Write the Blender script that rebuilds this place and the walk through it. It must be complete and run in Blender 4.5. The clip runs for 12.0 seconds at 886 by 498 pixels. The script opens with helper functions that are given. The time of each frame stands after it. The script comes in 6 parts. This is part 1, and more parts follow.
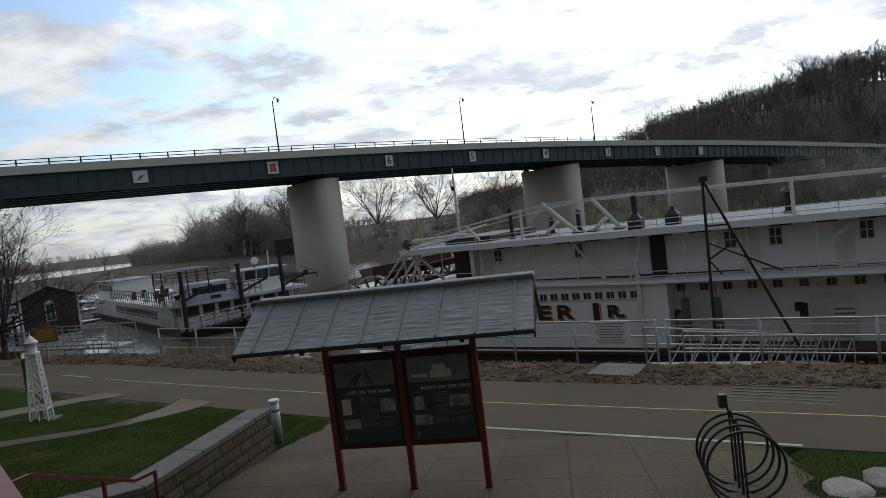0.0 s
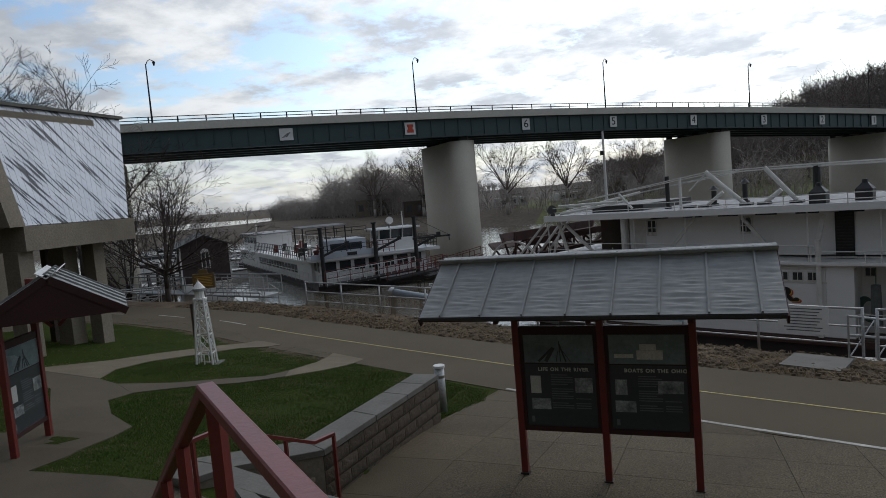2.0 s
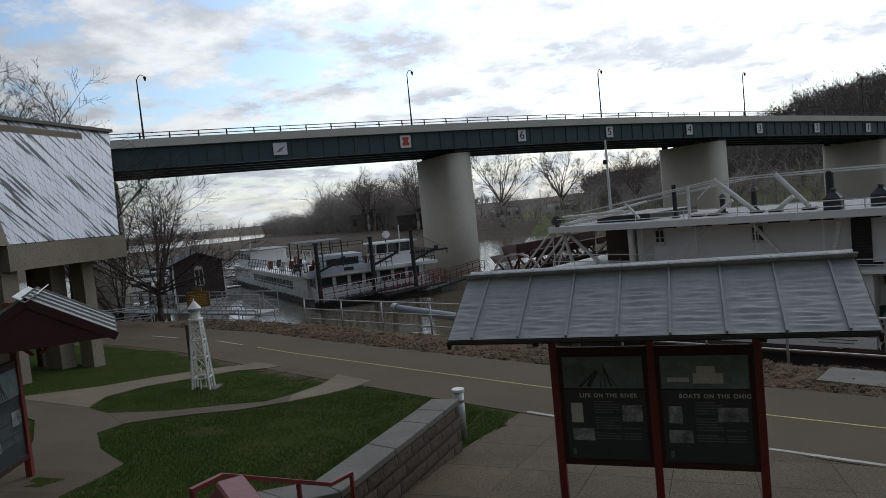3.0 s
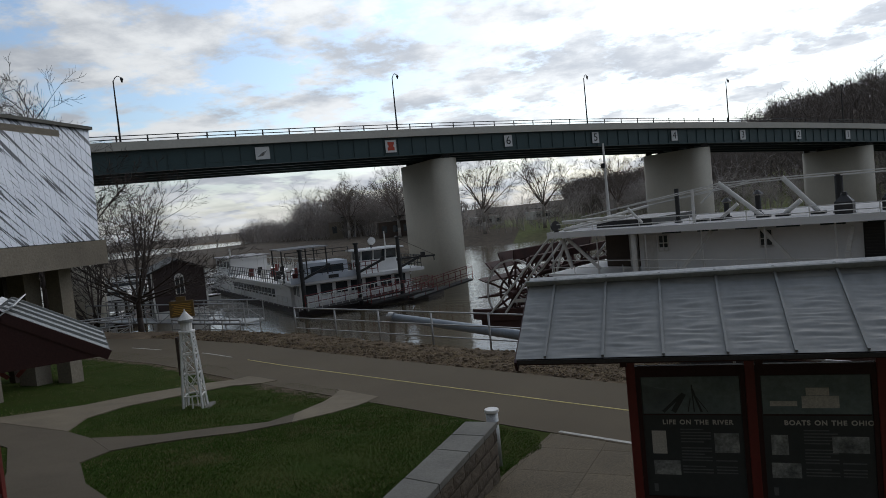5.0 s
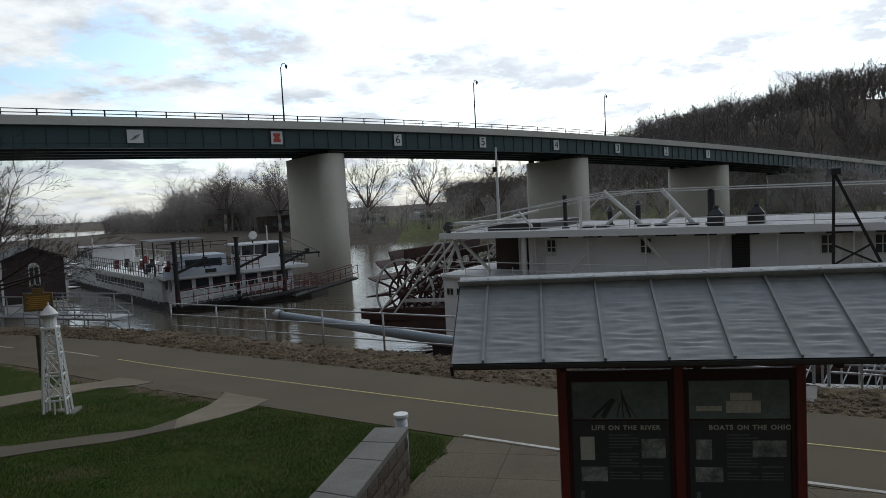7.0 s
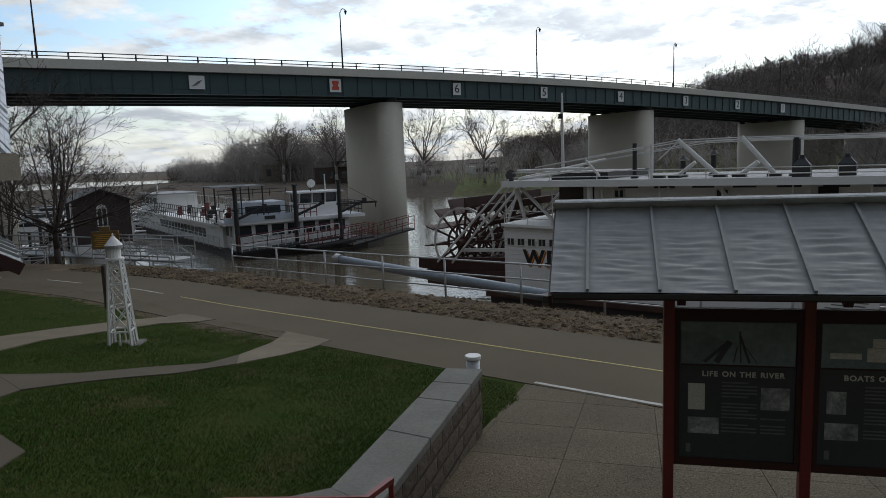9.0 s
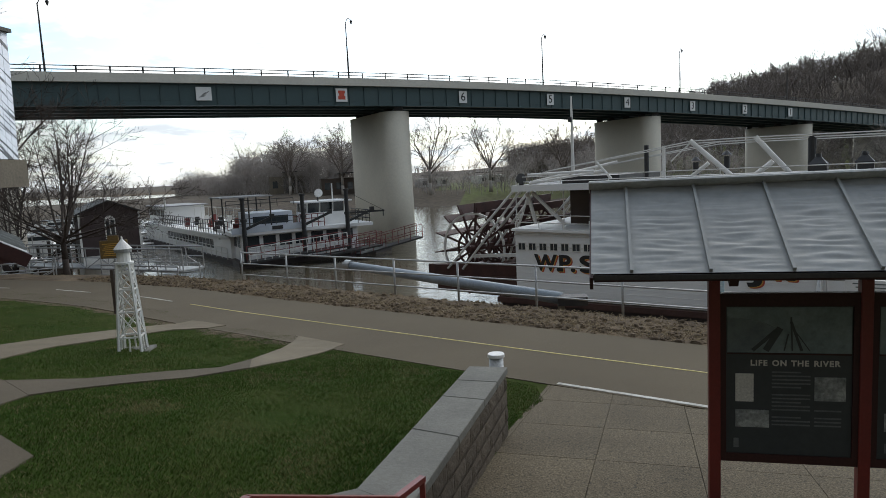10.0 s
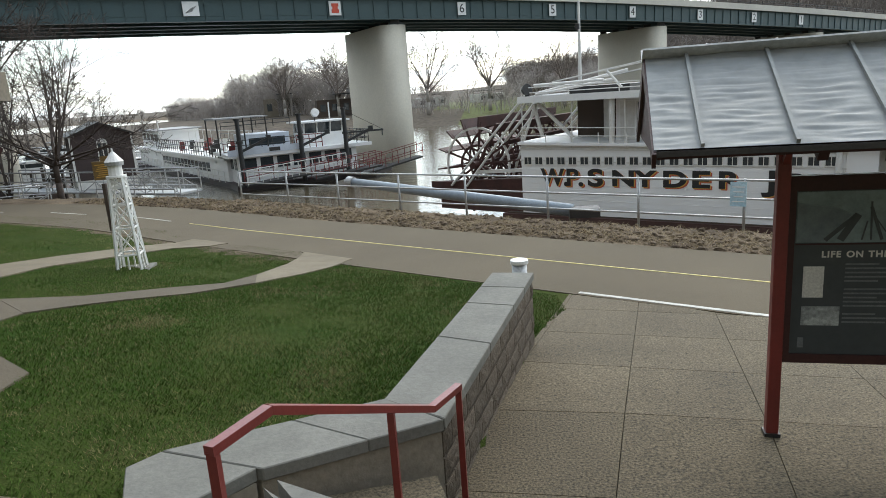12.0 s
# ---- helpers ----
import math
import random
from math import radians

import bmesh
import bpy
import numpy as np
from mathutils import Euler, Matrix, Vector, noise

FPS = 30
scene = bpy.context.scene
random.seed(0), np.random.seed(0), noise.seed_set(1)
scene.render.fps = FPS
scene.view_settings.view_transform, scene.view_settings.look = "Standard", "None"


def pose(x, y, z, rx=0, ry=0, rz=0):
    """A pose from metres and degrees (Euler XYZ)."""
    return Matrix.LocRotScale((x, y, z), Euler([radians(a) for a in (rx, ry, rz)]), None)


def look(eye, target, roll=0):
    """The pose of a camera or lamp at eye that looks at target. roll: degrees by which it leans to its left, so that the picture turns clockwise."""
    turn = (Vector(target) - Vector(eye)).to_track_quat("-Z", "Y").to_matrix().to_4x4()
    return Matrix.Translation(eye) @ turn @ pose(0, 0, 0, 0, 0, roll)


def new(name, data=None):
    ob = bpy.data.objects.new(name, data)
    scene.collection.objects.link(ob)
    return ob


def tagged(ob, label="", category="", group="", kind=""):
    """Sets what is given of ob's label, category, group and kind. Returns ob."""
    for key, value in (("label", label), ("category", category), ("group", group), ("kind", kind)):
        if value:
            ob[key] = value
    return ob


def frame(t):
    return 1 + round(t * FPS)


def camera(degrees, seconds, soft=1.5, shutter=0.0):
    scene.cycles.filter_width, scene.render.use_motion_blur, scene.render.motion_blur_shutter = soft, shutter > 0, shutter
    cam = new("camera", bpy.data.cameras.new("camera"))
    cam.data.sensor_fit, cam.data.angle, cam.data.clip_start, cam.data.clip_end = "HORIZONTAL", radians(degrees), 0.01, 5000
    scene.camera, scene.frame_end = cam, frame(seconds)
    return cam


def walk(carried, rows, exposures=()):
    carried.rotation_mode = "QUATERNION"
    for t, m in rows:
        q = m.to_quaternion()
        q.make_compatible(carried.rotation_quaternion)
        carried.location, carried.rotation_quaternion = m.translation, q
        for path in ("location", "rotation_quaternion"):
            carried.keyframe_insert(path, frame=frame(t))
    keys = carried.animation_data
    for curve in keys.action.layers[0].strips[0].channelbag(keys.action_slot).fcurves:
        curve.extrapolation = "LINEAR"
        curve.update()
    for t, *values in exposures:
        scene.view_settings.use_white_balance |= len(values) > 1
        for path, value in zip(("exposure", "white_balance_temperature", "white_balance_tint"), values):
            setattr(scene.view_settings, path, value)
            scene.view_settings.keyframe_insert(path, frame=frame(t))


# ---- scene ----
cam = camera(67.1, 12.0, soft=0.6)
EXPOSURES = [(0.0, -1.22, 6350, 8), (0.5, -1.42, 6350, 8), (1.0, -1.3, 6350, 8), (3.0, -1.16, 6350, 8), (5.5, -1.36, 6350, 8), (7.0, -1.1, 6350, 6), (7.6, -1.52, 6350, 7), (9.4, -0.88, 6400, 6), (10.5, -0.06, 6560, 4), (12.0, 0.52, 6580, 3)]
PATH = [
    (0, (0.546, 0.544, 3.95), (0.402, 2.536, 3.85), -6.9),
    (0.5, (0.209, 0.633, 3.906), (-0.042, 2.608, 3.712), -3.5),
    (1, (-0.034, 1.03, 3.933), (-0.34, 2.998, 3.755), -5.8),
    (1.5, (-0.347, 1.228, 3.929), (-0.806, 3.172, 3.822), -5.6),
    (2, (-0.702, 1.529, 3.905), (-1.211, 3.456, 3.742), -4.8),
    (2.5, (-0.998, 1.936, 3.91), (-1.518, 3.858, 3.72), -6.3),
    (3, (-1.347, 2.345, 3.863), (-1.834, 4.281, 3.739), -5.6),
    (5, (-2.46, 3.34, 3.815), (-2.881, 5.292, 3.706), -5.6),
    (5.5, (-2.624, 3.509, 3.84), (-2.854, 5.493, 3.732), -4.8),
    (6, (-2.832, 3.602, 3.814), (-2.88, 5.591, 3.615), -2.3),
    (6.5, (-3.013, 3.667, 3.803), (-3.063, 5.656, 3.601), -1.2),
    (7, (-3.024, 3.746, 3.787), (-3.094, 5.74, 3.65), -3.0),
    (7.5, (-3.17, 3.866, 3.677), (-3.509, 5.836, 3.602), -3.1),
    (9.5, (-3.522, 4.624, 3.283), (-3.735, 6.59, 2.987), -1.9),
    (10, (-3.652, 4.735, 3.151), (-3.903, 6.706, 2.921), -2.9),
    (10.5, (-3.668, 4.855, 3.09), (-3.858, 6.809, 2.71), -1.2),
    (11, (-3.826, 5.011, 3.012), (-3.825, 6.989, 2.718), -3.7),
    (11.5, (-3.965, 5.168, 2.938), (-4.133, 7.124, 2.552), -2.2),
    (12, (-3.984, 5.32, 2.804), (-4.241, 7.25, 2.347), -4.0),
]
walk(cam, [(t, look(eye, target, roll)) for t, eye, target, roll in PATH], EXPOSURES)

# ---- light, sky ----
SUN_EL, SUN_AZ = 40.0, 20.0   # azimuth from +y towards +x
world = bpy.data.worlds.new("world")
scene.world = world
world.use_nodes = True
wn, wl = world.node_tree.nodes, world.node_tree.links
wn.clear()
w_out = wn.new("ShaderNodeOutputWorld")
w_bg = wn.new("ShaderNodeBackground")
w_bg.inputs["Strength"].default_value = 0.12
sky = wn.new("ShaderNodeTexSky")
sky.sky_type, sky.sun_disc = "NISHITA", False
sky.sun_elevation, sky.sun_rotation = radians(SUN_EL), radians(SUN_AZ)
w_co = wn.new("ShaderNodeTexCoord")
w_sep = wn.new("ShaderNodeSeparateXYZ")
wl.new(w_co.outputs["Generated"], w_sep.inputs[0])


def wmath(op, a, b=None, clamp=False):
    nd = wn.new("ShaderNodeMath")
    nd.operation, nd.use_clamp = op, clamp
    for i, v in enumerate((a, b)):
        if v is None:
            continue
        if isinstance(v, (int, float)):
            nd.inputs[i].default_value = v
        else:
            wl.new(v, nd.inputs[i])
    return nd.outputs[0]


# cloud layer: the sky's direction laid on a high plane
w_z = wmath("ADD", wmath("MAXIMUM", w_sep.outputs[2], 0.0), 0.16)
w_px, w_py = wmath("DIVIDE", w_sep.outputs[0], w_z), wmath("DIVIDE", w_sep.outputs[1], w_z)
w_comb = wn.new("ShaderNodeCombineXYZ")
wl.new(w_px, w_comb.inputs[0])
wl.new(w_py, w_comb.inputs[1])


def wnoise(scale, detail, rough, off):
    mp = wn.new("ShaderNodeMapping")
    mp.inputs["Location"].default_value = off
    wl.new(w_comb.outputs[0], mp.inputs[0])
    nd = wn.new("ShaderNodeTexNoise")
    nd.inputs["Scale"].default_value, nd.inputs["Detail"].default_value, nd.inputs["Roughness"].default_value = scale, detail, rough
    wl.new(mp.outputs[0], nd.inputs["Vector"])
    return nd.outputs[0]


def wramp(v, lo, hi):
    nd = wn.new("ShaderNodeMapRange")
    nd.interpolation_type = "SMOOTHSTEP"
    wl.new(v, nd.inputs[0])
    nd.inputs[1].default_value, nd.inputs[2].default_value = lo, hi
    return nd.outputs[0]


w_cover = wramp(wnoise(2.1, 10, 0.64, (3.1, 1.7, 0)), 0.42, 0.55)
w_low = wmath("MULTIPLY", wmath("SUBTRACT", 0.17, w_sep.outputs[2]), 5.0, True)
w_cover = wmath("MAXIMUM", w_cover, w_low)
w_shade = wramp(wnoise(2.7, 9, 0.6, (7.3, 4.1, 2)), 0.36, 0.64)
w_cloud = wn.new("ShaderNodeMix")
w_cloud.data_type = "RGBA"
wl.new(w_shade, w_cloud.inputs[0])
w_cloud.inputs[6].default_value = (5.6, 5.9, 6.5, 1)
w_cloud.inputs[7].default_value = (9.6, 9.7, 9.9, 1)
w_mix = wn.new("ShaderNodeMix")
w_mix.data_type = "RGBA"
wl.new(w_cover, w_mix.inputs[0])
w_blue = wn.new("ShaderNodeVectorMath")
w_blue.operation = "SCALE"
w_blue.inputs["Scale"].default_value = 1.7
wl.new(sky.outputs[0], w_blue.inputs[0])
wl.new(w_blue.outputs[0], w_mix.inputs[6])
wl.new(w_cloud.outputs[2], w_mix.inputs[7])
# the cloud cover glows towards the veiled sun and is dull away from it
w_dot = wn.new("ShaderNodeVectorMath")
w_dot.operation = "DOT_PRODUCT"
wl.new(w_co.outputs["Generated"], w_dot.inputs[0])
w_dot.inputs[1].default_value = (math.sin(radians(SUN_AZ)) * math.cos(radians(SUN_EL)), math.cos(radians(SUN_AZ)) * math.cos(radians(SUN_EL)), math.sin(radians(SUN_EL)))
w_face = wmath("ADD", wmath("MULTIPLY", w_dot.outputs["Value"], 0.5), 0.5, True)
w_gain = wmath("ADD", wmath("MULTIPLY", wmath("POWER", w_face, 2.8), 2.4), 0.5)
wl.new(wmath("MULTIPLY", w_gain, 0.12), w_bg.inputs["Strength"])
wl.new(w_mix.outputs[2], w_bg.inputs["Color"])
wl.new(w_bg.outputs[0], w_out.inputs[0])

sun = new("sun", bpy.data.lights.new("sun", "SUN"))
sun.data.energy, sun.data.angle, sun.data.color = 0.4, radians(14), (1.0, 0.95, 0.87)
_e, _a = radians(SUN_EL), radians(SUN_AZ)
sun.matrix_world = look((60 * math.sin(_a) * math.cos(_e), 60 * math.cos(_a) * math.cos(_e), 60 * math.sin(_e)), (0, 0, 0))


# ---- materials ----
def mat(name, col, col2=None, rough=0.7, metal=0.0, s1=0.6, s2=14.0, amt=0.55, fine=0.25, bump=0.15, stretch=(1, 1, 1), spec=0.35, rnd=0.0):
    """Two-scale mottled material: large stains from col to col2, fine grain, bump; rnd varies the value from object to object."""
    m = bpy.data.materials.new(name)
    m.use_nodes = True
    nt = m.node_tree
    b = nt.nodes["Principled BSDF"]
    b.inputs["Roughness"].default_value, b.inputs["Metallic"].default_value = rough, metal
    b.inputs["Specular IOR Level"].default_value = spec
    col2 = col2 or tuple(c * 0.72 for c in col)
    tc = nt.nodes.new("ShaderNodeTexCoord")
    mp = nt.nodes.new("ShaderNodeMapping")
    mp.inputs["Scale"].default_value = stretch
    nt.links.new(tc.outputs["Object"], mp.inputs[0])
    n1, n2 = nt.nodes.new("ShaderNodeTexNoise"), nt.nodes.new("ShaderNodeTexNoise")
    for nd, s, d in ((n1, s1, 5), (n2, s2, 4)):
        nd.inputs["Scale"].default_value, nd.inputs["Detail"].default_value, nd.inputs["Roughness"].default_value = s, d, 0.62
        nt.links.new(mp.outputs[0], nd.inputs["Vector"])
    r1 = nt.nodes.new("ShaderNodeMapRange")
    nt.links.new(n1.outputs[0], r1.inputs[0])
    r1.inputs[1].default_value, r1.inputs[2].default_value = 0.5 - 0.5 * (1 - amt) - 0.02, 0.5 + 0.5 * (1 - amt) + 0.02
    mx = nt.nodes.new("ShaderNodeMix")
    mx.data_type = "RGBA"
    nt.links.new(r1.outputs[0], mx.inputs[0])
    mx.inputs[6].default_value, mx.inputs[7].default_value = (*col, 1), (*col2, 1)
    r2 = nt.nodes.new("ShaderNodeMapRange")
    nt.links.new(n2.outputs[0], r2.inputs[0])
    r2.inputs[1].default_value, r2.inputs[2].default_value = 0.25, 0.75
    r2.inputs[3].default_value, r2.inputs[4].default_value = 1 - fine, 1 + fine
    val = r2.outputs[0]
    if rnd:
        oi = nt.nodes.new("ShaderNodeObjectInfo")
        r3 = nt.nodes.new("ShaderNodeMapRange")
        nt.links.new(oi.outputs["Random"], r3.inputs[0])
        r3.inputs[3].default_value, r3.inputs[4].default_value = 1 - rnd, 1 + rnd
        mu = nt.nodes.new("ShaderNodeMath")
        mu.operation = "MULTIPLY"
        nt.links.new(val, mu.inputs[0])
        nt.links.new(r3.outputs[0], mu.inputs[1])
        val = mu.outputs[0]
    vm = nt.nodes.new("ShaderNodeVectorMath")
    vm.operation = "SCALE"
    nt.links.new(mx.outputs[2], vm.inputs[0])
    nt.links.new(val, vm.inputs["Scale"])
    nt.links.new(vm.outputs[0], b.inputs["Base Color"])
    if bump:
        bp = nt.nodes.new("ShaderNodeBump")
        bp.inputs["Strength"].default_value, bp.inputs["Distance"].default_value = bump, 0.02
        nt.links.new(n2.outputs[0], bp.inputs["Height"])
        nt.links.new(bp.outputs[0], b.inputs["Normal"])
    return m


M_GRASS = mat("grass", (0.021, 0.043, 0.007), (0.046, 0.05, 0.014), 0.95, s1=0.9, s2=40, amt=0.35, fine=0.5, bump=0.9, spec=0.03)
M_BLADE = mat("grass_blade", (0.026, 0.068, 0.008), (0.06, 0.08, 0.018), 0.85, s1=0.9, s2=9, amt=0.3, fine=0.5, bump=0, spec=0.06)
M_BANK = mat("bank_soil", (0.16, 0.12, 0.08), (0.055, 0.04, 0.027), 0.97, s1=0.9, s2=18, amt=0.6, fine=0.5, bump=1.0, spec=0.1)
M_FARGRASS = mat("far_bank_grass", (0.115, 0.14, 0.045), (0.1, 0.085, 0.05), 0.95, s1=0.05, s2=0.8, fine=0.4, spec=0.1)
M_LITTER = mat("leaf_litter", (0.12, 0.098, 0.075), (0.078, 0.065, 0.05), 0.97, s1=0.08, s2=1.1, fine=0.4, spec=0.1)
M_TRAIL = mat("trail_asphalt", (0.112, 0.089, 0.057), (0.076, 0.06, 0.038), 0.95, s1=0.35, s2=60, amt=0.35, fine=0.22, bump=0.3, spec=0.25)
M_PATH = mat("path_concrete", (0.105, 0.085, 0.058), (0.07, 0.057, 0.039), 0.95, s1=0.8, s2=50, amt=0.4, fine=0.2, bump=0.3, spec=0.25)
M_PATHPALE = mat("pale_path_concrete", (0.19, 0.157, 0.108), (0.11, 0.09, 0.062), 0.95, s1=1.1, s2=50, amt=0.4, fine=0.2, bump=0.3, spec=0.25)
M_AGG = mat("exposed_aggregate", (0.118, 0.093, 0.057), (0.07, 0.055, 0.034), 0.92, s1=0.7, s2=48, amt=0.4, fine=0.95, bump=0.6, spec=0.3, rnd=0.06)
M_BLOCK = mat("split_face_block", (0.125, 0.1, 0.073), (0.066, 0.052, 0.039), 0.95, s1=1.8, s2=32, amt=0.45, fine=0.35, bump=0.8, spec=0.2, rnd=0.14)
M_MORTAR = mat("mortar", (0.2, 0.18, 0.155), None, 0.95, s1=2, s2=60, bump=0.4, spec=0.15)
M_CAP = mat("cast_cap_stone", (0.18, 0.172, 0.148), (0.108, 0.103, 0.088), 0.85, s1=1.6, s2=30, amt=0.45, fine=0.16, bump=0.2, spec=0.25, rnd=0.07)
M_CONC = mat("concrete", (0.6, 0.56, 0.47), (0.5, 0.46, 0.385), 0.88, s1=0.25, s2=6, amt=0.4, fine=0.08, bump=0.15, spec=0.25)
M_CONCD = mat("weathered_concrete", (0.25, 0.215, 0.165), (0.15, 0.128, 0.098), 0.9, s1=0.7, s2=18, amt=0.4, fine=0.2, bump=0.4, spec=0.2)
M_RED = mat("red_painted_steel", (0.18, 0.026, 0.02), (0.11, 0.018, 0.015), 0.42, s1=2.5, s2=40, amt=0.5, fine=0.15, bump=0.08, spec=0.5)
M_DARKRED = mat("dark_red_fascia", (0.045, 0.015, 0.013), (0.03, 0.011, 0.01), 0.55, s1=2.5, s2=40, bump=0.1)
M_ROOF = mat("standing_seam_steel", (0.27, 0.275, 0.262), (0.19, 0.195, 0.187), 0.58, 0.2, s1=1.2, s2=9, amt=0.5, fine=0.12, bump=0.12)
M_GALV = mat("galvanised_steel", (0.42, 0.42, 0.41), (0.32, 0.32, 0.31), 0.5, 0.6, s1=3, s2=30, bump=0.05)
M_PANEL = mat("panel_face", (0.05, 0.057, 0.057), (0.04, 0.047, 0.049), 0.3, s1=3, s2=20, fine=0.1, bump=0.0, spec=0.4)
M_PALE = mat("pale_print", (0.55, 0.54, 0.48), (0.45, 0.44, 0.4), 0.5, s1=6, s2=60, bump=0)
M_PHOTO = mat("photo_print", (0.36, 0.38, 0.36), (0.09, 0.1, 0.1), 0.4, s1=7, s2=40, amt=0.7, fine=0.4, bump=0)
M_TEXTBAR = mat("print_text", (0.15, 0.16, 0.16), (0.1, 0.11, 0.11), 0.5, s1=6, s2=60, bump=0)
M_WHITE = mat("white_boat_paint", (0.82, 0.815, 0.8), (0.73, 0.715, 0.69), 0.6, s1=0.7, s2=22, amt=0.4, fine=0.06, bump=0.06, stretch=(1, 1, 2.5))
M_WHITE2 = mat("white_painted_metal", (0.72, 0.71, 0.68), (0.55, 0.52, 0.47), 0.55, s1=4, s2=40, amt=0.45, fine=0.1, bump=0.08)
M_ROOFDECK = mat("boat_roof_canvas", (0.34, 0.335, 0.33), (0.24, 0.235, 0.23), 0.8, s1=0.6, s2=12, bump=0.1)
M_HULL = mat("dark_hull", (0.05, 0.035, 0.032), (0.022, 0.02, 0.02), 0.6, s1=0.8, s2=20, bump=0.15)
M_HULLRED = mat("hull_red_oxide", (0.09, 0.045, 0.036), (0.05, 0.028, 0.023), 0.7, s1=0.9, s2=15, bump=0.15)
M_BLACK = mat("black_paint", (0.02, 0.02, 0.021), (0.03, 0.028, 0.026), 0.5, s1=3, s2=30, bump=0.08)
M_GOLD = mat("letter_gold", (0.62, 0.36, 0.07), (0.5, 0.28, 0.06), 0.5, s1=5, s2=40, bump=0)
M_LRED = mat("letter_red", (0.5, 0.1, 0.06), (0.4, 0.08, 0.05), 0.5, s1=5, s2=40, bump=0)
M_GLASSD = mat("dark_window_glass", (0.025, 0.032, 0.036), (0.04, 0.05, 0.055), 0.12, s1=2, s2=10, bump=0, spec=0.6)
M_WHEEL = mat("paddle_red", (0.075, 0.03, 0.024), (0.035, 0.018, 0.015), 0.7, s1=2, s2=24, bump=0.2)
M_BROWN = mat("brown_bulkhead", (0.085, 0.06, 0.045), (0.06, 0.045, 0.035), 0.7, s1=1, s2=20, bump=0.1)
M_GREEN = mat("green_girder_paint", (0.042, 0.075, 0.08), (0.055, 0.085, 0.088), 0.45, s1=0.2, s2=6, amt=0.4, fine=0.08, bump=0.03)
M_PARAPET = mat("bridge_parapet", (0.6, 0.57, 0.5), (0.5, 0.475, 0.42), 0.85, s1=0.3, s2=5, fine=0.08, bump=0.08)
M_STEELDK = mat("dark_steel", (0.035, 0.035, 0.036), (0.055, 0.05, 0.045), 0.5, 0.4, s1=3, s2=40, bump=0.1)
M_SIGNW = mat("white_sign", (0.75, 0.75, 0.74), (0.66, 0.66, 0.65), 0.4, s1=3, s2=30, fine=0.05, bump=0)
M_SIGNR = mat("red_sign_symbol", (0.6, 0.09, 0.05), None, 0.5, s1=3, s2=30, bump=0)
M_BARK = mat("bark", (0.085, 0.068, 0.058), (0.05, 0.042, 0.038), 0.95, s1=3, s2=30, bump=0.6, spec=0.1)
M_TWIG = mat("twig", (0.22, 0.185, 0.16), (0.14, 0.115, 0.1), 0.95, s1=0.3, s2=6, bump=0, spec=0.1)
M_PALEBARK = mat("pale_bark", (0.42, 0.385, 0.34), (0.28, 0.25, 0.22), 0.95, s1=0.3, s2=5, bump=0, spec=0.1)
# bare wood paled towards grey: the distance haze is mixed into this colour
M_HAZEWOODS = mat("hazed_bare_woods", (0.46, 0.42, 0.385), (0.32, 0.285, 0.26), 0.98, s1=0.06, s2=0.9, amt=0.6, fine=0.35, bump=0, spec=0.05)
# darker copy of the woods: shade of the hill's unlit side is in the colour
M_SHADEWOODS = mat("shaded_hill_woods", (0.22, 0.19, 0.17), (0.14, 0.12, 0.105), 0.98, s1=0.05, s2=0.9, amt=0.5, fine=0.35, bump=0, spec=0.05)
M_HOUSE = mat("dark_siding", (0.06, 0.04, 0.038), (0.045, 0.033, 0.03), 0.75, s1=1, s2=20, bump=0.15, stretch=(1, 1, 4))
M_YELLOW = mat("yellow_marking", (0.6, 0.48, 0.16), (0.42, 0.36, 0.16), 0.75, s1=2.5, s2=30, amt=0.6, fine=0.25, bump=0.05)
M_LINE = mat("white_marking", (0.5, 0.48, 0.43), (0.26, 0.24, 0.2), 0.8, s1=4, s2=30, amt=0.6, fine=0.2, bump=0.05)
M_BRONZE = mat("marker_gold_brown", (0.2, 0.125, 0.045), (0.13, 0.085, 0.035), 0.5, s1=3, s2=20, bump=0.1)
M_PIPE = mat("grey_blue_pipe", (0.28, 0.32, 0.35), (0.2, 0.22, 0.24), 0.5, 0.2, s1=1, s2=20, bump=0.1)
M_ROPE = mat("rope_green", (0.1, 0.16, 0.13), (0.06, 0.1, 0.085), 0.9, s1=3, s2=60, bump=0.3)
M_FENDER = mat("fender_grey", (0.13, 0.14, 0.13), (0.08, 0.085, 0.08), 0.9, s1=3, s2=40, bump=0.4)
M_STONE = mat("bank_stone", (0.3, 0.28, 0.24), (0.2, 0.18, 0.155), 0.9, s1=3, s2=25, bump=0.5, rnd=0.3)
M_DRYBLADE = mat("dry_blade", (0.125, 0.125, 0.045), (0.17, 0.14, 0.075), 0.9, s1=0.7, s2=12, fine=0.4, bump=0, spec=0.05)
M_STRAW = mat("dead_grass", (0.3, 0.24, 0.15), (0.18, 0.13, 0.08), 0.95, s1=2, s2=12, fine=0.4, bump=0, spec=0.1)


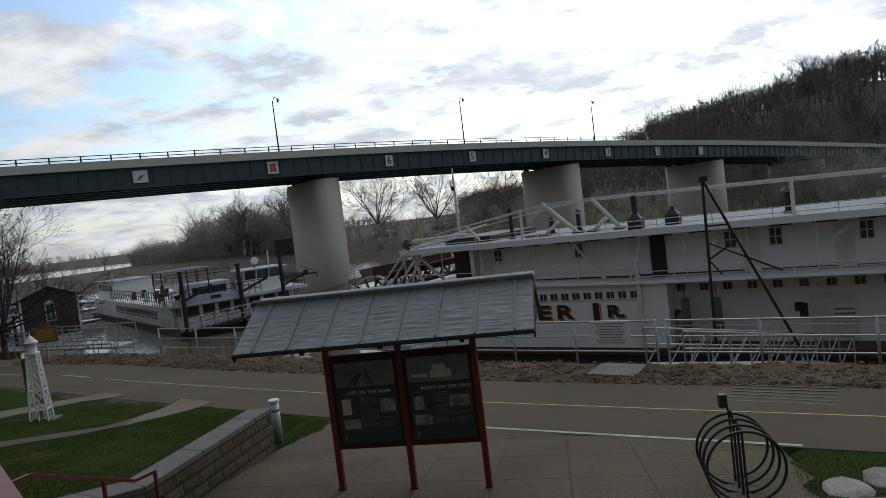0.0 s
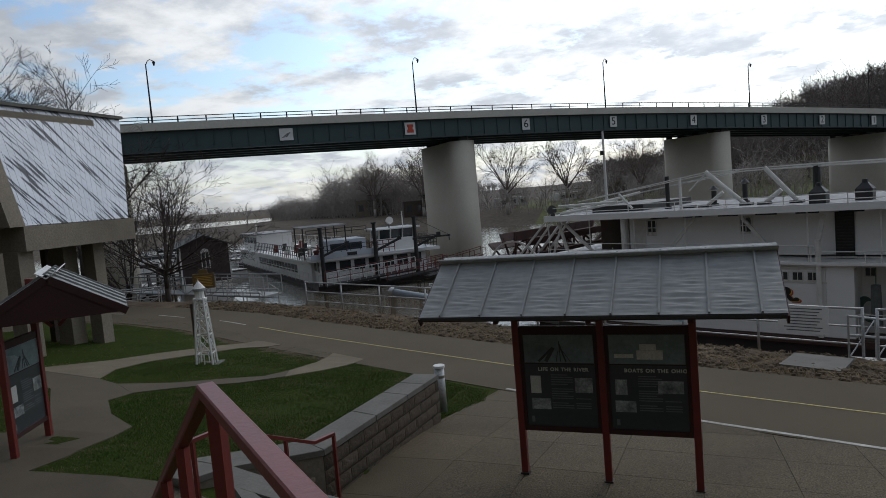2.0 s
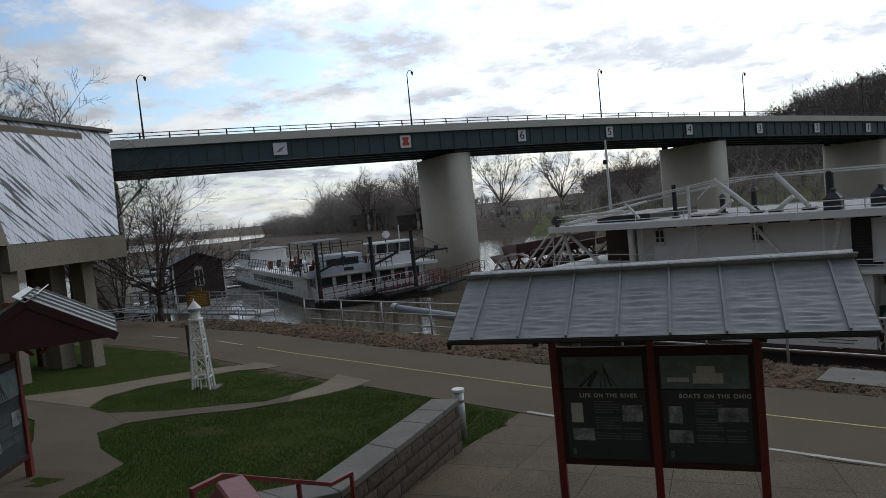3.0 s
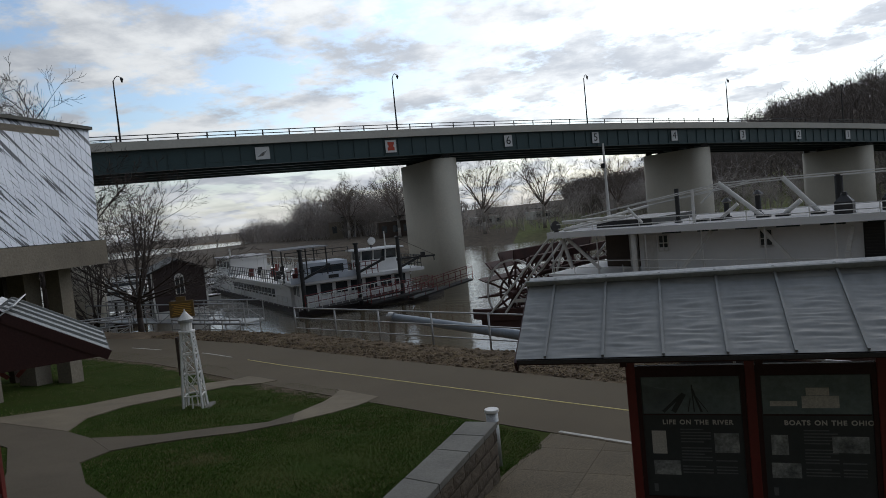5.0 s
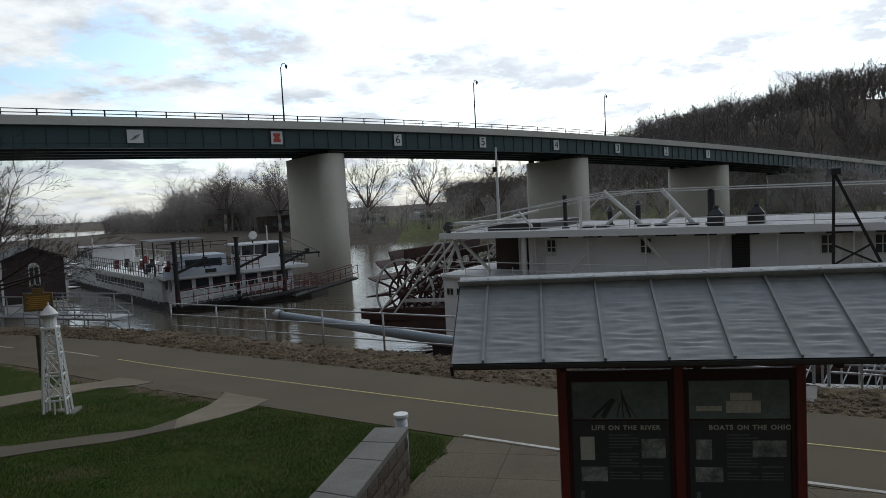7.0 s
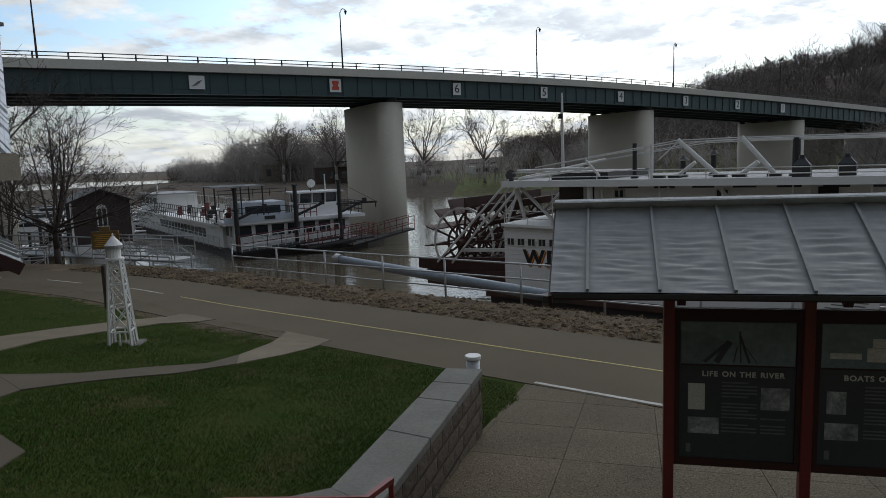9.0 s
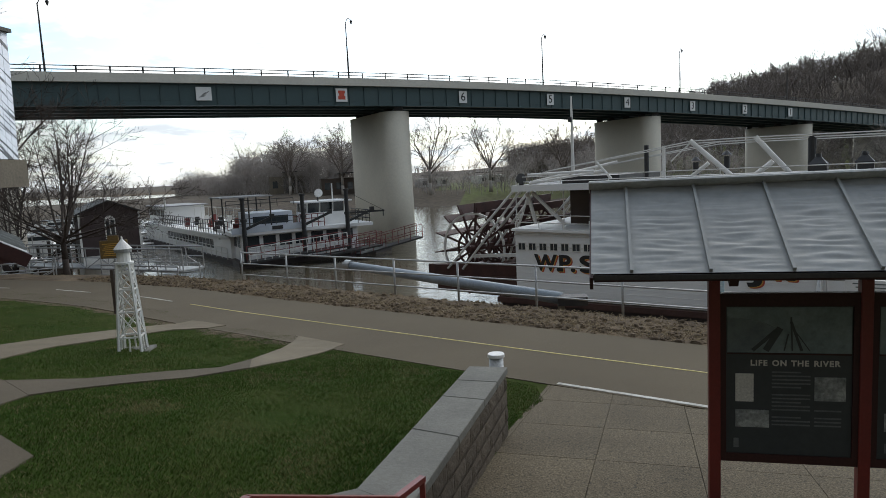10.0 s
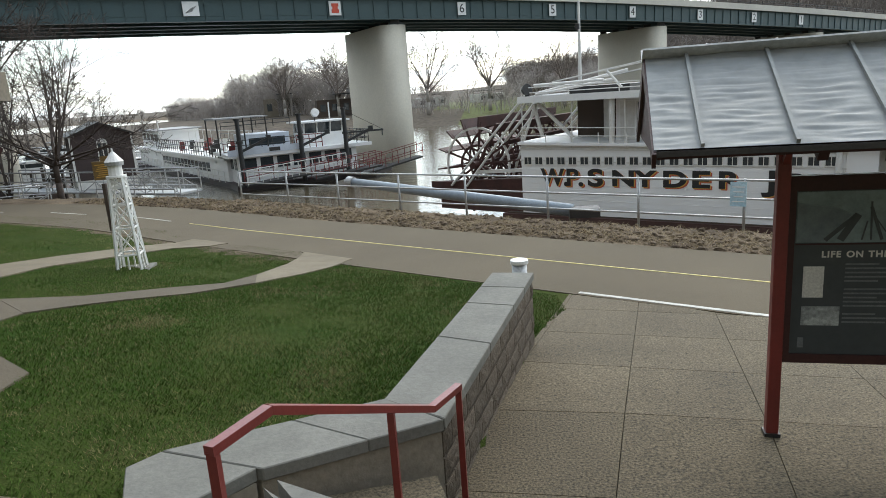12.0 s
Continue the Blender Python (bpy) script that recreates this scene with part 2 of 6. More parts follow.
def water_mat():
    m = bpy.data.materials.new("river_water")
    m.use_nodes = True
    nt = m.node_tree
    b = nt.nodes["Principled BSDF"]
    b.inputs["Base Color"].default_value = (0.085, 0.07, 0.045, 1)
    b.inputs["Roughness"].default_value = 0.06
    b.inputs["IOR"].default_value = 1.33
    tc, bp = nt.nodes.new("ShaderNodeTexCoord"), nt.nodes.new("ShaderNodeBump")
    mp, nz = nt.nodes.new("ShaderNodeMapping"), nt.nodes.new("ShaderNodeTexNoise")
    mp.inputs["Rotation"].default_value = (0, 0, radians(28))
    mp.inputs["Scale"].default_value = (0.5, 1.6, 1)
    nz.inputs["Scale"].default_value, nz.inputs["Detail"].default_value = 0.9, 6
    nt.links.new(tc.outputs["Object"], mp.inputs[0])
    nt.links.new(mp.outputs[0], nz.inputs["Vector"])
    nt.links.new(nz.outputs[0], bp.inputs["Height"])
    bp.inputs["Strength"].default_value, bp.inputs["Distance"].default_value = 0.35, 0.12
    nt.links.new(bp.outputs[0], b.inputs["Normal"])
    return m


M_WATER = water_mat()


# ---- mesh helpers ----
def box(bm, x0, x1, y0, y1, z0, z1, m=None):
    vs = [bm.verts.new(m @ Vector(c) if m else c) for c in
          ((x0, y0, z0), (x1, y0, z0), (x1, y1, z0), (x0, y1, z0), (x0, y0, z1), (x1, y0, z1), (x1, y1, z1), (x0, y1, z1))]
    for f in ((3, 2, 1, 0), (4, 5, 6, 7), (0, 1, 5, 4), (1, 2, 6, 5), (2, 3, 7, 6), (3, 0, 4, 7)):
        bm.faces.new([vs[i] for i in f])
    return vs


def tube(bm, p, q, r, r2=None, seg=8, caps=True):
    """A round bar from p to q."""
    p, q = Vector(p), Vector(q)
    r2 = r if r2 is None else r2
    d = (q - p).normalized()
    a = d.orthogonal().normalized()
    c = d.cross(a)
    rings = []
    for o, rr in ((p, r), (q, r2)):
        rings.append([bm.verts.new(o + rr * (math.cos(2 * math.pi * i / seg) * a + math.sin(2 * math.pi * i / seg) * c)) for i in range(seg)])
    for i in range(seg):
        j = (i + 1) % seg
        bm.faces.new((rings[0][i], rings[0][j], rings[1][j], rings[1][i]))
    if caps and seg > 2:
        bm.faces.new(rings[0][::-1])
        bm.faces.new(rings[1])


def bar(bm, p, q, w, h, up=(0, 0, 1)):
    """A square bar from p to q, w wide and h deep."""
    p, q = Vector(p), Vector(q)
    d = (q - p).normalized()
    a = d.cross(Vector(up))
    if a.length < 1e-4:
        a = d.orthogonal()
    a.normalize()
    c = a.cross(d).normalized()
    ring = [[bm.verts.new(o + sx * w / 2 * a + sy * h / 2 * c) for sx, sy in ((-1, -1), (1, -1), (1, 1), (-1, 1))] for o in (p, q)]
    for i in range(4):
        j = (i + 1) % 4
        bm.faces.new((ring[0][i], ring[0][j], ring[1][j], ring[1][i]))
    bm.faces.new(ring[0][::-1])
    bm.faces.new(ring[1])


def prism(bm, poly, z0, z1):
    """An upright prism on a counter-clockwise plan."""
    lo = [bm.verts.new((x, y, z0)) for x, y in poly]
    hi = [bm.verts.new((x, y, z1)) for x, y in poly]
    k = len(poly)
    for i in range(k):
        j = (i + 1) % k
        bm.faces.new((lo[i], lo[j], hi[j], hi[i]))
    bm.faces.new(lo[::-1])
    bm.faces.new(hi)


def strip(bm, pts, r, seg=8):
    """A bent round bar through pts, with mitred joints."""
    pts = [Vector(p) for p in pts]
    rings = []
    a = None
    for i, p in enumerate(pts):
        d = ((pts[min(i + 1, len(pts) - 1)] - pts[max(i - 1, 0)])).normalized()
        a = d.orthogonal().normalized() if a is None else (a - d * a.dot(d)).normalized()
        c = d.cross(a)
        rings.append([bm.verts.new(p + r * (math.cos(2 * math.pi * k / seg) * a + math.sin(2 * math.pi * k / seg) * c)) for k in range(seg)])
    for ra, rb in zip(rings, rings[1:]):
        for k in range(seg):
            j = (k + 1) % seg
            bm.faces.new((ra[k], ra[j], rb[j], rb[k]))
    bm.faces.new(rings[0][::-1])
    bm.faces.new(rings[-1])


def soften(bm, w):
    bmesh.ops.bevel(bm, geom=bm.edges[:], offset=w, segments=1, affect="EDGES", profile=0.5)


def mesh_of(name, bm, material):
    bmesh.ops.recalc_face_normals(bm, faces=bm.faces)
    me = bpy.data.meshes.new(name)
    bm.to_mesh(me)
    bm.free()
    me.materials.append(material)
    return me


def part(name, bm, material, parent, label=""):
    ob = new(name, mesh_of(name, bm, material))
    ob.parent = parent
    return tagged(ob, label)


def smooth(ob):
    for p in ob.data.polygons:
        p.use_smooth = True
    return ob


def thing(name, m, label, category, group="", kind=""):
    ob = new(name)
    ob.empty_display_size = 0.2
    ob.matrix_world = m
    return tagged(ob, label, category, group, kind)


def B():
    return bmesh.new()


def one(fn, *a, **k):
    bm = bmesh.new()
    fn(bm, *a, **k)
    return bm


def writing(name, text, size, material, parent, m, depth=0.004, align="CENTER", label="", spread=1.0, bold=0.0):
    cu = bpy.data.curves.new(name, "FONT")
    cu.body, cu.size, cu.extrude, cu.align_x, cu.align_y = text, size, depth, align, "CENTER"
    cu.space_character, cu.offset = spread, bold
    tmp = bpy.data.objects.new(name, cu)
    me = bpy.data.meshes.new_from_object(tmp)
    bpy.data.objects.remove(tmp)
    me.materials.clear()
    me.materials.append(material)
    ob = new(name, me)
    ob.parent, ob.matrix_local = parent, m
    return tagged(ob, label)


# ---- the plan ----
U = Vector((0.88, -0.475, 0)).normalized()      # along the river
N = Vector((-U.y, U.x, 0))                      # towards the river
WATER_Z = -3.9
TRAIL = [(-70, 36), (-45, 31.5), (-34, 29.8), (-27, 28.6), (-21, 27.0), (-16.2, 24.9), (-11.74, 22.15), (-6.91, 19.44), (-3.34, 17.46), (0.0, 15.65), (4.21, 13.65), (6.96, 12.37), (14, 9.2), (30, 2.0), (60, -12)]


def trail_d(x, y):
    """Signed distance to the trail's middle line: positive towards the river."""
    best = 1e9
    for (ax, ay), (bx, by) in zip(TRAIL, TRAIL[1:]):
        dx, dy = bx - ax, by - ay
        k = max(0, min(1, ((x - ax) * dx + (y - ay) * dy) / (dx * dx + dy * dy)))
        ex, ey = x - ax - k * dx, y - ay - k * dy
        dist = math.hypot(ex, ey)
        if dist < abs(best):
            best = dist if dx * ey - dy * ex > 0 else -dist
    return best


def lerp_table(tab, v):
    if v <= tab[0][0]:
        return tab[0][1]
    for (a, fa), (b, fb) in zip(tab, tab[1:]):
        if v <= b:
            return fa + (fb - fa) * (v - a) / (b - a)
    return tab[-1][1]


WALL_X = [(9.3, -4.83), (12.8, -4.19)]   # the long retaining wall's middle line, by y


def wall_x(y):
    return lerp_table(WALL_X, y)


def patio_side(x, y):
    """True where the ground lies at the patio's level."""
    if y > 9.2:
        return x > wall_x(y)
    return y > 6.9 and x > -5.35 + (0.5 if y < 8 else 0)


def patio_z(d):
    return min(0.0, -0.42 + 0.105 * max(0, -d - 1.75))


def lawn_z(d):
    return min(0.60, -0.42 + 0.13 * max(0, -d - 1.75))


def smoothstep(a, b, v):
    k = max(0, min(1, (v - a) / (b - a)))
    return k * k * (3 - 2 * k)


HILL = [(-180, -1), (-26, -1), (-18, 1), (-5, 2), (4, 5), (9, 9), (14, 21), (24, 30), (32, 42), (45, 50), (90, 40), (180, 5)]


FAR_SHORE = [(-2000, 1500), (-300, 420), (-222, 130), (-205, 122), (-100, 110), (90, 108)]


def shore_d(x, y):
    """How much further the far shore lies than 108 m from the trail."""
    return lerp_table(FAR_SHORE, U.x * x + U.y * (y - 15.65)) - 108


def behind_bridge(x, y):
    """Metres beyond the bridge's near side."""
    return -0.595 * (x + 15.2) + 0.804 * (y - 72.8)


def ground_z(x, y):
    d = trail_d(x, y)
    if d > 60:
        d = max(60.0, d - shore_d(x, y))
    if d < -1.0:
        if patio_side(x, y):
            z = patio_z(d)
            z -= 0.12 if in_patio(x, y) else 0.0
        else:
            z = lawn_z(d) + 0.012 * noise.noise((x * 0.5, y * 0.5, 0))
        return z
    if d < 1.75:
        return -0.5
    rough = noise.noise((x * 0.9, y * 0.9, 3)) * 0.07 + noise.noise((x * 2.3, y * 2.3, 7)) * 0.04
    near = lerp_table([(1.75, -0.46), (2.3, -0.45), (4.6, -0.66), (6.0, -1.3), (9.5, -3.6), (13, -5.5), (60, -7), (100, -6), (108, -4.2), (111, -3.3), (116, -1.9), (135, -1.3), (400, 0.5)], d)
    if d < 9:
        near += rough * smoothstep(1.8, 2.6, d)
    if d > 110:
        az = math.degrees(math.atan2(x, y))
        rr = math.hypot(x, y)
        near += (lerp_table(HILL, az) + 1) * smoothstep(135, 290, rr) * (smoothstep(14, 60, behind_bridge(x, y)) if az > 10 else 1.0) + 1.0 * noise.noise((x * 0.02, y * 0.02, 1)) * smoothstep(120, 200, d)
    return near


def in_patio(x, y):
    """Inside the paved patio."""
    d = trail_d(x, y)
    if d > -1.72 or y < 6.2:
        return False
    left = lerp_table([(9.0, -4.6), (12.7, -4.0), (14.6, -3.45)], y)
    if x < left + 0.02:
        return False
    right = lerp_table([(8.0, 4.2), (9.35, 4.13), (11.2, 4.75), (12.5, 6.0)], y)
    return x < right


def axis(lo, hi, fine_lo, fine_hi, step):
    vals = []
    v = fine_lo
    while v <= fine_hi:
        vals.append(v)
        v += step
    g, k = step, vals[-1]
    while k < hi:
        g *= 1.22
        k += g
        vals.append(k)
    g, k = step, vals[0]
    while k > lo:
        g *= 1.22
        k -= g
        vals.insert(0, k)
    return vals


def build_ground():
    xs, ys = axis(-2500, 2500, -26, 12, 0.3), axis(-600, 3500, 6, 31, 0.3)
    verts = [(x, y, ground_z(x, y)) for y in ys for x in xs]
    w = len(xs)
    faces = [(j * w + i, j * w + i + 1, (j + 1) * w + i + 1, (j + 1) * w + i) for j in range(len(ys) - 1) for i in range(w - 1)]
    me = bpy.data.meshes.new("ground")
    me.from_pydata(verts, [], faces)
    for m in (M_GRASS, M_BANK, M_FARGRASS, M_LITTER):
        me.materials.append(m)
    for p in me.polygons:
        c = p.center
        d = trail_d(c.x, c.y)
        d -= shore_d(c.x, c.y) if d > 60 else 0.0
        worn = noise.noise((c.x * 0.8, c.y * 0.8, 11))
        rr = math.hypot(c.x, c.y)
        p.material_index = (3 if rr > 195 or d < 119 or c.x < -25 else 2) if d > 100 else 1 if (d > 0 or (-2.1 + 0.25 * worn < d and c.x < -9)) else 0
        p.use_smooth = True
    return tagged(new("ground", me), "green lawn and earthy river bank", "ground", kind="structure")


build_ground()

bm = B()
wq = [bm.verts.new((p.x, p.y, WATER_Z)) for p in (U * s + N * d + Vector((0, 15.65, 0)) for s, d in ((-2500, 4), (600, 4), (600, 118), (-230, 135), (-320, 520), (-2500, 1900)))]
bm.faces.new(wq)
tagged(new("water", mesh_of("water", bm, M_WATER)), "brown river water with soft ripples", "water", kind="structure")


# ---- trail, paths ----
def offset_line(pts, off, step=0.6):
    """The line pts, sampled, off metres to its left."""
    out = []
    for i, ((ax, ay), (bx, by)) in enumerate(zip(pts, pts[1:])):
        k = max(1, int(math.hypot(bx - ax, by - ay) / step))
        for j in range(k):
            out.append((ax + (bx - ax) * j / k, ay + (by - ay) * j / k))
    out.append(pts[-1])
    for _ in range(6):
        out = [out[0]] + [((a[0] + 2 * b[0] + c[0]) / 4, (a[1] + 2 * b[1] + c[1]) / 4) for a, b, c in zip(out, out[1:], out[2:])] + [out[-1]]
    res = []
    for i, p in enumerate(out):
        a, b = out[max(i - 1, 0)], out[min(i + 1, len(out) - 1)]
        dx, dy = b[0] - a[0], b[1] - a[1]
        ln = math.hypot(dx, dy)
        res.append((p[0] - dy / ln * off, p[1] + dx / ln * off))
    return res


def ribbon(bm, pts, o0, o1, z0, z1, thick):
    """A slab along a line between two offsets, its top at z0 on one side and z1 on the other."""
    a, b = offset_line(pts, o0), offset_line(pts, o1)
    rows = []
    for p, q in zip(a, b):
        rows.append([bm.verts.new((*p, z0)), bm.verts.new((*q, z1)), bm.verts.new((*q, z1 - thick)), bm.verts.new((*p, z0 - thick))])
    for r, s in zip(rows, rows[1:]):
        for i in range(4):
            j = (i + 1) % 4
            bm.faces.new((r[i], r[j], s[j], s[i]))
    bm.faces.new(rows[0])
    bm.faces.new(rows[-1][::-1])


road = tagged(new("road", mesh_of("road", one(ribbon, TRAIL, -1.75, 1.78, -0.40, -0.44, 0.2), M_TRAIL)), "worn tan-grey asphalt riverside trail", "trail", kind="structure")


def trail_point(s, off):
    """A place s metres along the trail from its point near the kiosk, off metres to the river side."""
    line = offset_line(TRAIL, off, 0.25)
    i0 = min(range(len(line)), key=lambda i: math.hypot(line[i][0], line[i][1] - 15.65 - off))
    return line, i0


line, i0 = trail_point(0, 0.0)
k = 0
for i in range(i0 - 120, i0 + 60, 2):
    (ax, ay), (bx, by) = line[i], line[i + 2]
    left_part = i < i0 - 62
    if left_part and (i // 2) % 9 > 3:
        continue
    bm = B()
    bar(bm, (ax, ay, -0.418), (bx, by, -0.418), 0.06 if left_part else 0.036, 0.012)
    part("centre_dash", bm, M_LINE if left_part else M_YELLOW, road)
line, i0 = trail_point(0, -1.66)
for i in range(i0 - 14, i0 + 22, 2):
    (ax, ay), (bx, by) = line[i], line[i + 2]
    part("edge_line", one(bar, (ax, ay, -0.398), (bx, by, -0.4), 0.085, 0.012), M_LINE, road)


def drape(poly, step, zf, material, name, label, lift=0.015, skirt=0.15):
    """A paved sheet over a plan polygon that follows the ground."""
    bm = B()
    vs = [bm.verts.new((x, y, 0)) for x, y in poly]
    bm.faces.new(vs)
    xs, ys = [p[0] for p in poly], [p[1] for p in poly]
    for ax, lo, hi in ((0, min(xs), max(xs)), (1, min(ys), max(ys))):
        v = lo + step
        while v < hi:
            co, no = ((v, 0, 0), (1, 0, 0)) if ax == 0 else ((0, v, 0), (0, 1, 0))
            bmesh.ops.bisect_plane(bm, geom=bm.verts[:] + bm.edges[:] + bm.faces[:], plane_co=co, plane_no=no)
            v += step
    ext = bmesh.ops.extrude_face_region(bm, geom=bm.faces[:])
    top = {g for g in ext["geom"] if isinstance(g, bmesh.types.BMVert)}
    for v in bm.verts:
        v.co.z = zf(v.co.x, v.co.y) + (lift if v in top else -skirt)
    return tagged(new(name, mesh_of(name, bm, material)), label, "path", kind="structure")


def lawn_h(x, y):
    return lawn_z(trail_d(x, y))


LAWN_A = [(-7.72, 18.05), (-7.85, 17.4), (-8.1, 16.6), (-8.55, 15.6), (-9.15, 14.6), (-9.85, 14.0), (-10.3, 13.5), (-10.65, 13.0), (-10.62, 12.3), (-9.71, 11.35), (-8.74, 10.71), (-8.6, 10.1), (-8.52, 9.14), (-8.68, 8.62), (-7.7, 8.57), (-6.5, 8.5)]
LAWN_B = [(-12.5, 14.15), (-13.05, 15.3), (-13.1, 16.6), (-12.72, 17.95), (-12.22, 19.6), (-11.4, 20.2), (-10.3, 19.9), (-8.87, 19.0), (-8.78, 17.75), (-8.85, 16.4), (-9.05, 15.5), (-9.75, 14.95), (-10.6, 14.15), (-11.65, 13.75)]
LAWN_D = [(-15.13, 14.74), (-14.2, 16.5), (-13.85, 18.0), (-13.15, 19.9), (-12.45, 21.0)]
drape(LAWN_D + [(-12.0, 20.8), (-11.2, 20.32)] + LAWN_B[5::-1], 0.6, lawn_h, M_PATHPALE, "path_north", "pale concrete walk beside the lawn", lift=0.028)
drape([(-9.0, 19.15)] + LAWN_B[7:10] + LAWN_A[3::-1] + [(-7.6, 18.3)], 0.6, lawn_h, M_PATHPALE, "path_mouth", "pale concrete walk opening to the trail", lift=0.026)
drape(LAWN_B[9:] + [LAWN_A[k] for k in range(7, 2, -1)], 0.6, lawn_h, M_PATH, "path_south", "narrow brown concrete walk between two lawns", lift=0.026)
drape([(-20, 14.5), (-15.13, 14.74), (-12.5, 14.15), (-11.65, 13.75)] + LAWN_A[7:14] + [(-9.5, 9.2), (-10.6, 10.0), (-10.45, 10.6), (-11.3, 11.6), (-12.6, 12.9), (-13.5, 13.3), (-20, 12.8)], 0.8, lawn_h, M_PATH, "walk_link", "brown concrete walk between lawns", lift=0.022)
drape(LAWN_A[13:] + [(-5.2, 8.0), (-5.0, 6.0), (-6.5, 5.0), (-20, 4.0), (-20, 9.5), (-10.6, 10.0), (-9.5, 9.2)], 0.8, lawn_h, M_PATH, "walk_upper", "broad brown concrete walk beside the grass", lift=0.022)


def patio_h(x, y):
    return patio_z(trail_d(x, y))


# ---- terrace, stairs ----
TERR = 2.32
EDGE = Vector((0.7, -0.714, 0)).normalized()     # along the terrace's railing
OUT = Vector((0.714, 0.7, 0)).normalized()       # over the railing
STEP = -EDGE                                     # down the stairs, in line with the railing
SIDE = OUT
c0 = Vector((-2.30, 3.77, 0))                     # railing's corner
bm = B()
prism(bm, [(c0 + STEP * 0.28 + OUT * 0.12).to_2d(), (c0 + STEP * 0.28 - SIDE * 2.2).to_2d(), (-9, 0.5), (-9, -9), (14, -9), (c0 + EDGE * 15 + OUT * 0.12).to_2d()], TERR - 0.18, TERR)
terrace = tagged(new("floor_terrace", mesh_of("floor_terrace", bm, M_AGG)), "brown concrete terrace above the patio", "terrace", kind="structure")
bm = B()
prism(bm, [(c0 + STEP * 0.26 + OUT * 0.06).to_2d(), (c0 + STEP * 0.26 - SIDE * 2.15).to_2d(), (-8.9, 0.55), (-8.9, -8.9), (13.9, -8.9), (c0 + EDGE * 14.9 + OUT * 0.06).to_2d()], -0.2, TERR - 0.18)
tagged(new("wall_terrace", mesh_of("wall_terrace", bm, M_CONCD)), "concrete wall below the terrace", "wall", kind="structure")
stairs = thing("stairs", pose(0, 0, 0), "brown concrete stairs down from the terrace", "stairs", kind="structure")
TOP = c0 + STEP * 0.284 - SIDE * 1.1
for i in range(10):
    a = TOP + STEP * (0.30 * i)
    z1 = TERR - 0.168 * (i + 1)
    bm = B()
    q = [a + SIDE * 1.0, a + STEP * (0.34 if i < 9 else 1.6) + SIDE * 1.0, a + STEP * (0.34 if i < 9 else 1.6) - SIDE * 1.05, a - SIDE * 1.05]
    prism(bm, [p.to_2d() for p in q][::-1], -0.2 - 0.004 * i, z1)
    part("step", bm, M_AGG, stairs)
for i in range(4):
    x0 = -5.55 + 0.34 * i
    part("step", one(prism, [(x0, 7.9 - 0.14 * i), (-3.9 - 0.02 * (4 - i), 7.35), (-4.62, 9.05 + 0.03 * i), (x0, 8.72 + 0.1 * i)], -0.25 - 0.004 * i, 0.60 - 0.15 * (i + 1) + 0.004), M_AGG, stairs)

# planter below the terrace
planter = thing("planter_wall", pose(0, 0, 0), "low concrete planter wall with pale capstones", "wall", kind="structure")
PL = [(-2.9, 5.7), (-5.28, 8.1), (-4.05, 7.55), (-2.34, 6.95), (-2.02, 7.3), (-0.03, 7.05), (1.8, 6.8), (6.0, 6.2), (12, 5.3)]
PL_IN = [(-2.62, 5.97), (-4.75, 7.6), (-4.0, 7.3), (-2.28, 6.68), (-1.95, 7.0), (-0.06, 6.75), (1.76, 6.5), (5.96, 5.9), (12, 5.0)]
for i in range(len(PL) - 1):
    a, b, c, d = PL[i], PL[i + 1], PL_IN[i + 1], PL_IN[i]
    part("wall_face", one(prism, [d, c, b, a], -0.2, 0.91 - 0.001 * i), M_CONCD, planter)
    n0 = Vector((b[0] - a[0], b[1] - a[1], 0)).normalized()
    o = Vector((-n0.y, n0.x, 0)) * 0.04
    part("capstone", one(prism, [(d[0] - o.x, d[1] - o.y), (c[0] - o.x, c[1] - o.y), (b[0] + o.x, b[1] + o.y), (a[0] + o.x, a[1] + o.y)], 0.912 + 0.0013 * i, 1.0 + 0.0013 * i), M_CAP, planter)
bed = B()
inner = [Vector((*p, 0.93)) for p in PL_IN[2:]]
outer = [c0 + STEP * 1.6 + SIDE * 0.25 + Vector((0, 0, 1.35)), c0 + STEP * 1.3 + SIDE * 0.3 + Vector((0, 0, 1.4))] + [c0 + EDGE * e + OUT * 0.1 + Vector((0, 0, 1.5)) for e in (0.5, 2, 4.5, 9, 14)]
iv, ov = [bed.verts.new(p) for p in inner], [bed.verts.new(p) for p in outer]
for i in range(len(iv) - 1):
    bed.faces.new((ov[i], ov[i + 1], iv[i + 1], iv[i]))
tagged(new("ground_planter_bed", mesh_of("ground_planter_bed", bed, M_GRASS)), "grassy bed below the terrace", "grass", kind="structure")


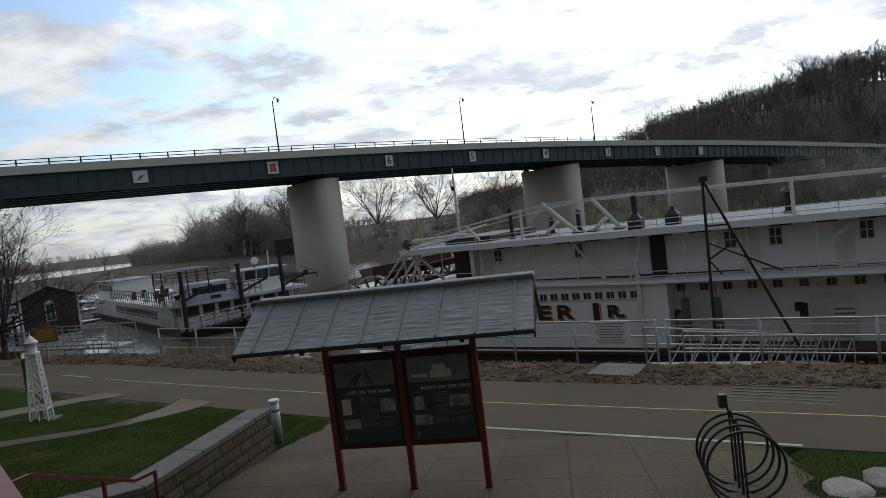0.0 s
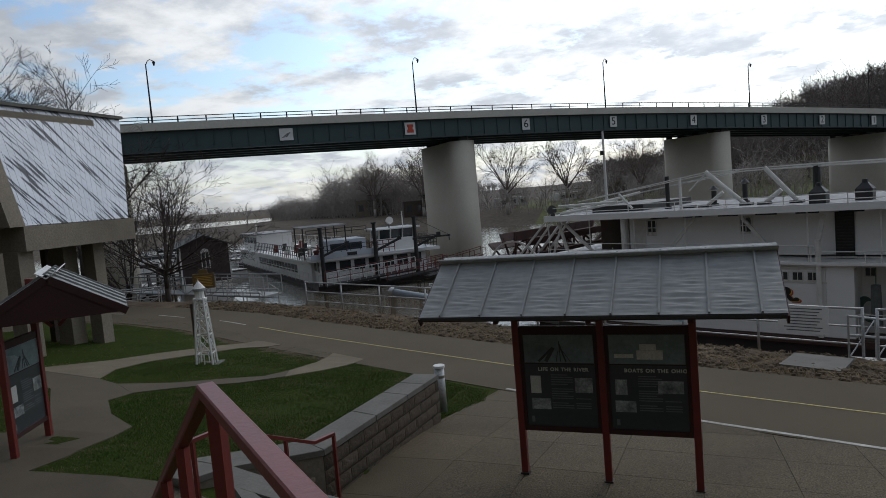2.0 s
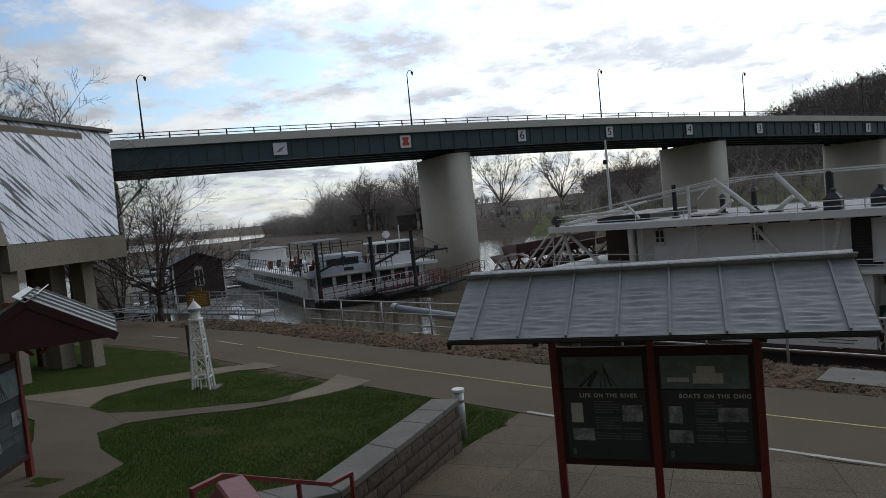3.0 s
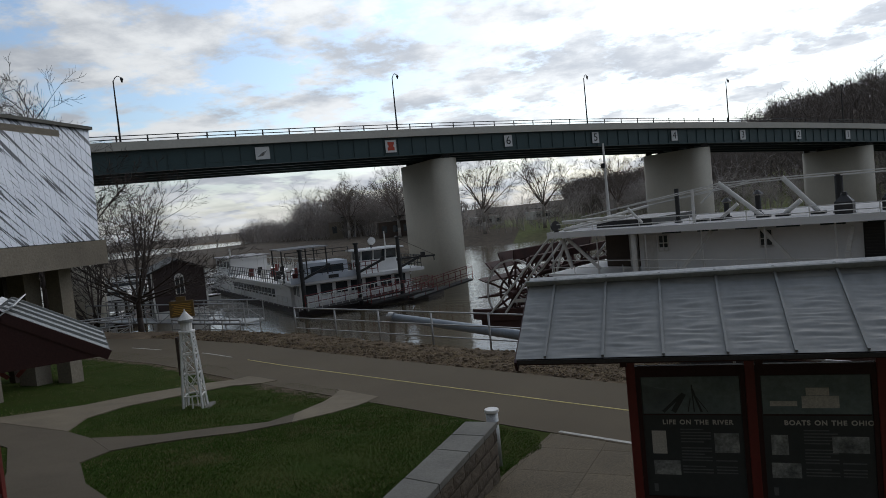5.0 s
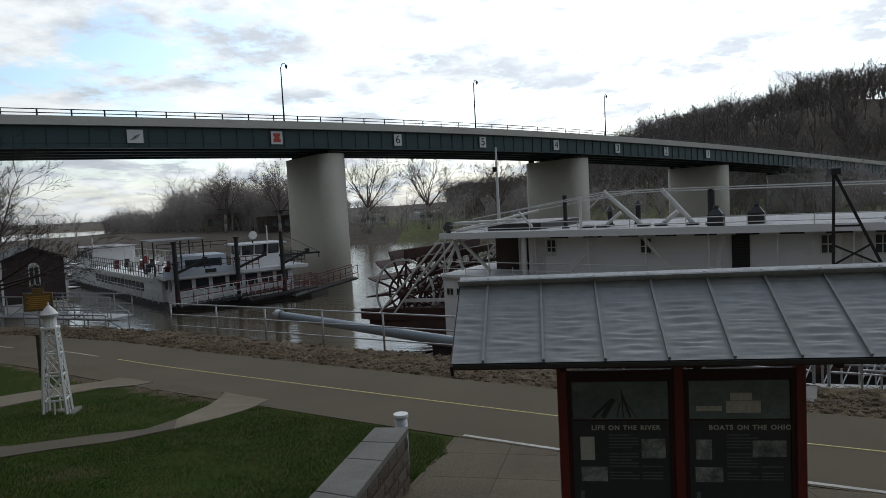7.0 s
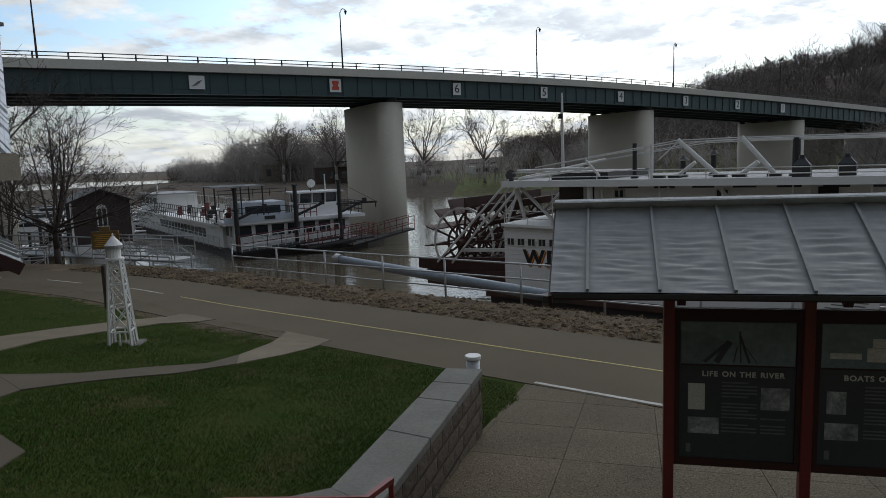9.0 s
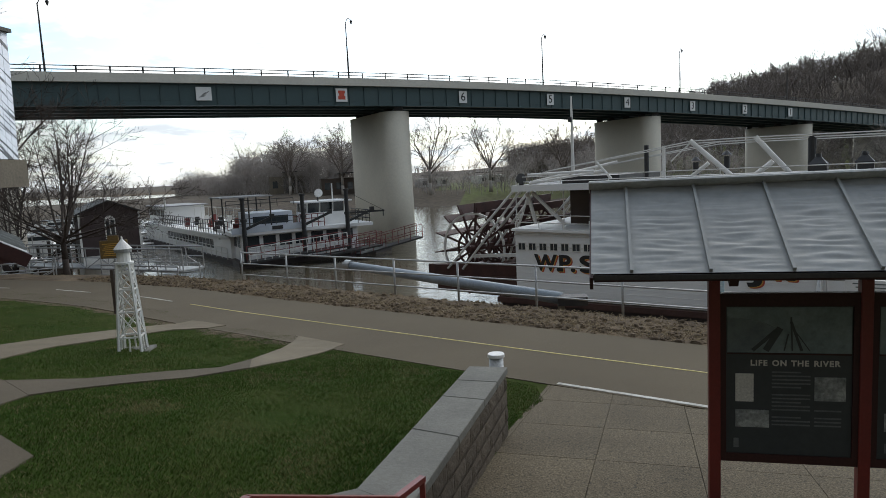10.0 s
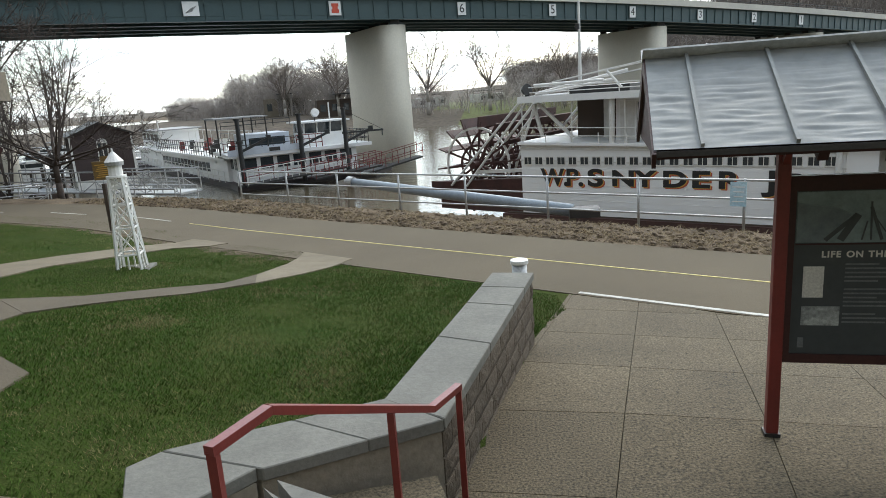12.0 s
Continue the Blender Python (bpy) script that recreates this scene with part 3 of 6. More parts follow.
# ---- handrails ----
def handrail_top():
    t = thing("handrail", pose(0, 0, 0), "red painted steel handrail at the terrace edge and stair top", "handrail")
    rail = Vector((c0.x, c0.y, 3.22))
    end = rail + EDGE * 9.0
    bm = B()
    bar(bm, rail - EDGE * 0.02, end, 0.07, 0.05)
    soften(bm, 0.006)
    part("top_rail", bm, M_RED, t)
    low = rail + STEP * 3.1 + Vector((0, 0, -1.6))
    bm = B()
    bar(bm, rail + Vector((0, 0, -0.004)), low, 0.066, 0.05)
    soften(bm, 0.006)
    part("sloping_rail", bm, M_RED, t)
    for e in (0.16, 1.35, 2.9, 4.5, 6.0, 7.5, 8.9):
        p = rail + EDGE * e
        part("post", one(bar, (p.x, p.y, TERR - 0.05), (p.x, p.y, 3.2), 0.05, 0.05, (1, 0, 0)), M_RED, t)
    for k in (0.95, 2.0, 3.05):
        p = rail + STEP * k
        part("post", one(bar, (p.x, p.y, max(0.6, TERR - 0.56 * k - 0.15)), (p.x, p.y, 3.2 - 0.516 * k), 0.05, 0.05, (1, 0, 0)), M_RED, t)
    a = rail + EDGE * 0.16 + Vector((0, 0, -0.55))
    part("mid_rail", one(bar, a, a + EDGE * 8.7, 0.03, 0.03), M_RED, t)
    return t


def handrail_low():
    t = thing("handrail", pose(0, 0, 0), "red painted steel handrail beside the low bent wall", "handrail")
    pts = [(-5.26, 7.55, 1.5), (-5.15, 7.90, 1.5), (-4.63, 9.12, 0.88), (-4.49, 9.44, 0.88)]
    bm = B()
    for p, q in zip(pts, pts[1:]):
        bar(bm, p, q, 0.05, 0.042)
    part("rail", bm, M_RED, t)
    for (x, y, zt, zb) in ((-5.255, 7.57, 1.49, 0.5), (-4.80, 8.72, 1.06, -0.05), (-4.495, 9.43, 0.87, -0.1)):
        part("post", one(bar, (x, y, zb), (x, y, zt), 0.04, 0.04, (1, 0, 0)), M_RED, t)
    return t


handrail_top()
handrail_low()


# ---- kiosks ----
def kiosk(m, label, titles, posts=(-1.13, 0, 1.13), half=2.1, seams=(-1.82, -1.295, -0.77, -0.245, 0.28, 0.805, 1.33, 1.855)):
    """Two-panel notice kiosk with a gabled standing-seam roof; local x along the panels, y away from the reader."""
    t = thing("notice_kiosk", m, label, "kiosk", "kiosks")
    for x in posts:
        bm = B()
        foot = m @ Vector((x, 0, 0))
        low = (patio_h if patio_side(foot.x, foot.y) else lawn_h)(foot.x, foot.y) - foot.z
        box(bm, x - 0.045, x + 0.045, -0.045, 0.045, low - 0.1, 2.86 if x else 2.84)
        soften(bm, 0.006)
        post = part("post", bm, M_RED, t)
        part("base_plate", one(box, x - 0.058, x + 0.058, -0.058, 0.058, low - 0.02, low + 0.014), M_STEELDK, post)
    for k, x in enumerate([(a + b) / 2 for a, b in zip(posts, posts[1:])]):
        fr = B()
        for a in ((x - 0.52, x + 0.52, -0.03, 0.03, 0.60, 0.67), (x - 0.52, x + 0.52, -0.03, 0.03, 1.93, 2.04), (x - 0.52, x - 0.475, -0.03, 0.03, 0.67, 1.93), (x + 0.475, x + 0.52, -0.03, 0.03, 0.67, 1.93)):
            box(fr, *a)
        f = part("panel_frame", fr, M_DARKRED, t)
        part("panel", one(box, x - 0.475, x + 0.475, -0.012, 0.012, 0.67, 1.93), M_PANEL, f, "dark printed notice panel")
        ph = B()
        box(ph, x - 0.465, x + 0.465, -0.019, -0.0125, 1.54, 1.92)
        part("photo", ph, M_PHOTO_LIGHT, f, "faded wide river photograph")
        sky_strip = B()
        if k == 0:
            for ax, az, bx, bz, tk in ((-0.27, 1.56, -0.08, 1.74, 0.03), (-0.17, 1.56, -0.06, 1.75, 0.05), (0.1, 1.56, 0.02, 1.8, 0.022), (0.03, 1.56, 0.02, 1.84, 0.012), (-0.03, 1.56, 0.0, 1.7, 0.01), (0.16, 1.56, 0.04, 1.74, 0.008)):
                bar(sky_strip, (x + ax, -0.021, az), (x + bx, -0.021, bz), tk, 0.004, (0, 1, 0))
            bank = B()
            vs = [bank.verts.new((x + px, -0.0205, pz)) for px, pz in ((-0.46, 1.545), (-0.27, 1.545), (-0.09, 1.74), (-0.2, 1.8), (-0.46, 1.84))]
            bank.faces.new(vs)
            bmesh.ops.solidify(bank, geom=bank.faces[:], thickness=0.001)
            part("photo_bank", bank, M_BLUEWASH, f, "pale river bank in the photograph")
        else:
            box(sky_strip, x - 0.12, x + 0.2, -0.023, -0.0195, 1.6, 1.72)
            box(sky_strip, x - 0.08, x + 0.12, -0.023, -0.0195, 1.724, 1.8)
            box(sky_strip, x - 0.4, x - 0.16, -0.023, -0.0195, 1.62, 1.67)
        part("photo_subject", sky_strip, M_PANEL if k == 0 else M_PALE, f)
        part("title_band", one(box, x - 0.465, x + 0.465, -0.0195, -0.0125, 1.525, 1.536), M_DARKRED, f)
        if titles[k]:
            at_x = x - 0.285
            for word in titles[k].split():
                w0 = writing("title_word", word, 0.066, M_PALE, f, pose(0, 0, 0), 0.002, "LEFT", spread=1.18, bold=0.002)
                w0.matrix_local = pose(at_x, -0.0145, 1.45, 90, 0, 0)
                at_x += max(v.co.x for v in w0.data.vertices) + 0.035
        blocks = [(-0.4, 1.12, -0.26, 1.36, M_PALE), (-0.4, 0.9, -0.14, 1.05, M_PHOTO), (0.2, 1.14, 0.43, 1.34, M_PHOTO)] if k == 0 else \
                 [(-0.41, 1.13, -0.26, 1.33, M_PHOTO), (-0.42, 0.9, -0.16, 1.05, M_PHOTO), (0.12, 1.16, 0.43, 1.32, M_PHOTO)]
        for ax, az, bx, bz, mm in blocks:
            part("picture", one(box, x + ax, x + bx, -0.017, -0.0125, az, bz), mm, f)
        for row in range(15):
            z = 1.37 - row * 0.032
            if row % 6 == 5:
                continue
            tb = B()
            box(tb, x - 0.12, x + (0.17 if row % 4 else 0.1), -0.0145, -0.0125, z, z + 0.012)
            if row > 9:
                box(tb, x + 0.2, x + 0.4, -0.0145, -0.0125, z, z + 0.012)
            part("text_line", tb, M_TEXTBAR, f)
        part("emblem", one(box, x - 0.415, x - 0.375, -0.016, -0.0125, 0.72, 0.8), M_TEXTBAR, f)
    part("ridge_beam", one(box, 0.1 - half, half - 0.1, -0.05, 0.05, 2.78, 2.88), M_DARKRED, t)
    for x in posts:
        for sy in (-1, 1):
            part("rafter", one(bar, (x, 0, 2.84), (x, sy * 0.9, 2.29), 0.06, 0.09), M_DARKRED, t)
            part("strut", one(bar, (x, sy * 0.04, 2.15), (x, sy * 0.45, 2.55), 0.045, 0.045), M_RED, t)
    for sy in (-1, 1):
        rf = B()
        nx, ny = 100, 104
        grid = [[None] * (nx + 1) for _ in range(ny + 1)]
        for j in range(ny + 1):
            for i in range(nx + 1):
                x, v = half * (2 * i / nx - 1), j / ny
                lane = math.floor((x + 1.82) / 0.525)
                mid = max(0.0, math.sin(math.pi * ((x + 1.82) / 0.525 - lane)))
                w = mid * (0.019 * noise.noise((x * 3.0 + lane * 9.7, v * 21.0, sy * 3.0 + lane)) + 0.009 * noise.noise((x * 5.0, v * 38, lane + 4)))
                grid[j][i] = rf.verts.new((x, sy * 0.99 * v, 2.97 - 0.6 * v + w * min(1.0, (half - abs(x)) / 0.08, (1 - v) / 0.05)))
        for j in range(ny):
            for i in range(nx):
                rf.faces.new((grid[j][i], grid[j][i + 1], grid[j + 1][i + 1], grid[j + 1][i]))
        r = smooth(part("roof_sheet", rf, M_ROOF, t, "wavy galvanised roof sheet"))
        for x in seams:
            part("seam", one(bar, (x, 0, 2.985), (x, sy * 0.99, 2.385), 0.022, 0.03), M_ROOF, r)
        part("deck_board", one(bar, (0, 0, 2.915), (0, sy * 0.98, 2.318), 2 * half - 0.04, 0.025), M_DARKRED, t)
        part("fascia", one(box, -half, half, sy * 0.99 - 0.012, sy * 0.99 + 0.012, 2.325, 2.36), M_STEELDK, t)
        for x in (-half, half):
            if sy > 0:
                gi = B()
                gv = [gi.verts.new((x * 0.985 + e, yy, zz)) for e in (-0.012, 0.012) for yy, zz in ((-0.93, 2.3), (0.93, 2.3), (0, 2.86))]
                for fc in ((0, 1, 2), (5, 4, 3), (0, 3, 4, 1), (1, 4, 5, 2), (2, 5, 3, 0)):
                    gi.faces.new([gv[q] for q in fc])
                part("gable_infill", gi, M_DARKRED, t, "dark red-brown gable boarding")
            part("gable_board", one(bar, (x, 0, 2.9), (x, sy * 0.99, 2.3), 0.025, 0.11), M_DARKRED, t)
    rc = B()
    for sy in (-1, 1):
        bar(rc, (-half - 0.02, sy * 0.07, 2.955), (half + 0.02, sy * 0.07, 2.955), 0.16, 0.014, (0, -sy * 0.55, 0.85))
    part("ridge_cap", rc, M_RIDGE, t, "pale galvanised ridge cap")
    return t


M_RIDGE = mat("pale_ridge_metal", (0.55, 0.55, 0.53), (0.4, 0.4, 0.385), 0.55, 0.1, s1=4, s2=26, fine=0.2, bump=0.1)
M_BLUEWASH = mat("washed_print", (0.3, 0.36, 0.36), (0.22, 0.27, 0.28), 0.4, s1=5, s2=30, fine=0.15, bump=0)
M_PHOTO_LIGHT = mat("faded_photo", (0.19, 0.24, 0.235), (0.11, 0.15, 0.155), 0.35, s1=4, s2=24, amt=0.6, fine=0.2, bump=0)
kiosk(pose(-1.01, 10.30, 0.0, 0, 0, -6.4), "red steel notice kiosk with grey standing-seam roof on the patio", ("LIFE ON THE RIVER", "BOATS ON THE OHIO"))
K2 = pose(-9.3, 10.05, 0.27, 0, 0, 131)
small = kiosk(K2, "small red steel notice kiosk with gabled metal roof beside the walk", ("", ""), (-0.5, 0.5), 1.05, (-0.77, -0.245, 0.28, 0.805))
turned = K2.inverted() @ pose(-9.51, 9.5, 0.27, 0, 0, 109.6)
for ob in small.children:
    if ob.name.startswith(("post", "panel_frame")):
        ob.matrix_local = turned


# ---- retaining wall beside the patio ----
retaining = thing("wall_retaining", pose(0, 0, 0), "split-face block retaining wall with grey capstones", "wall", kind="structure")
W_IN = [Vector((-3.98, 12.78, 0)), Vector((-4.61, 9.30, 0)), Vector((-5.62, 8.71, 0))]        # patio side
W_OUT = [Vector((-4.40, 12.83, 0)), Vector((-5.02, 9.58, 0)), Vector((-6.32, 8.88, 0))]       # lawn side


def course_run(a, b, rows, zs, length, parent, rough):
    """Courses of single blocks along a face from a to b."""
    d = (b - a)
    ln = d.length
    d.normalize()
    nn = Vector((d.y, -d.x, 0))
    if nn.dot(Vector((1, -0.6, 0))) < 0:
        nn = -nn
    rng = random.Random(5)
    shapes = []
    for v in range(5):
        bm = B()
        k = 6
        g = [[bm.verts.new((length * (i / k - 0.5) * 0.975, (0.0 if 0 < i < k and 0 < j < 4 else -0.006) + (rng.uniform(0, rough) if 0 < i < k and 0 < j < 4 else 0), 0.19 * (j / 4 - 0.5) * 0.94)) for i in range(k + 1)] for j in range(5)]
        for j in range(4):
            for i in range(k):
                bm.faces.new((g[j][i], g[j][i + 1], g[j + 1][i + 1], g[j + 1][i]))
        rim = [g[0][i] for i in range(k + 1)] + [g[j][k] for j in range(1, 5)] + [g[4][i] for i in range(k - 1, -1, -1)] + [g[j][0] for j in range(3, 0, -1)]
        back = [bm.verts.new((v0.co.x, -0.06, v0.co.z)) for v0 in rim]
        for i in range(len(rim)):
            j = (i + 1) % len(rim)
            bm.faces.new((rim[i], back[i], back[j], rim[j]))
        shapes.append(mesh_of("block", bm, M_BLOCK))
    for r in range(rows):
        s = -length * (0.5 if r % 2 else 0.0)
        while s < ln - 0.02:
            lo, hi = max(s, 0.0), min(s + length, ln)
            if hi - lo > 0.05:
                c = a + d * ((lo + hi) / 2) + nn * 0.015
                ob = new("block", rng.choice(shapes))
                ob.parent = parent
                ang = math.atan2(nn.y, nn.x) - math.pi / 2
                ob.matrix_local = Matrix.Translation((c.x, c.y, zs + 0.195 * (r + 0.5))) @ Matrix.Rotation(ang, 4, "Z") @ Matrix.Diagonal(((hi - lo) / length, 1, 1, 1))
            s += length


for i in range(2):
    a, b, c, d = W_IN[i], W_IN[i + 1], W_OUT[i + 1], W_OUT[i]
    inset = 0.0 if i else 0.03
    nn = Vector(((b - a).y, -(b - a).x, 0)).normalized()
    if nn.dot(Vector((1, -0.6, 0))) < 0:
        nn = -nn
    part("wall_core", one(prism, [p.to_2d() for p in (a - nn * inset, d, c, b - nn * inset)], -0.5 + 0.01 * i, 0.628), M_CONCD if i else M_MORTAR, retaining)
course_run(W_IN[1], W_IN[0], 4, -0.16, 0.40, retaining, 0.009)
CAPS = [(0, 0.0, 0.165), (0, 0.168, 0.335), (0, 0.338, 0.62), (0, 0.623, 1.0), (1, 0.0, 0.44), (1, 0.443, 1.0)]
for k, (i, f0, f1) in enumerate(CAPS):
    a, b, c, d = W_IN[i], W_IN[i + 1], W_OUT[i + 1], W_OUT[i]
    q = [a.lerp(b, f0), a.lerp(b, f1), d.lerp(c, f1), d.lerp(c, f0)]
    mid = sum(q, Vector()) / 4
    e = [(p + (p - mid).normalized() * 0.0) for p in q]
    nn = (a - d).normalized() * 0.03
    bm = B()
    prism(bm, [(e[0] + nn).to_2d(), (e[3] - nn).to_2d(), (e[2] - nn).to_2d(), (e[1] + nn).to_2d()], 0.632, 0.72)
    soften(bm, 0.007)
    part("capstone", bm, M_CAP, retaining)
bm = B()
prism(bm, [(-5.635, 8.70), (-6.34, 8.885), (-6.47, 8.70), (-6.28, 8.36), (-5.93, 8.28)], 0.632, 0.72)
soften(bm, 0.007)
part("capstone", bm, M_CAP, retaining)
part("wall_core", one(prism, [(-5.64, 8.68), (-6.3, 8.86), (-6.42, 8.69), (-6.25, 8.4), (-5.95, 8.32)], -0.4, 0.63), M_CONCD, retaining)


# ---- bollard, bike rack ----
def bollard(x, y, z):
    t = thing("bollard", pose(x, y, z), "weathered round steel bollard with white cap at the trail edge", "bollard")
    bm = B()
    tube(bm, (0, 0, -0.15), (0, 0, 0.74), 0.095, seg=20)
    smooth(part("shaft", bm, M_GALV, t))
    bm = B()
    tube(bm, (0, 0, 0.741), (0, 0, 0.79), 0.115, 0.112, seg=20)
    soften(bm, 0.006)
    part("cap", bm, M_WHITE2, t, "chipped white cap")
    part("band", one(tube, (0, 0, 0.55), (0, 0, 0.6), 0.0985, seg=20), M_CONCD, t)
    return t


bollard(-4.12, 13.43, -0.08)


def bike_rack():
    t = thing("bike_rack", pose(3.47, 9.45, -0.17, 0, 0, 0), "black steel coil bicycle rack standing on the patio", "bike rack")
    ax, across = Vector((-0.17, -0.98, 0.1)), Vector((0.98, -0.17, 0))
    turns, n = 4, 36
    for k in range(turns):
        pts = []
        for i in range(n + 1):
            a = 2 * math.pi * i / n - math.pi / 2
            f = (k + i / n) / turns - 0.5
            pts.append(ax * (f * 1.4) + across * (0.48 * math.cos(a)) + Vector((0, 0, 0.47 + 0.48 * math.sin(a))))
        bm = B()
        strip(bm, pts, 0.019, 8)
        smooth(part("hoop", bm, M_STEELDK, t))
    for k in range(4):
        p = ax * (-0.5 + 0.3 * k)
        bm = B()
        strip(bm, [p + Vector((0, 0, -0.05)), p + Vector((0, 0, 0.95)), p + across * -0.03 + Vector((0, 0, 1.12 - 0.05 * k))], 0.018, 8)
        part("upright", bm, M_STEELDK, t)
    part("head_plate", one(box, -0.05, 0.05, 0.4, 0.5, 1.02, 1.2), M_STEELDK, t)
    return t


bike_rack()


# ---- small lighthouse tower, marker sign ----
def lighthouse():
    t = thing("lighthouse_model", pose(-11.5, 16.85, -0.1, 0, 0, 18), "small white lattice lighthouse tower standing on the lawn", "lighthouse tower")
    part("base_slab", one(box, -0.36, 0.36, -0.36, 0.36, -0.1, 0.03), M_CAP, t)
    b0, b1, h = 0.215, 0.11, 1.8
    cor = [(-1, -1), (1, -1), (1, 1), (-1, 1)]

    def at(i, z):
        k = b0 + (b1 - b0) * z / h
        return Vector((cor[i % 4][0] * k, cor[i % 4][1] * k, z))
    for i in range(4):
        part("leg", one(bar, at(i, 0), at(i, h), 0.045, 0.045), M_WHITE2, t)
    levels = [0.0, 0.33, 0.83, 1.27, 1.6, 1.8]
    for lo, hi in zip(levels, levels[1:]):
        for i in range(4):
            part("ring_bar", one(bar, at(i, hi), at(i + 1, hi), 0.03, 0.03), M_WHITE2, t)
            if lo > 0:
                part("brace", one(bar, at(i, lo), at(i + 1, hi), 0.024, 0.02), M_WHITE2, t)
                part("brace", one(bar, at(i + 1, lo), at(i, hi), 0.02, 0.024), M_WHITE2, t)
            else:
                m = (at(i, 0) + at(i + 1, 0)) / 2
                part("strut", one(bar, m, (at(i, hi) + at(i + 1, hi)) / 2, 0.025, 0.025), M_WHITE2, t)
    part("platform", one(tube, (0, 0, 1.775), (0, 0, 1.81), 0.18, seg=16), M_WHITE2, t)
    part("lantern_room", one(tube, (0, 0, 1.81), (0, 0, 2.06), 0.125, 0.12, seg=12), M_WHITE2, t, "white round lantern room")
    part("gallery", one(tube, (0, 0, 2.0), (0, 0, 2.07), 0.16, 0.165, seg=16), M_GALV, t)
    part("roof", one(tube, (0, 0, 2.07), (0, 0, 2.25), 0.17, 0.025, seg=16), M_WHITE2, t)
    part("finial", one(tube, (0, 0, 2.25), (0, 0, 2.31), 0.02, 0.012), M_WHITE2, t)
    part("side_board", one(box, -0.27, -0.215, -0.03, 0.09, 0.8, 1.68), M_BROWN, t, "dark brown board")
    return t


lighthouse()


def marker_sign():
    t = thing("marker_sign", pose(-19.6, 28.8, -1.05, 0, 0, 14), "gold and brown historical marker on a grey post", "sign")
    part("post", one(tube, (0, 0, -0.4), (0, 0, 1.5), 0.045, seg=10), M_GALV, t)
    bm = B()
    box(bm, -0.52, 0.52, -0.03, 0.03, 1.5, 2.2)
    soften(bm, 0.015)
    plate = part("plate", bm, M_BRONZE, t)
    part("crest", one(prism, [(-0.2, -0.025), (0.2, -0.025), (0.2, 0.025), (-0.2, 0.025)], 2.2, 2.38), M_BRONZE, plate)
    for r in range(7):
        part("text_line", one(box, -0.42 + 0.05 * (r % 3), 0.42 - 0.04 * (r % 2), -0.034, -0.0305, 1.6 + 0.075 * r, 1.63 + 0.075 * r), M_GOLD, plate)
    return t


marker_sign()


# ---- river fence ----
F0 = Vector((-14.8, 29.54, 0))
TRAILO = Vector((0, 15.65, 0))


def fence_pt(s, z):
    p = F0 + U * s
    return Vector((p.x, p.y, z))


def river_fence(s_list, gaps):
    t = thing("river_fence", pose(0, 0, 0), "grey galvanised pipe fence along the river bank", "fence")
    for s in s_list:
        g = ground_z(*fence_pt(s, 0).to_2d())
        bm = B()
        tube(bm, fence_pt(s, g - 0.2), fence_pt(s, 0.43), 0.034, seg=10)
        smooth(part("post", bm, M_GALV, t))
    for a, b in zip(s_list, s_list[1:]):
        if (a, b) in gaps:
            continue
        for z in (0.40, -0.03, -0.46):
            part("rail", one(tube, fence_pt(a, z), fence_pt(b, z), 0.024 if z < 0.3 else 0.028, seg=8), M_GALV, t)
    return t


POSTS = [0.0, 2.6, 5.1, 7.75, 10.25, 12.9, 15.4, 17.85, 19.85, 22.2, 22.5, 24.8, 27.3, 29.8, 32.3, 34.8, 37.3]
river_fence(POSTS, [(22.2, 22.5)])


def notice(s0, s1, z0, z1, material, label, rows, ink):
    t = thing("notice_board", pose(0, 0, 0), label, "sign")
    p, q = fence_pt(s0, 0) - N * 0.05, fence_pt(s1, 0) - N * 0.05
    bm = B()
    prism(bm, [p.to_2d(), q.to_2d(), (q + N * 0.012).to_2d(), (p + N * 0.012).to_2d()], z0, z1)
    part("board", bm, material, t)
    for r in range(rows):
        z = z1 - (r + 1) * (z1 - z0) / (rows + 1)
        cut = 0.12 + 0.05 * (r % 3)
        a, b = p.lerp(q, cut) - N * 0.004, p.lerp(q, 1 - cut) - N * 0.004
        bm = B()
        prism(bm, [a.to_2d(), b.to_2d(), (b + N * 0.003).to_2d(), (a + N * 0.003).to_2d()], z - 0.012, z + 0.012)
        part("text_line", bm, ink, t)
    return t


M_BLUEGREY = mat("blue_sign_print", (0.3, 0.5, 0.6), (0.55, 0.65, 0.7), 0.5, s1=4, s2=20, bump=0)
notice(20.35, 21.5, -0.28, 0.42, M_SIGNW, "white notice board with small print on the river fence", 8, M_TEXTBAR)
notice(17.55, 17.9, -0.2, 0.36, M_BLUEGREY, "small pale blue notice fixed to the river fence", 4, M_SIGNW)

# slab at the gangway's head
pad = [Vector((2.55, 17.35, 0)), Vector((3.62, 16.7, 0)), Vector((4.15, 17.7, 0)), Vector((3.1, 18.3, 0))]
tagged(new("pavement_pad", mesh_of("pavement_pad", one(prism, [p.to_2d() for p in pad], -0.9, -0.44), M_CAP)), "pale concrete pad at the gangway", "pavement", kind="structure")


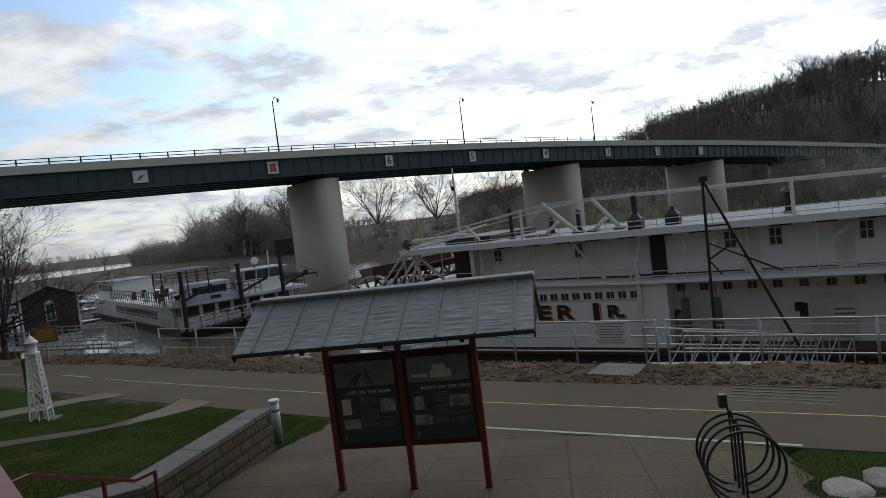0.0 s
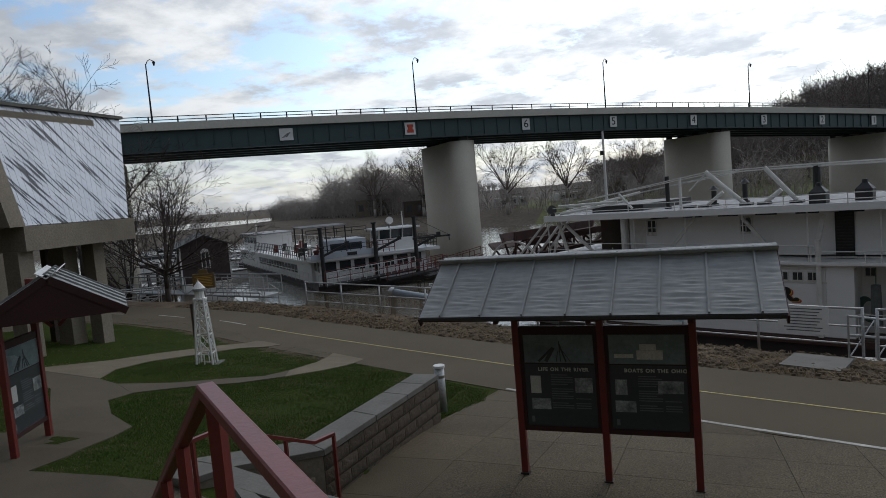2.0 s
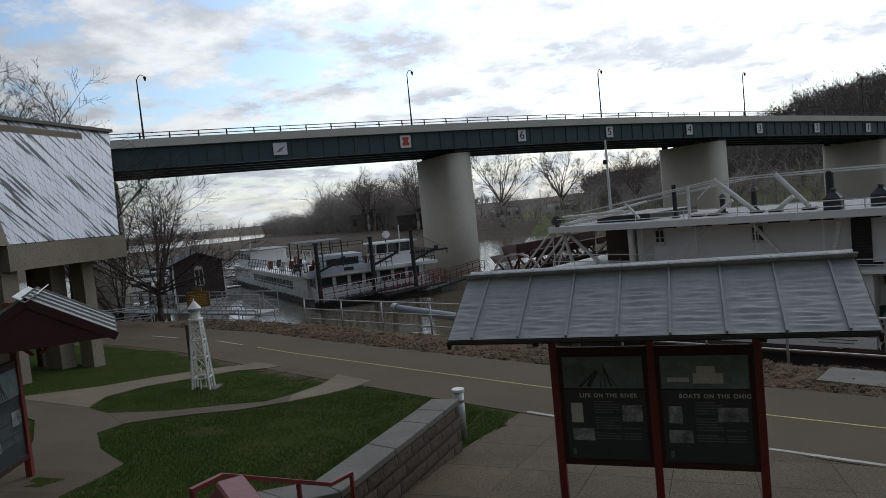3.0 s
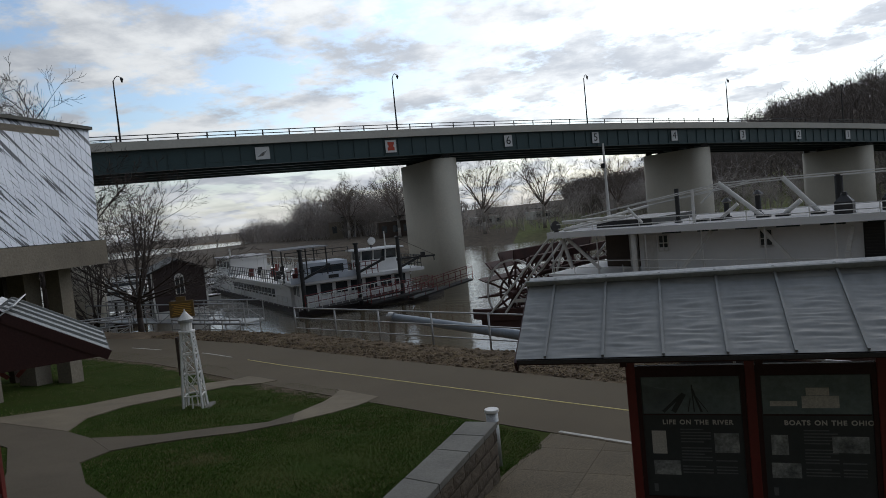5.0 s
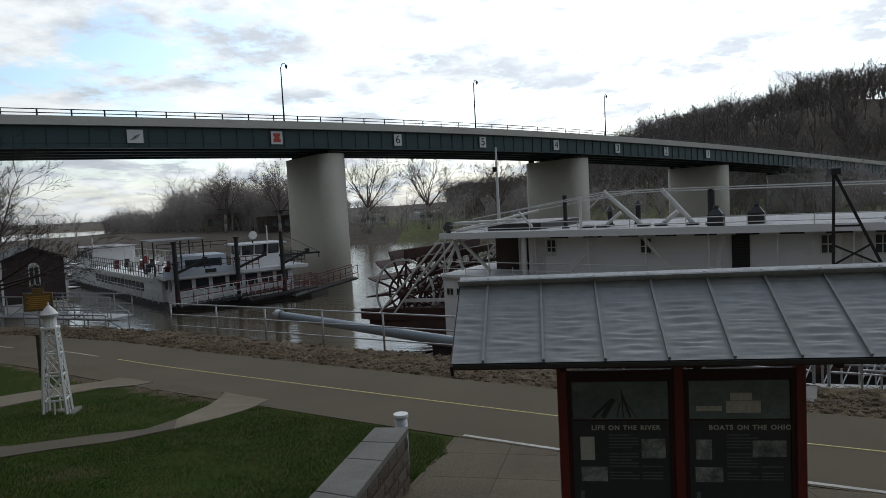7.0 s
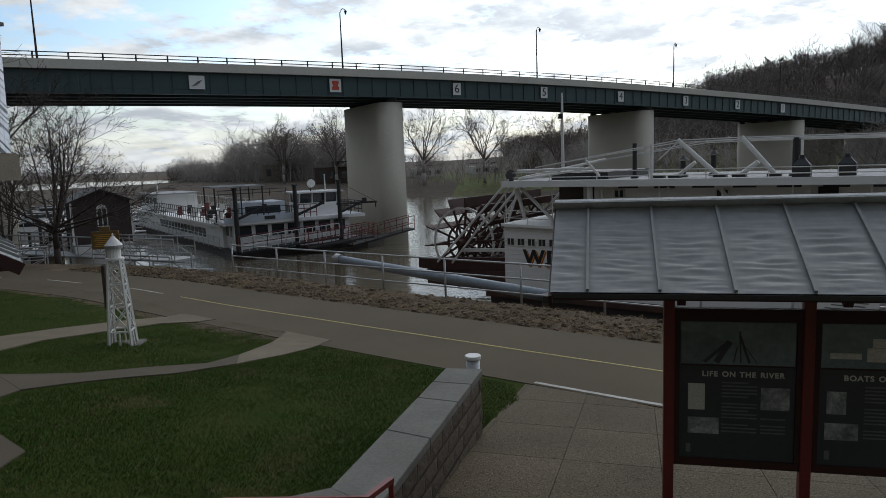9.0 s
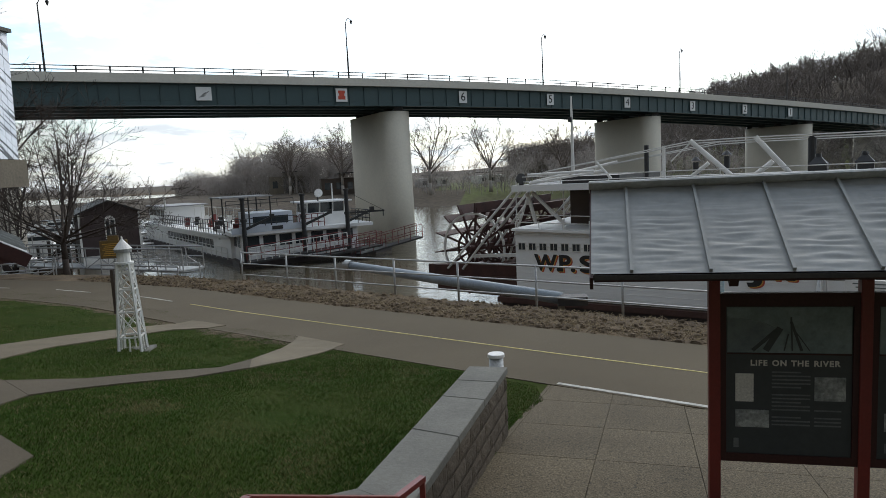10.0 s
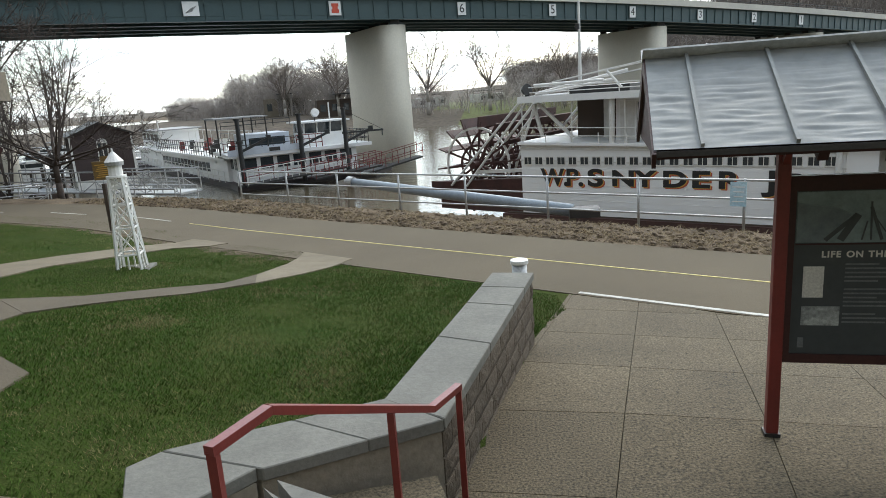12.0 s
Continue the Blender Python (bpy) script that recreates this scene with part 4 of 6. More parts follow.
def gangway():
    """Gangway with pipe handrails down to the towboat."""
    a, b = Vector((4.75, 18.3, -0.72)), Vector((11.6, 23.6, -2.6))
    t = thing("gangway", pose(0, 0, 0), "aluminium gangway with pipe rails down to the white boat", "gangway")
    d = (b - a).normalized()
    side = Vector((d.y, -d.x, 0)).normalized()
    part("deck", one(bar, a, b, 1.3, 0.08), M_GALV, t)
    for sg in (-0.62, 0.62):
        for h in (1.0, 0.55):
            part("rail", one(tube, a + side * sg + Vector((0, 0, h)), b + side * sg + Vector((0, 0, h)), 0.03), M_GALV, t)
        k = 9
        for i in range(k + 1):
            p = a.lerp(b, i / k) + side * sg
            part("post", one(tube, p, p + Vector((0, 0, 1.0)), 0.024, seg=6), M_GALV, t)
            if i < k:
                q = a.lerp(b, (i + 1) / k) + side * sg
                part("brace", one(tube, p, q + Vector((0, 0, 1.0)), 0.016, seg=6), M_GALV, t)
    return t


gangway()


def mooring_pipe():
    t = thing("mooring_boom", pose(0, 0, 0), "long blue-grey steel mooring boom lying on the bank", "mooring boom")
    o = Vector((-8, 27.5, 0))
    a, b = o - U * 2.7 + Vector((0, 0, -0.12)), o + U * 6.0 + Vector((0, 0, -0.78))
    bm = B()
    tube(bm, a, b, 0.15, 0.19, seg=18)
    smooth(part("tube", bm, M_PIPE, t))
    part("collar", one(tube, a, a + (b - a).normalized() * 0.25, 0.2, seg=18), M_GALV, t)
    part("hinge", one(box, b.x - 0.1, b.x + 0.75, b.y - 0.45, b.y + 0.1, b.z - 0.15, b.z + 0.1), M_STEELDK, t)
    part("lug", one(bar, a - U * 0.1, a - U * 0.5 + Vector((0, 0, -0.1)), 0.2, 0.2), M_GALV, t)
    part("prop", one(bar, a + U * 0.1, (a.x - 0.1, a.y - 0.2, -4.2), 0.18, 0.18), M_CONCD, t)
    part("prop", one(bar, b + Vector((0, 0, -0.1)), (b.x + 0.1, b.y, -4.2), 0.2, 0.2), M_CONCD, t)
    return t


mooring_pipe()


# ---- bridge ----
GD = Vector((0.804, 0.595, 0)).normalized()
GN = Vector((-GD.y, GD.x, 0))
GO = Vector((-15.2, 72.8, 0))
ZP = [(-140, 8.9), (-80, 10.9), (-45, 11.6), (-20, 11.85), (6, 11.85), (30, 11.45), (62, 10.25), (90, 8.85), (122, 7.0), (150, 5.3), (180, 3.6)]


def gz(s):
    return (lerp_table(ZP, s - 9) + lerp_table(ZP, s - 3) + lerp_table(ZP, s + 3) + lerp_table(ZP, s + 9)) / 4


def gp(s, nn, z):
    p = GO + GD * s + GN * nn
    return Vector((p.x, p.y, z))


def long_bar(n0, n1, dz0, dz1, step=6.0, s0=-140, s1=166):
    """A beam along the bridge: across from n0 to n1, from dz0 to dz1 over the deck line."""
    bm = B()
    rows = []
    s = s0
    while s <= s1:
        z = gz(s)
        rows.append([bm.verts.new(gp(s, a, z + b)) for a, b in ((n0, dz0), (n1, dz0), (n1, dz1), (n0, dz1))])
        s += step
    for r, q in zip(rows, rows[1:]):
        for i in range(4):
            j = (i + 1) % 4
            bm.faces.new((r[i], r[j], q[j], q[i]))
    bm.faces.new(rows[0])
    bm.faces.new(rows[-1][::-1])
    return bm


bridge = thing("road_bridge", pose(0, 0, 0), "green steel girder road bridge with pale concrete parapet and piers", "bridge")
for k, nn in enumerate((0.12, 2.9, 5.7, 8.5, 11.3)):
    g = part("girder", long_bar(nn, nn + 0.04, -1.86, -0.02), M_GREEN, bridge, "dark green plate girder")
    part("bottom_flange", long_bar(nn - 0.22, nn + 0.26, -1.94, -1.862), M_GREEN, g)
    part("top_flange", long_bar(nn - 0.18, nn + 0.22, -0.1, -0.022), M_GREEN, g)
    if k == 0:
        rib = mesh_of("stiffener", one(box, -0.02, 0.02, -0.09, -0.002, -1.84, -0.11), M_GREEN)
        s = -62.0
        ang = math.atan2(GD.y, GD.x)
        while s < 128:
            ob = new("stiffener", rib)
            ob.parent = g
            ob.matrix_local = Matrix.Translation(gp(s, nn, gz(s))) @ Matrix.Rotation(ang, 4, "Z")
            s += 1.55
        part("web_line", long_bar(nn - 0.03, nn - 0.004, -1.5, -1.42), M_GREEN, g)
part("deck", long_bar(-0.35, 12.1, 0.0, 0.22), M_PARAPET, bridge)
for n0 in (-0.4, 11.8):
    part("parapet", long_bar(n0, n0 + 0.35, -0.06, 0.68), M_PARAPET, bridge, "pale concrete parapet")
for dz in (0.92, 1.22):
    part("rail", long_bar(-0.26, -0.2, dz - 0.05, dz + 0.02), M_STEELDK, bridge)
rp = mesh_of("rail_post", one(box, -0.05, 0.05, -0.05, 0.05, 0.66, 1.24), M_STEELDK)
s = -120.0
while s < 140:
    ob = new("rail_post", rp)
    ob.parent = bridge
    ob.location = gp(s, -0.23, gz(s))
    s += 2.45


def pier(s, depth, L=11.2):
    zt = gz(s) - 2.36
    bm = B()
    ring = []
    r = 1.5
    for i in range(13):
        a = -math.pi / 2 - math.pi / 2 + math.pi * i / 12
        ring.append((r * math.cos(a), r + r * math.sin(a) * 0.9))
    for i in range(13):
        a = math.pi * i / 12
        ring.append((r * math.cos(a), L - r + r * math.sin(a) * 0.9))
    lo = [bm.verts.new(gp(s + x * 1.04, y + 0.1, -depth)) for x, y in ring]
    hi = [bm.verts.new(gp(s + x, y + 0.1, zt)) for x, y in ring]
    for i in range(len(ring)):
        j = (i + 1) % len(ring)
        bm.faces.new((lo[i], lo[j], hi[j], hi[i]))
    bm.faces.new(hi)
    bm.faces.new(lo[::-1])
    ob = smooth(part("pier", bm, M_CONC, bridge, "smooth tan concrete pier with rounded ends"))
    for nn in (0.6, 2.9, 5.7, 8.5, 10.8):
        c = gp(s, nn, zt)
        part("bearing", one(box, c.x - 0.4, c.x + 0.4, c.y - 0.3, c.y + 0.3, zt - 0.01, zt + 0.42), M_STEELDK, ob)


for s, depth in ((-0.75, 9), (35.75, 9), (68.45, 8), (99.7, 6), (131, 4), (-36, 3), (-70, 3), (-100, 3)):
    pier(s, depth)
part("abutment", one(bar, gp(158, 5, -2), gp(170, 5, -3), 12, 8), M_CONC, bridge)


def bridge_sign(s, w, h, text, kind=0):
    z = gz(s) - 0.92
    m = Matrix.Translation(gp(s, -0.05, z)) @ Matrix.Rotation(math.atan2(GD.y, GD.x), 4, "Z")
    bm = B()
    for c in box(bm, -w / 2, w / 2, -0.03, 0.02, -h / 2, h / 2):
        c.co = m @ c.co
    pl = part("sign_plate", bm, M_SIGNW, bridge, "white number plate" if text else "white emblem plate")
    if text:
        writing("numeral", text, h * 0.98, M_BLACK, pl, m @ pose(0, -0.045, 0, 90, 0, 0), 0.008)
    else:
        bm = B()
        if kind:
            for a in ((-0.34, 0.34, 0.15, 0.42), (-0.26, 0.26, -0.1, 0.15), (-0.36, 0.36, -0.42, -0.1)):
                box(bm, a[0], a[1], -0.05, -0.034, a[2], a[3], m)
        else:
            for i in range(5):
                bar(bm, m @ Vector((-0.42 + 0.1 * i, -0.042, -0.3 + 0.08 * i)), m @ Vector((0.1 + 0.08 * i, -0.042, -0.2 + 0.1 * i)), 0.03, 0.03)
        part("emblem", bm, M_SIGNR if kind else M_STEELDK, pl)


bridge_sign(-19.75, 1.3, 1.15, "")
bridge_sign(-7.05, 1.15, 1.25, "", 1)
for s, n0 in ((6.6, "6"), (18.3, "5"), (30.3, "4"), (42.0, "3"), (52.6, "2"), (62.9, "1")):
    bridge_sign(s, 0.95, 1.25, n0)


def bridge_lamp(s):
    p = gp(s, -0.1, gz(s) + 0.6)
    t = thing("street_lamp", Matrix.Translation(p), "tall grey street lamp with curved arm on the bridge", "street lamp", "bridge lamps")
    part("pole", one(tube, (0, 0, 0), (0, 0, 5.3), 0.09, 0.05), M_STEELDK, t)
    bm = B()
    strip(bm, [(0, 0, 5.2), (0.1, 0.12, 5.55), (0.22, 0.3, 5.72), (0.4, 0.6, 5.6)], 0.035, 6)
    part("arm", bm, M_STEELDK, t)
    bm = B()
    tube(bm, (0.4, 0.6, 5.62), (0.4, 0.6, 5.5), 0.06, 0.15)
    tube(bm, (0.4, 0.6, 5.5), (0.4, 0.6, 5.2), 0.14, 0.05)
    part("lamp_head", bm, M_STEELDK, t)


for s in (-56, -31.5, -6.2, 17.3, 39.6, 62):
    bridge_lamp(s)


# ---- white sternwheel towboat ----
BO = Vector((-4.9, 36.0, 0))
BM = Matrix(((U.x, N.x, 0, BO.x), (U.y, N.y, 0, BO.y), (0, 0, 1, 0), (0, 0, 0, 1)))
boat = thing("sternwheel_towboat", BM, "white two-deck sternwheel towboat with red paddle wheel", "boat")
LEN = 46.0


def bbox(name, a, material, label="", bev=0.0, parent=None):
    bm = B()
    box(bm, *a)
    if bev:
        soften(bm, bev)
    return part(name, bm, material, parent or boat, label)


bm = B()
hullv = [(-0.6, 1.0), (0.0, -0.05), (LEN, -0.05), (LEN + 3, 3), (LEN + 3, 7), (LEN, 10), (0, 10), (-0.6, 9)]
prism(bm, hullv, -5.2, -3.05)
part("hull", bm, M_HULL, boat, "dark hull with a red-brown guard")
bbox("guard", (-0.2, LEN, -0.16, 10.1, -3.1, -2.86), M_HULLRED)
bbox("main_deck", (0.0, LEN, -0.02, 10.0, -2.86, -2.8), M_BROWN)
house = bbox("engine_house", (0.8, 13.35, 0.0, 9.8, -2.8, 0.0), M_WHITE, "white planked engine house")
for k in range(11):
    z = -2.62 + 0.19 * k
    bbox("board_edge", (0.79, 13.36, -0.008, 0.0, z, z + 0.012), M_WHITE, parent=house)
bbox("sill_band", (0.76, 13.4, -0.03, 0.001, -0.72, -0.66), M_WHITE2, parent=house)
bbox("head_band", (0.76, 13.4, -0.03, 0.001, -0.2, -0.1), M_WHITE2, parent=house)
win = mesh_of("small_window", one(box, -0.17, 0.17, -0.02, 0.02, -0.15, 0.15), M_GLASSD)
wfr = B()
for a in ((-0.2, 0.2, -0.035, 0.0, 0.15, 0.19), (-0.2, 0.2, -0.035, 0.0, -0.19, -0.15), (-0.2, -0.17, -0.035, 0.0, -0.15, 0.15), (0.17, 0.2, -0.035, 0.0, -0.15, 0.15), (-0.012, 0.012, -0.03, 0.0, -0.15, 0.15)):
    box(wfr, *a)
wfr = mesh_of("window_frame", wfr, M_WHITE2)


def small_windows(s0, s1, step, y, z, parent):
    s = s0
    while s < s1:
        w = new("small_window", win)
        w.parent = parent
        w.location = (s, y, z)
        f = new("window_frame", wfr)
        f.parent = w
        s += step


small_windows(1.15, 13.0, 0.535, -0.012, -0.44, house)
# lettering along the house
TXT = [("W.", 1.8, 1.0), ("P.", 2.95, 1.0), ("S", 3.95, 1.0), ("N", 5.0, 0.88), ("Y", 6.02, 0.88), ("D", 7.1, 0.88), ("E", 8.22, 0.88), ("R", 9.2, 0.88), ("J", 10.9, 1.0), ("R.", 11.62, 0.74)]


def boat_name():
    t = part("name_lettering", one(box, 1.7, 12.9, -0.0125, -0.0115, -1.62, -1.6), M_WHITE, boat)
    for txt, s, h in TXT:
        wide = {"W.": 1.0, "P.": 1.12, "S": 1.5, "J": 1.75, "R.": 1.3}[txt] if txt in ("W.", "P.", "S", "J", "R.") else 1.58 if txt == "E" else 1.46
        for mm, dx, dz, dy in ((M_LRED, 0.085, -0.06, -0.014), (M_GOLD, 0.035, -0.025, -0.018), (M_BLACK, 0.0, 0.0, -0.022)):
            ob = writing("letters", txt, h, mm, t, pose(0, 0, 0), 0.002, "LEFT", bold=0.035)
            ob.matrix_local = pose(s + dx, dy, -1.19 + dz, 90, 0, 0) @ Matrix.Diagonal((wide, 1, 1, 1))


boat_name()
# forward main-deck house, set back
fwd = bbox("forward_house", (13.36, LEN - 2, 1.3, 8.6, -2.8, 0.0), M_WHITE, "white forward deckhouse")
small_windows(14.6, 40, 0.95, 1.29, -0.42, fwd)
bbox("house_corner", (13.36, 14.3, 0.0, 1.31, -2.8, 0.0), M_WHITE)
for s in (13.9, 19.1, 24.5):
    w = bbox("side_window", (s, s + 0.3, 1.26, 1.3, -1.8, -1.25), M_GLASSD, parent=fwd)
bbox("freight_door", (19.5, 21.1, 1.25, 1.3, -2.75, -0.9), M_WHITE2, parent=fwd)
nb = bbox("name_board", (20.2, 21.1, 1.2, 1.25, -2.0, -1.35), M_SIGNW, parent=fwd)
for r in range(3):
    bbox("text_line", (20.3, 21.0, 1.19, 1.2, -1.9 + 0.18 * r, -1.84 + 0.18 * r), M_TEXTBAR, parent=nb)
# boiler deck
deck2 = bbox("boiler_deck", (0.75, 13.35, -0.2, 10.2, 0.0, 0.12), M_WHITE, "white deck edge")
bbox("boiler_deck", (13.352, LEN, -0.2, 10.2, 0.0, 0.12), M_WHITE)


def deck_rail(s0, s1, y, z0, heights, step, name):
    s = s0
    post = mesh_of("rail_post", one(tube, (0, 0, 0), (0, 0, heights[-1]), 0.022, seg=6), M_WHITE2)
    r = None
    for h in heights:
        r = part("deck_rail", one(tube, (s0, y, z0 + h), (s1, y, z0 + h), 0.02, seg=6), M_WHITE2, boat)
    while s <= s1 + 0.01:
        ob = new("rail_post", post)
        ob.parent = r
        ob.location = (s, y, z0)
        s += step


deck_rail(0.9, 13.0, -0.12, 0.12, (0.28, 0.62), 1.2, "boiler")
deck_rail(13.2, LEN, -0.12, 0.12, (0.2, 0.4), 1.5, "boiler")
cab = bbox("cabin", (4.8, LEN - 4, 1.1, 8.9, 0.12, 2.1), M_WHITE, "white upper cabin")
bbox("aft_bulkhead", (2.4, 4.8, 2.6, 8.9, 0.12, 2.1), M_BROWN, "dark brown open aft bulkhead")
part("ladder", one(box, 3.9, 4.25, 2.0, 2.2, 0.12, 2.0), M_WHITE2, boat)


def cabin_window(s, w, z0, z1, pane=M_GLASSD):
    b0 = bbox("cabin_window", (s, s + w, 1.07, 1.1, z0, z1), pane, parent=cab)
    bm = B()
    for a in ((s - 0.05, s + w + 0.05, z1, z1 + 0.05), (s - 0.05, s + w + 0.05, z0 - 0.05, z0), (s - 0.05, s, z0, z1), (s + w, s + w + 0.05, z0, z1), (s + w / 2 - 0.02, s + w / 2 + 0.02, z0, z1), (s, s + w, (z0 + z1) / 2 - 0.02, (z0 + z1) / 2 + 0.02)):
        box(bm, a[0], a[1], 1.04, 1.1, a[2], a[3])
    part("window_frame", bm, M_WHITE2, b0)


for s, w in ((5.75, 0.38), (9.95, 0.42), (16.6, 0.42), (18.3, 0.42), (21.4, 0.42), (24.2, 0.42), (27, 0.42), (30, 0.42)):
    cabin_window(s, w, 1.2, 1.85)
for s in (5.5, 17.3, 20.6, 26):
    d0 = bbox("cabin_door", (s - 0.05 if s > 6 else 5.0, s + 0.6 if s > 6 else 5.62, 1.075, 1.1, 0.14, 1.9), M_WHITE2, parent=cab)
bbox("louvred_door", (13.5, 14.15, 1.03, 1.1, 0.14, 1.95), M_BLACK, "black louvred door", parent=cab)
for k in range(14):
    bbox("louvre", (13.55, 14.1, 1.0, 1.03, 0.25 + 0.12 * k, 0.31 + 0.12 * k), M_STEELDK, parent=cab)
for s in [5.9 + 1.55 * i for i in range(20)]:
    bbox("clerestory", (s, s + 0.85, 1.06, 1.1, 1.93, 2.05), M_GLASSD, parent=cab)
for s in [0.95, 3.3] + [5.6 + 2.4 * i for i in range(15)]:
    part("stanchion", one(tube, (s, -0.05, 0.12), (s, -0.05, 2.12), 0.028, seg=8), M_WHITE2, boat)
# big diagonal trusses along the upper deck
for a, b in (((1.6, 2.0), (3.2, 0.3)), ((8.3, 2.0), (6.9, 0.2)), ((10.2, 2.0), (11.6, 0.2)), ((13.3, 1.9), (13.0, 0.5)), ((1.35, 2.0), (1.75, 0.3)), ((21.2, 1.9), (20.5, 1.3)), ((16.4, 1.8), (16.2, 1.2))):
    part("truss_bar", one(bar, (a[0], 0.3, a[1]), (b[0], 0.3, b[1]), 0.11, 0.14), M_WHITE2, boat)
part("tall_post", one(tube, (13.15, -0.1, -2.8), (13.15, -0.1, 1.0), 0.1, seg=12), M_WHITE2, boat)
part("tall_post", one(tube, (5.05, -0.02, 0.12), (5.05, -0.02, 2.1), 0.12, seg=12), M_WHITE2, boat)
for s, z in ((14.4, -0.25), (20.2, -0.3), (26, -0.3)):
    part("awning_strut", one(bar, (s, -0.1, z + 0.25), (s - 0.35, 0.6, z - 0.1), 0.09, 0.09), M_WHITE2, boat)
# roof
roof = bbox("roof_deck", (0.9, LEN - 2, -0.25, 10.25, 2.12, 2.3), M_ROOFDECK, "pale grey canvas roof deck")
bbox("roof_fascia", (0.86, LEN - 2, -0.29, -0.25, 2.08, 2.36), M_WHITE, parent=roof)
bbox("roof_fascia", (0.86, 0.9, -0.25, 10.25, 2.08, 2.36), M_WHITE, parent=roof)
deck_rail(1.0, LEN - 3, -0.1, 2.3, (0.2, 0.42), 2.2, "roof")
part("texas_roof", one(box, 2.2, 5.0, 2.2, 8.0, 2.3, 2.62), M_STEELDK, boat, "dark skylight box")


def stack(s, y, h, r, cap):
    t = part("stovepipe", one(tube, (s, y, 2.28), (s, y, 2.3 + h), r, seg=14), M_BLACK, boat)
    part("pipe_base", one(tube, (s, y, 2.27), (s, y, 2.42), r * 1.9, r * 1.5, seg=14), M_BLACK, t)
    if cap:
        part("pipe_cap", one(tube, (s, y, 2.3 + h + 0.06), (s, y, 2.3 + h + 0.24), r * 1.9, r * 0.4, seg=14), M_BLACK, t)


stack(6.1, 2.6, 1.55, 0.1, False)
stack(12.55, 2.6, 1.5, 0.15, False)
for s, y in ((12.9, 1.4), (14.3, 2.4)):
    bx = bbox("roof_vent", (s - 0.3, s + 0.3, y - 0.3, y + 0.3, 2.3, 2.75), M_STEELDK)
    part("vent_hood", one(tube, (s, y, 2.75), (s, y, 3.0), 0.42, 0.12, seg=4), M_BLACK, bx)
    part("vent_neck", one(tube, (s, y, 3.0), (s, y, 3.12), 0.12, 0.1, seg=8), M_BLACK, bx)
stack(18.9, 3.0, 0.9, 0.14, True)
stack(22.5, 2.5, 1.0, 0.14, True)
stack(9.0, 4.6, 0.9, 0.12, True)
stack(8.0, 3.4, 0.7, 0.12, True)
for a, b in (((8.0, 3.92), (9.75, 2.3)), ((8.75, 2.95), (7.9, 2.3)), ((10.55, 3.9), (11.8, 2.42)), ((11.2, 2.9), (10.5, 2.35)), ((8.1, 3.9), (7.2, 3.1))):
    k = 0.2 if a[0] < 8.05 or a[0] > 10.5 else 0.16
    part("hog_post", one(tube, (a[0], 2.5, a[1]), (b[0], 2.5, b[1]), k / 2 if a[0] != 8.1 else 0.03, seg=10), M_WHITE2, boat)
    part("post_shoe", one(box, b[0] - 0.25, b[0] + 0.25, 2.3, 2.7, 2.29, 2.42), M_BLACK, boat)
for y in (2.5, 7.5):
    for z0 in (3.9, 3.8):
        pts = [(1.2, y, 2.9), (8.0, y, z0), (10.6, y, z0), (30, y, z0 - 0.35), (44, y, 2.5)]
        for p, q in zip(pts, pts[1:]):
            part("hog_chain", one(tube, p, q, 0.025, seg=5), M_WHITE2, boat)
for s in (7.2, 19.2, 23.5):
    part("roof_post", one(tube, (s, 1.5, 2.3), (s, 1.5, 3.75), 0.07, seg=8), M_WHITE2, boat)
part("flagpole", one(tube, (1.5, 5.0, 2.3), (1.5, 5.0, 6.6), 0.1, 0.05, seg=10), M_WHITE2, boat)
part("pole_light", one(box, 1.35, 1.55, 4.85, 5.0, 5.3, 5.55), M_BLACK, boat)
# stern gear
for y in (2.0, 8.0):
    part("stern_strut", one(tube, (1.0, y, 2.5), (-3.2, y, -1.9), 0.07, seg=8), M_WHITE2, boat)
    part("stern_strut", one(tube, (1.0, y + 0.3, 2.3), (-1.7, y + 0.3, -0.8), 0.06, seg=8), M_WHITE2, boat)
    part("stern_strut", one(tube, (0.9, y - 0.5, 2.2), (-0.6, y - 0.5, -1.6), 0.06, seg=8), M_WHITE2, boat)
for k, (z0, x1, z1) in enumerate(((2.4, -3.3, -1.7), (2.1, -2.4, -1.7))):
    part("stern_strut", one(tube, (1.0, 0.2 + 0.12 * k, z0), (x1, 0.3, z1), 0.055, seg=8), M_WHITE2, boat)
sl = part("searchlight", one(tube, (1.15, -0.05, 2.62), (1.32, -0.15, 2.66), 0.2, 0.24, seg=14), M_STEELDK, boat)
part("lamp_yoke", one(box, 1.1, 1.3, 0.0, 0.1, 2.3, 2.65), M_STEELDK, sl)
for p, q in (((1.4, 0.5, 2.45), (5.0, 2.0, 3.2)), ((1.4, 0.4, 2.4), (4.6, 1.4, 2.85)), ((4.6, 0.6, 3.2), (5.2, 0.7, 2.5)), ((1.4, 0.3, 2.8), (4.4, 0.8, 2.85))):
    part("boom", one(tube, p, q, 0.06, seg=8), M_WHITE2, boat)


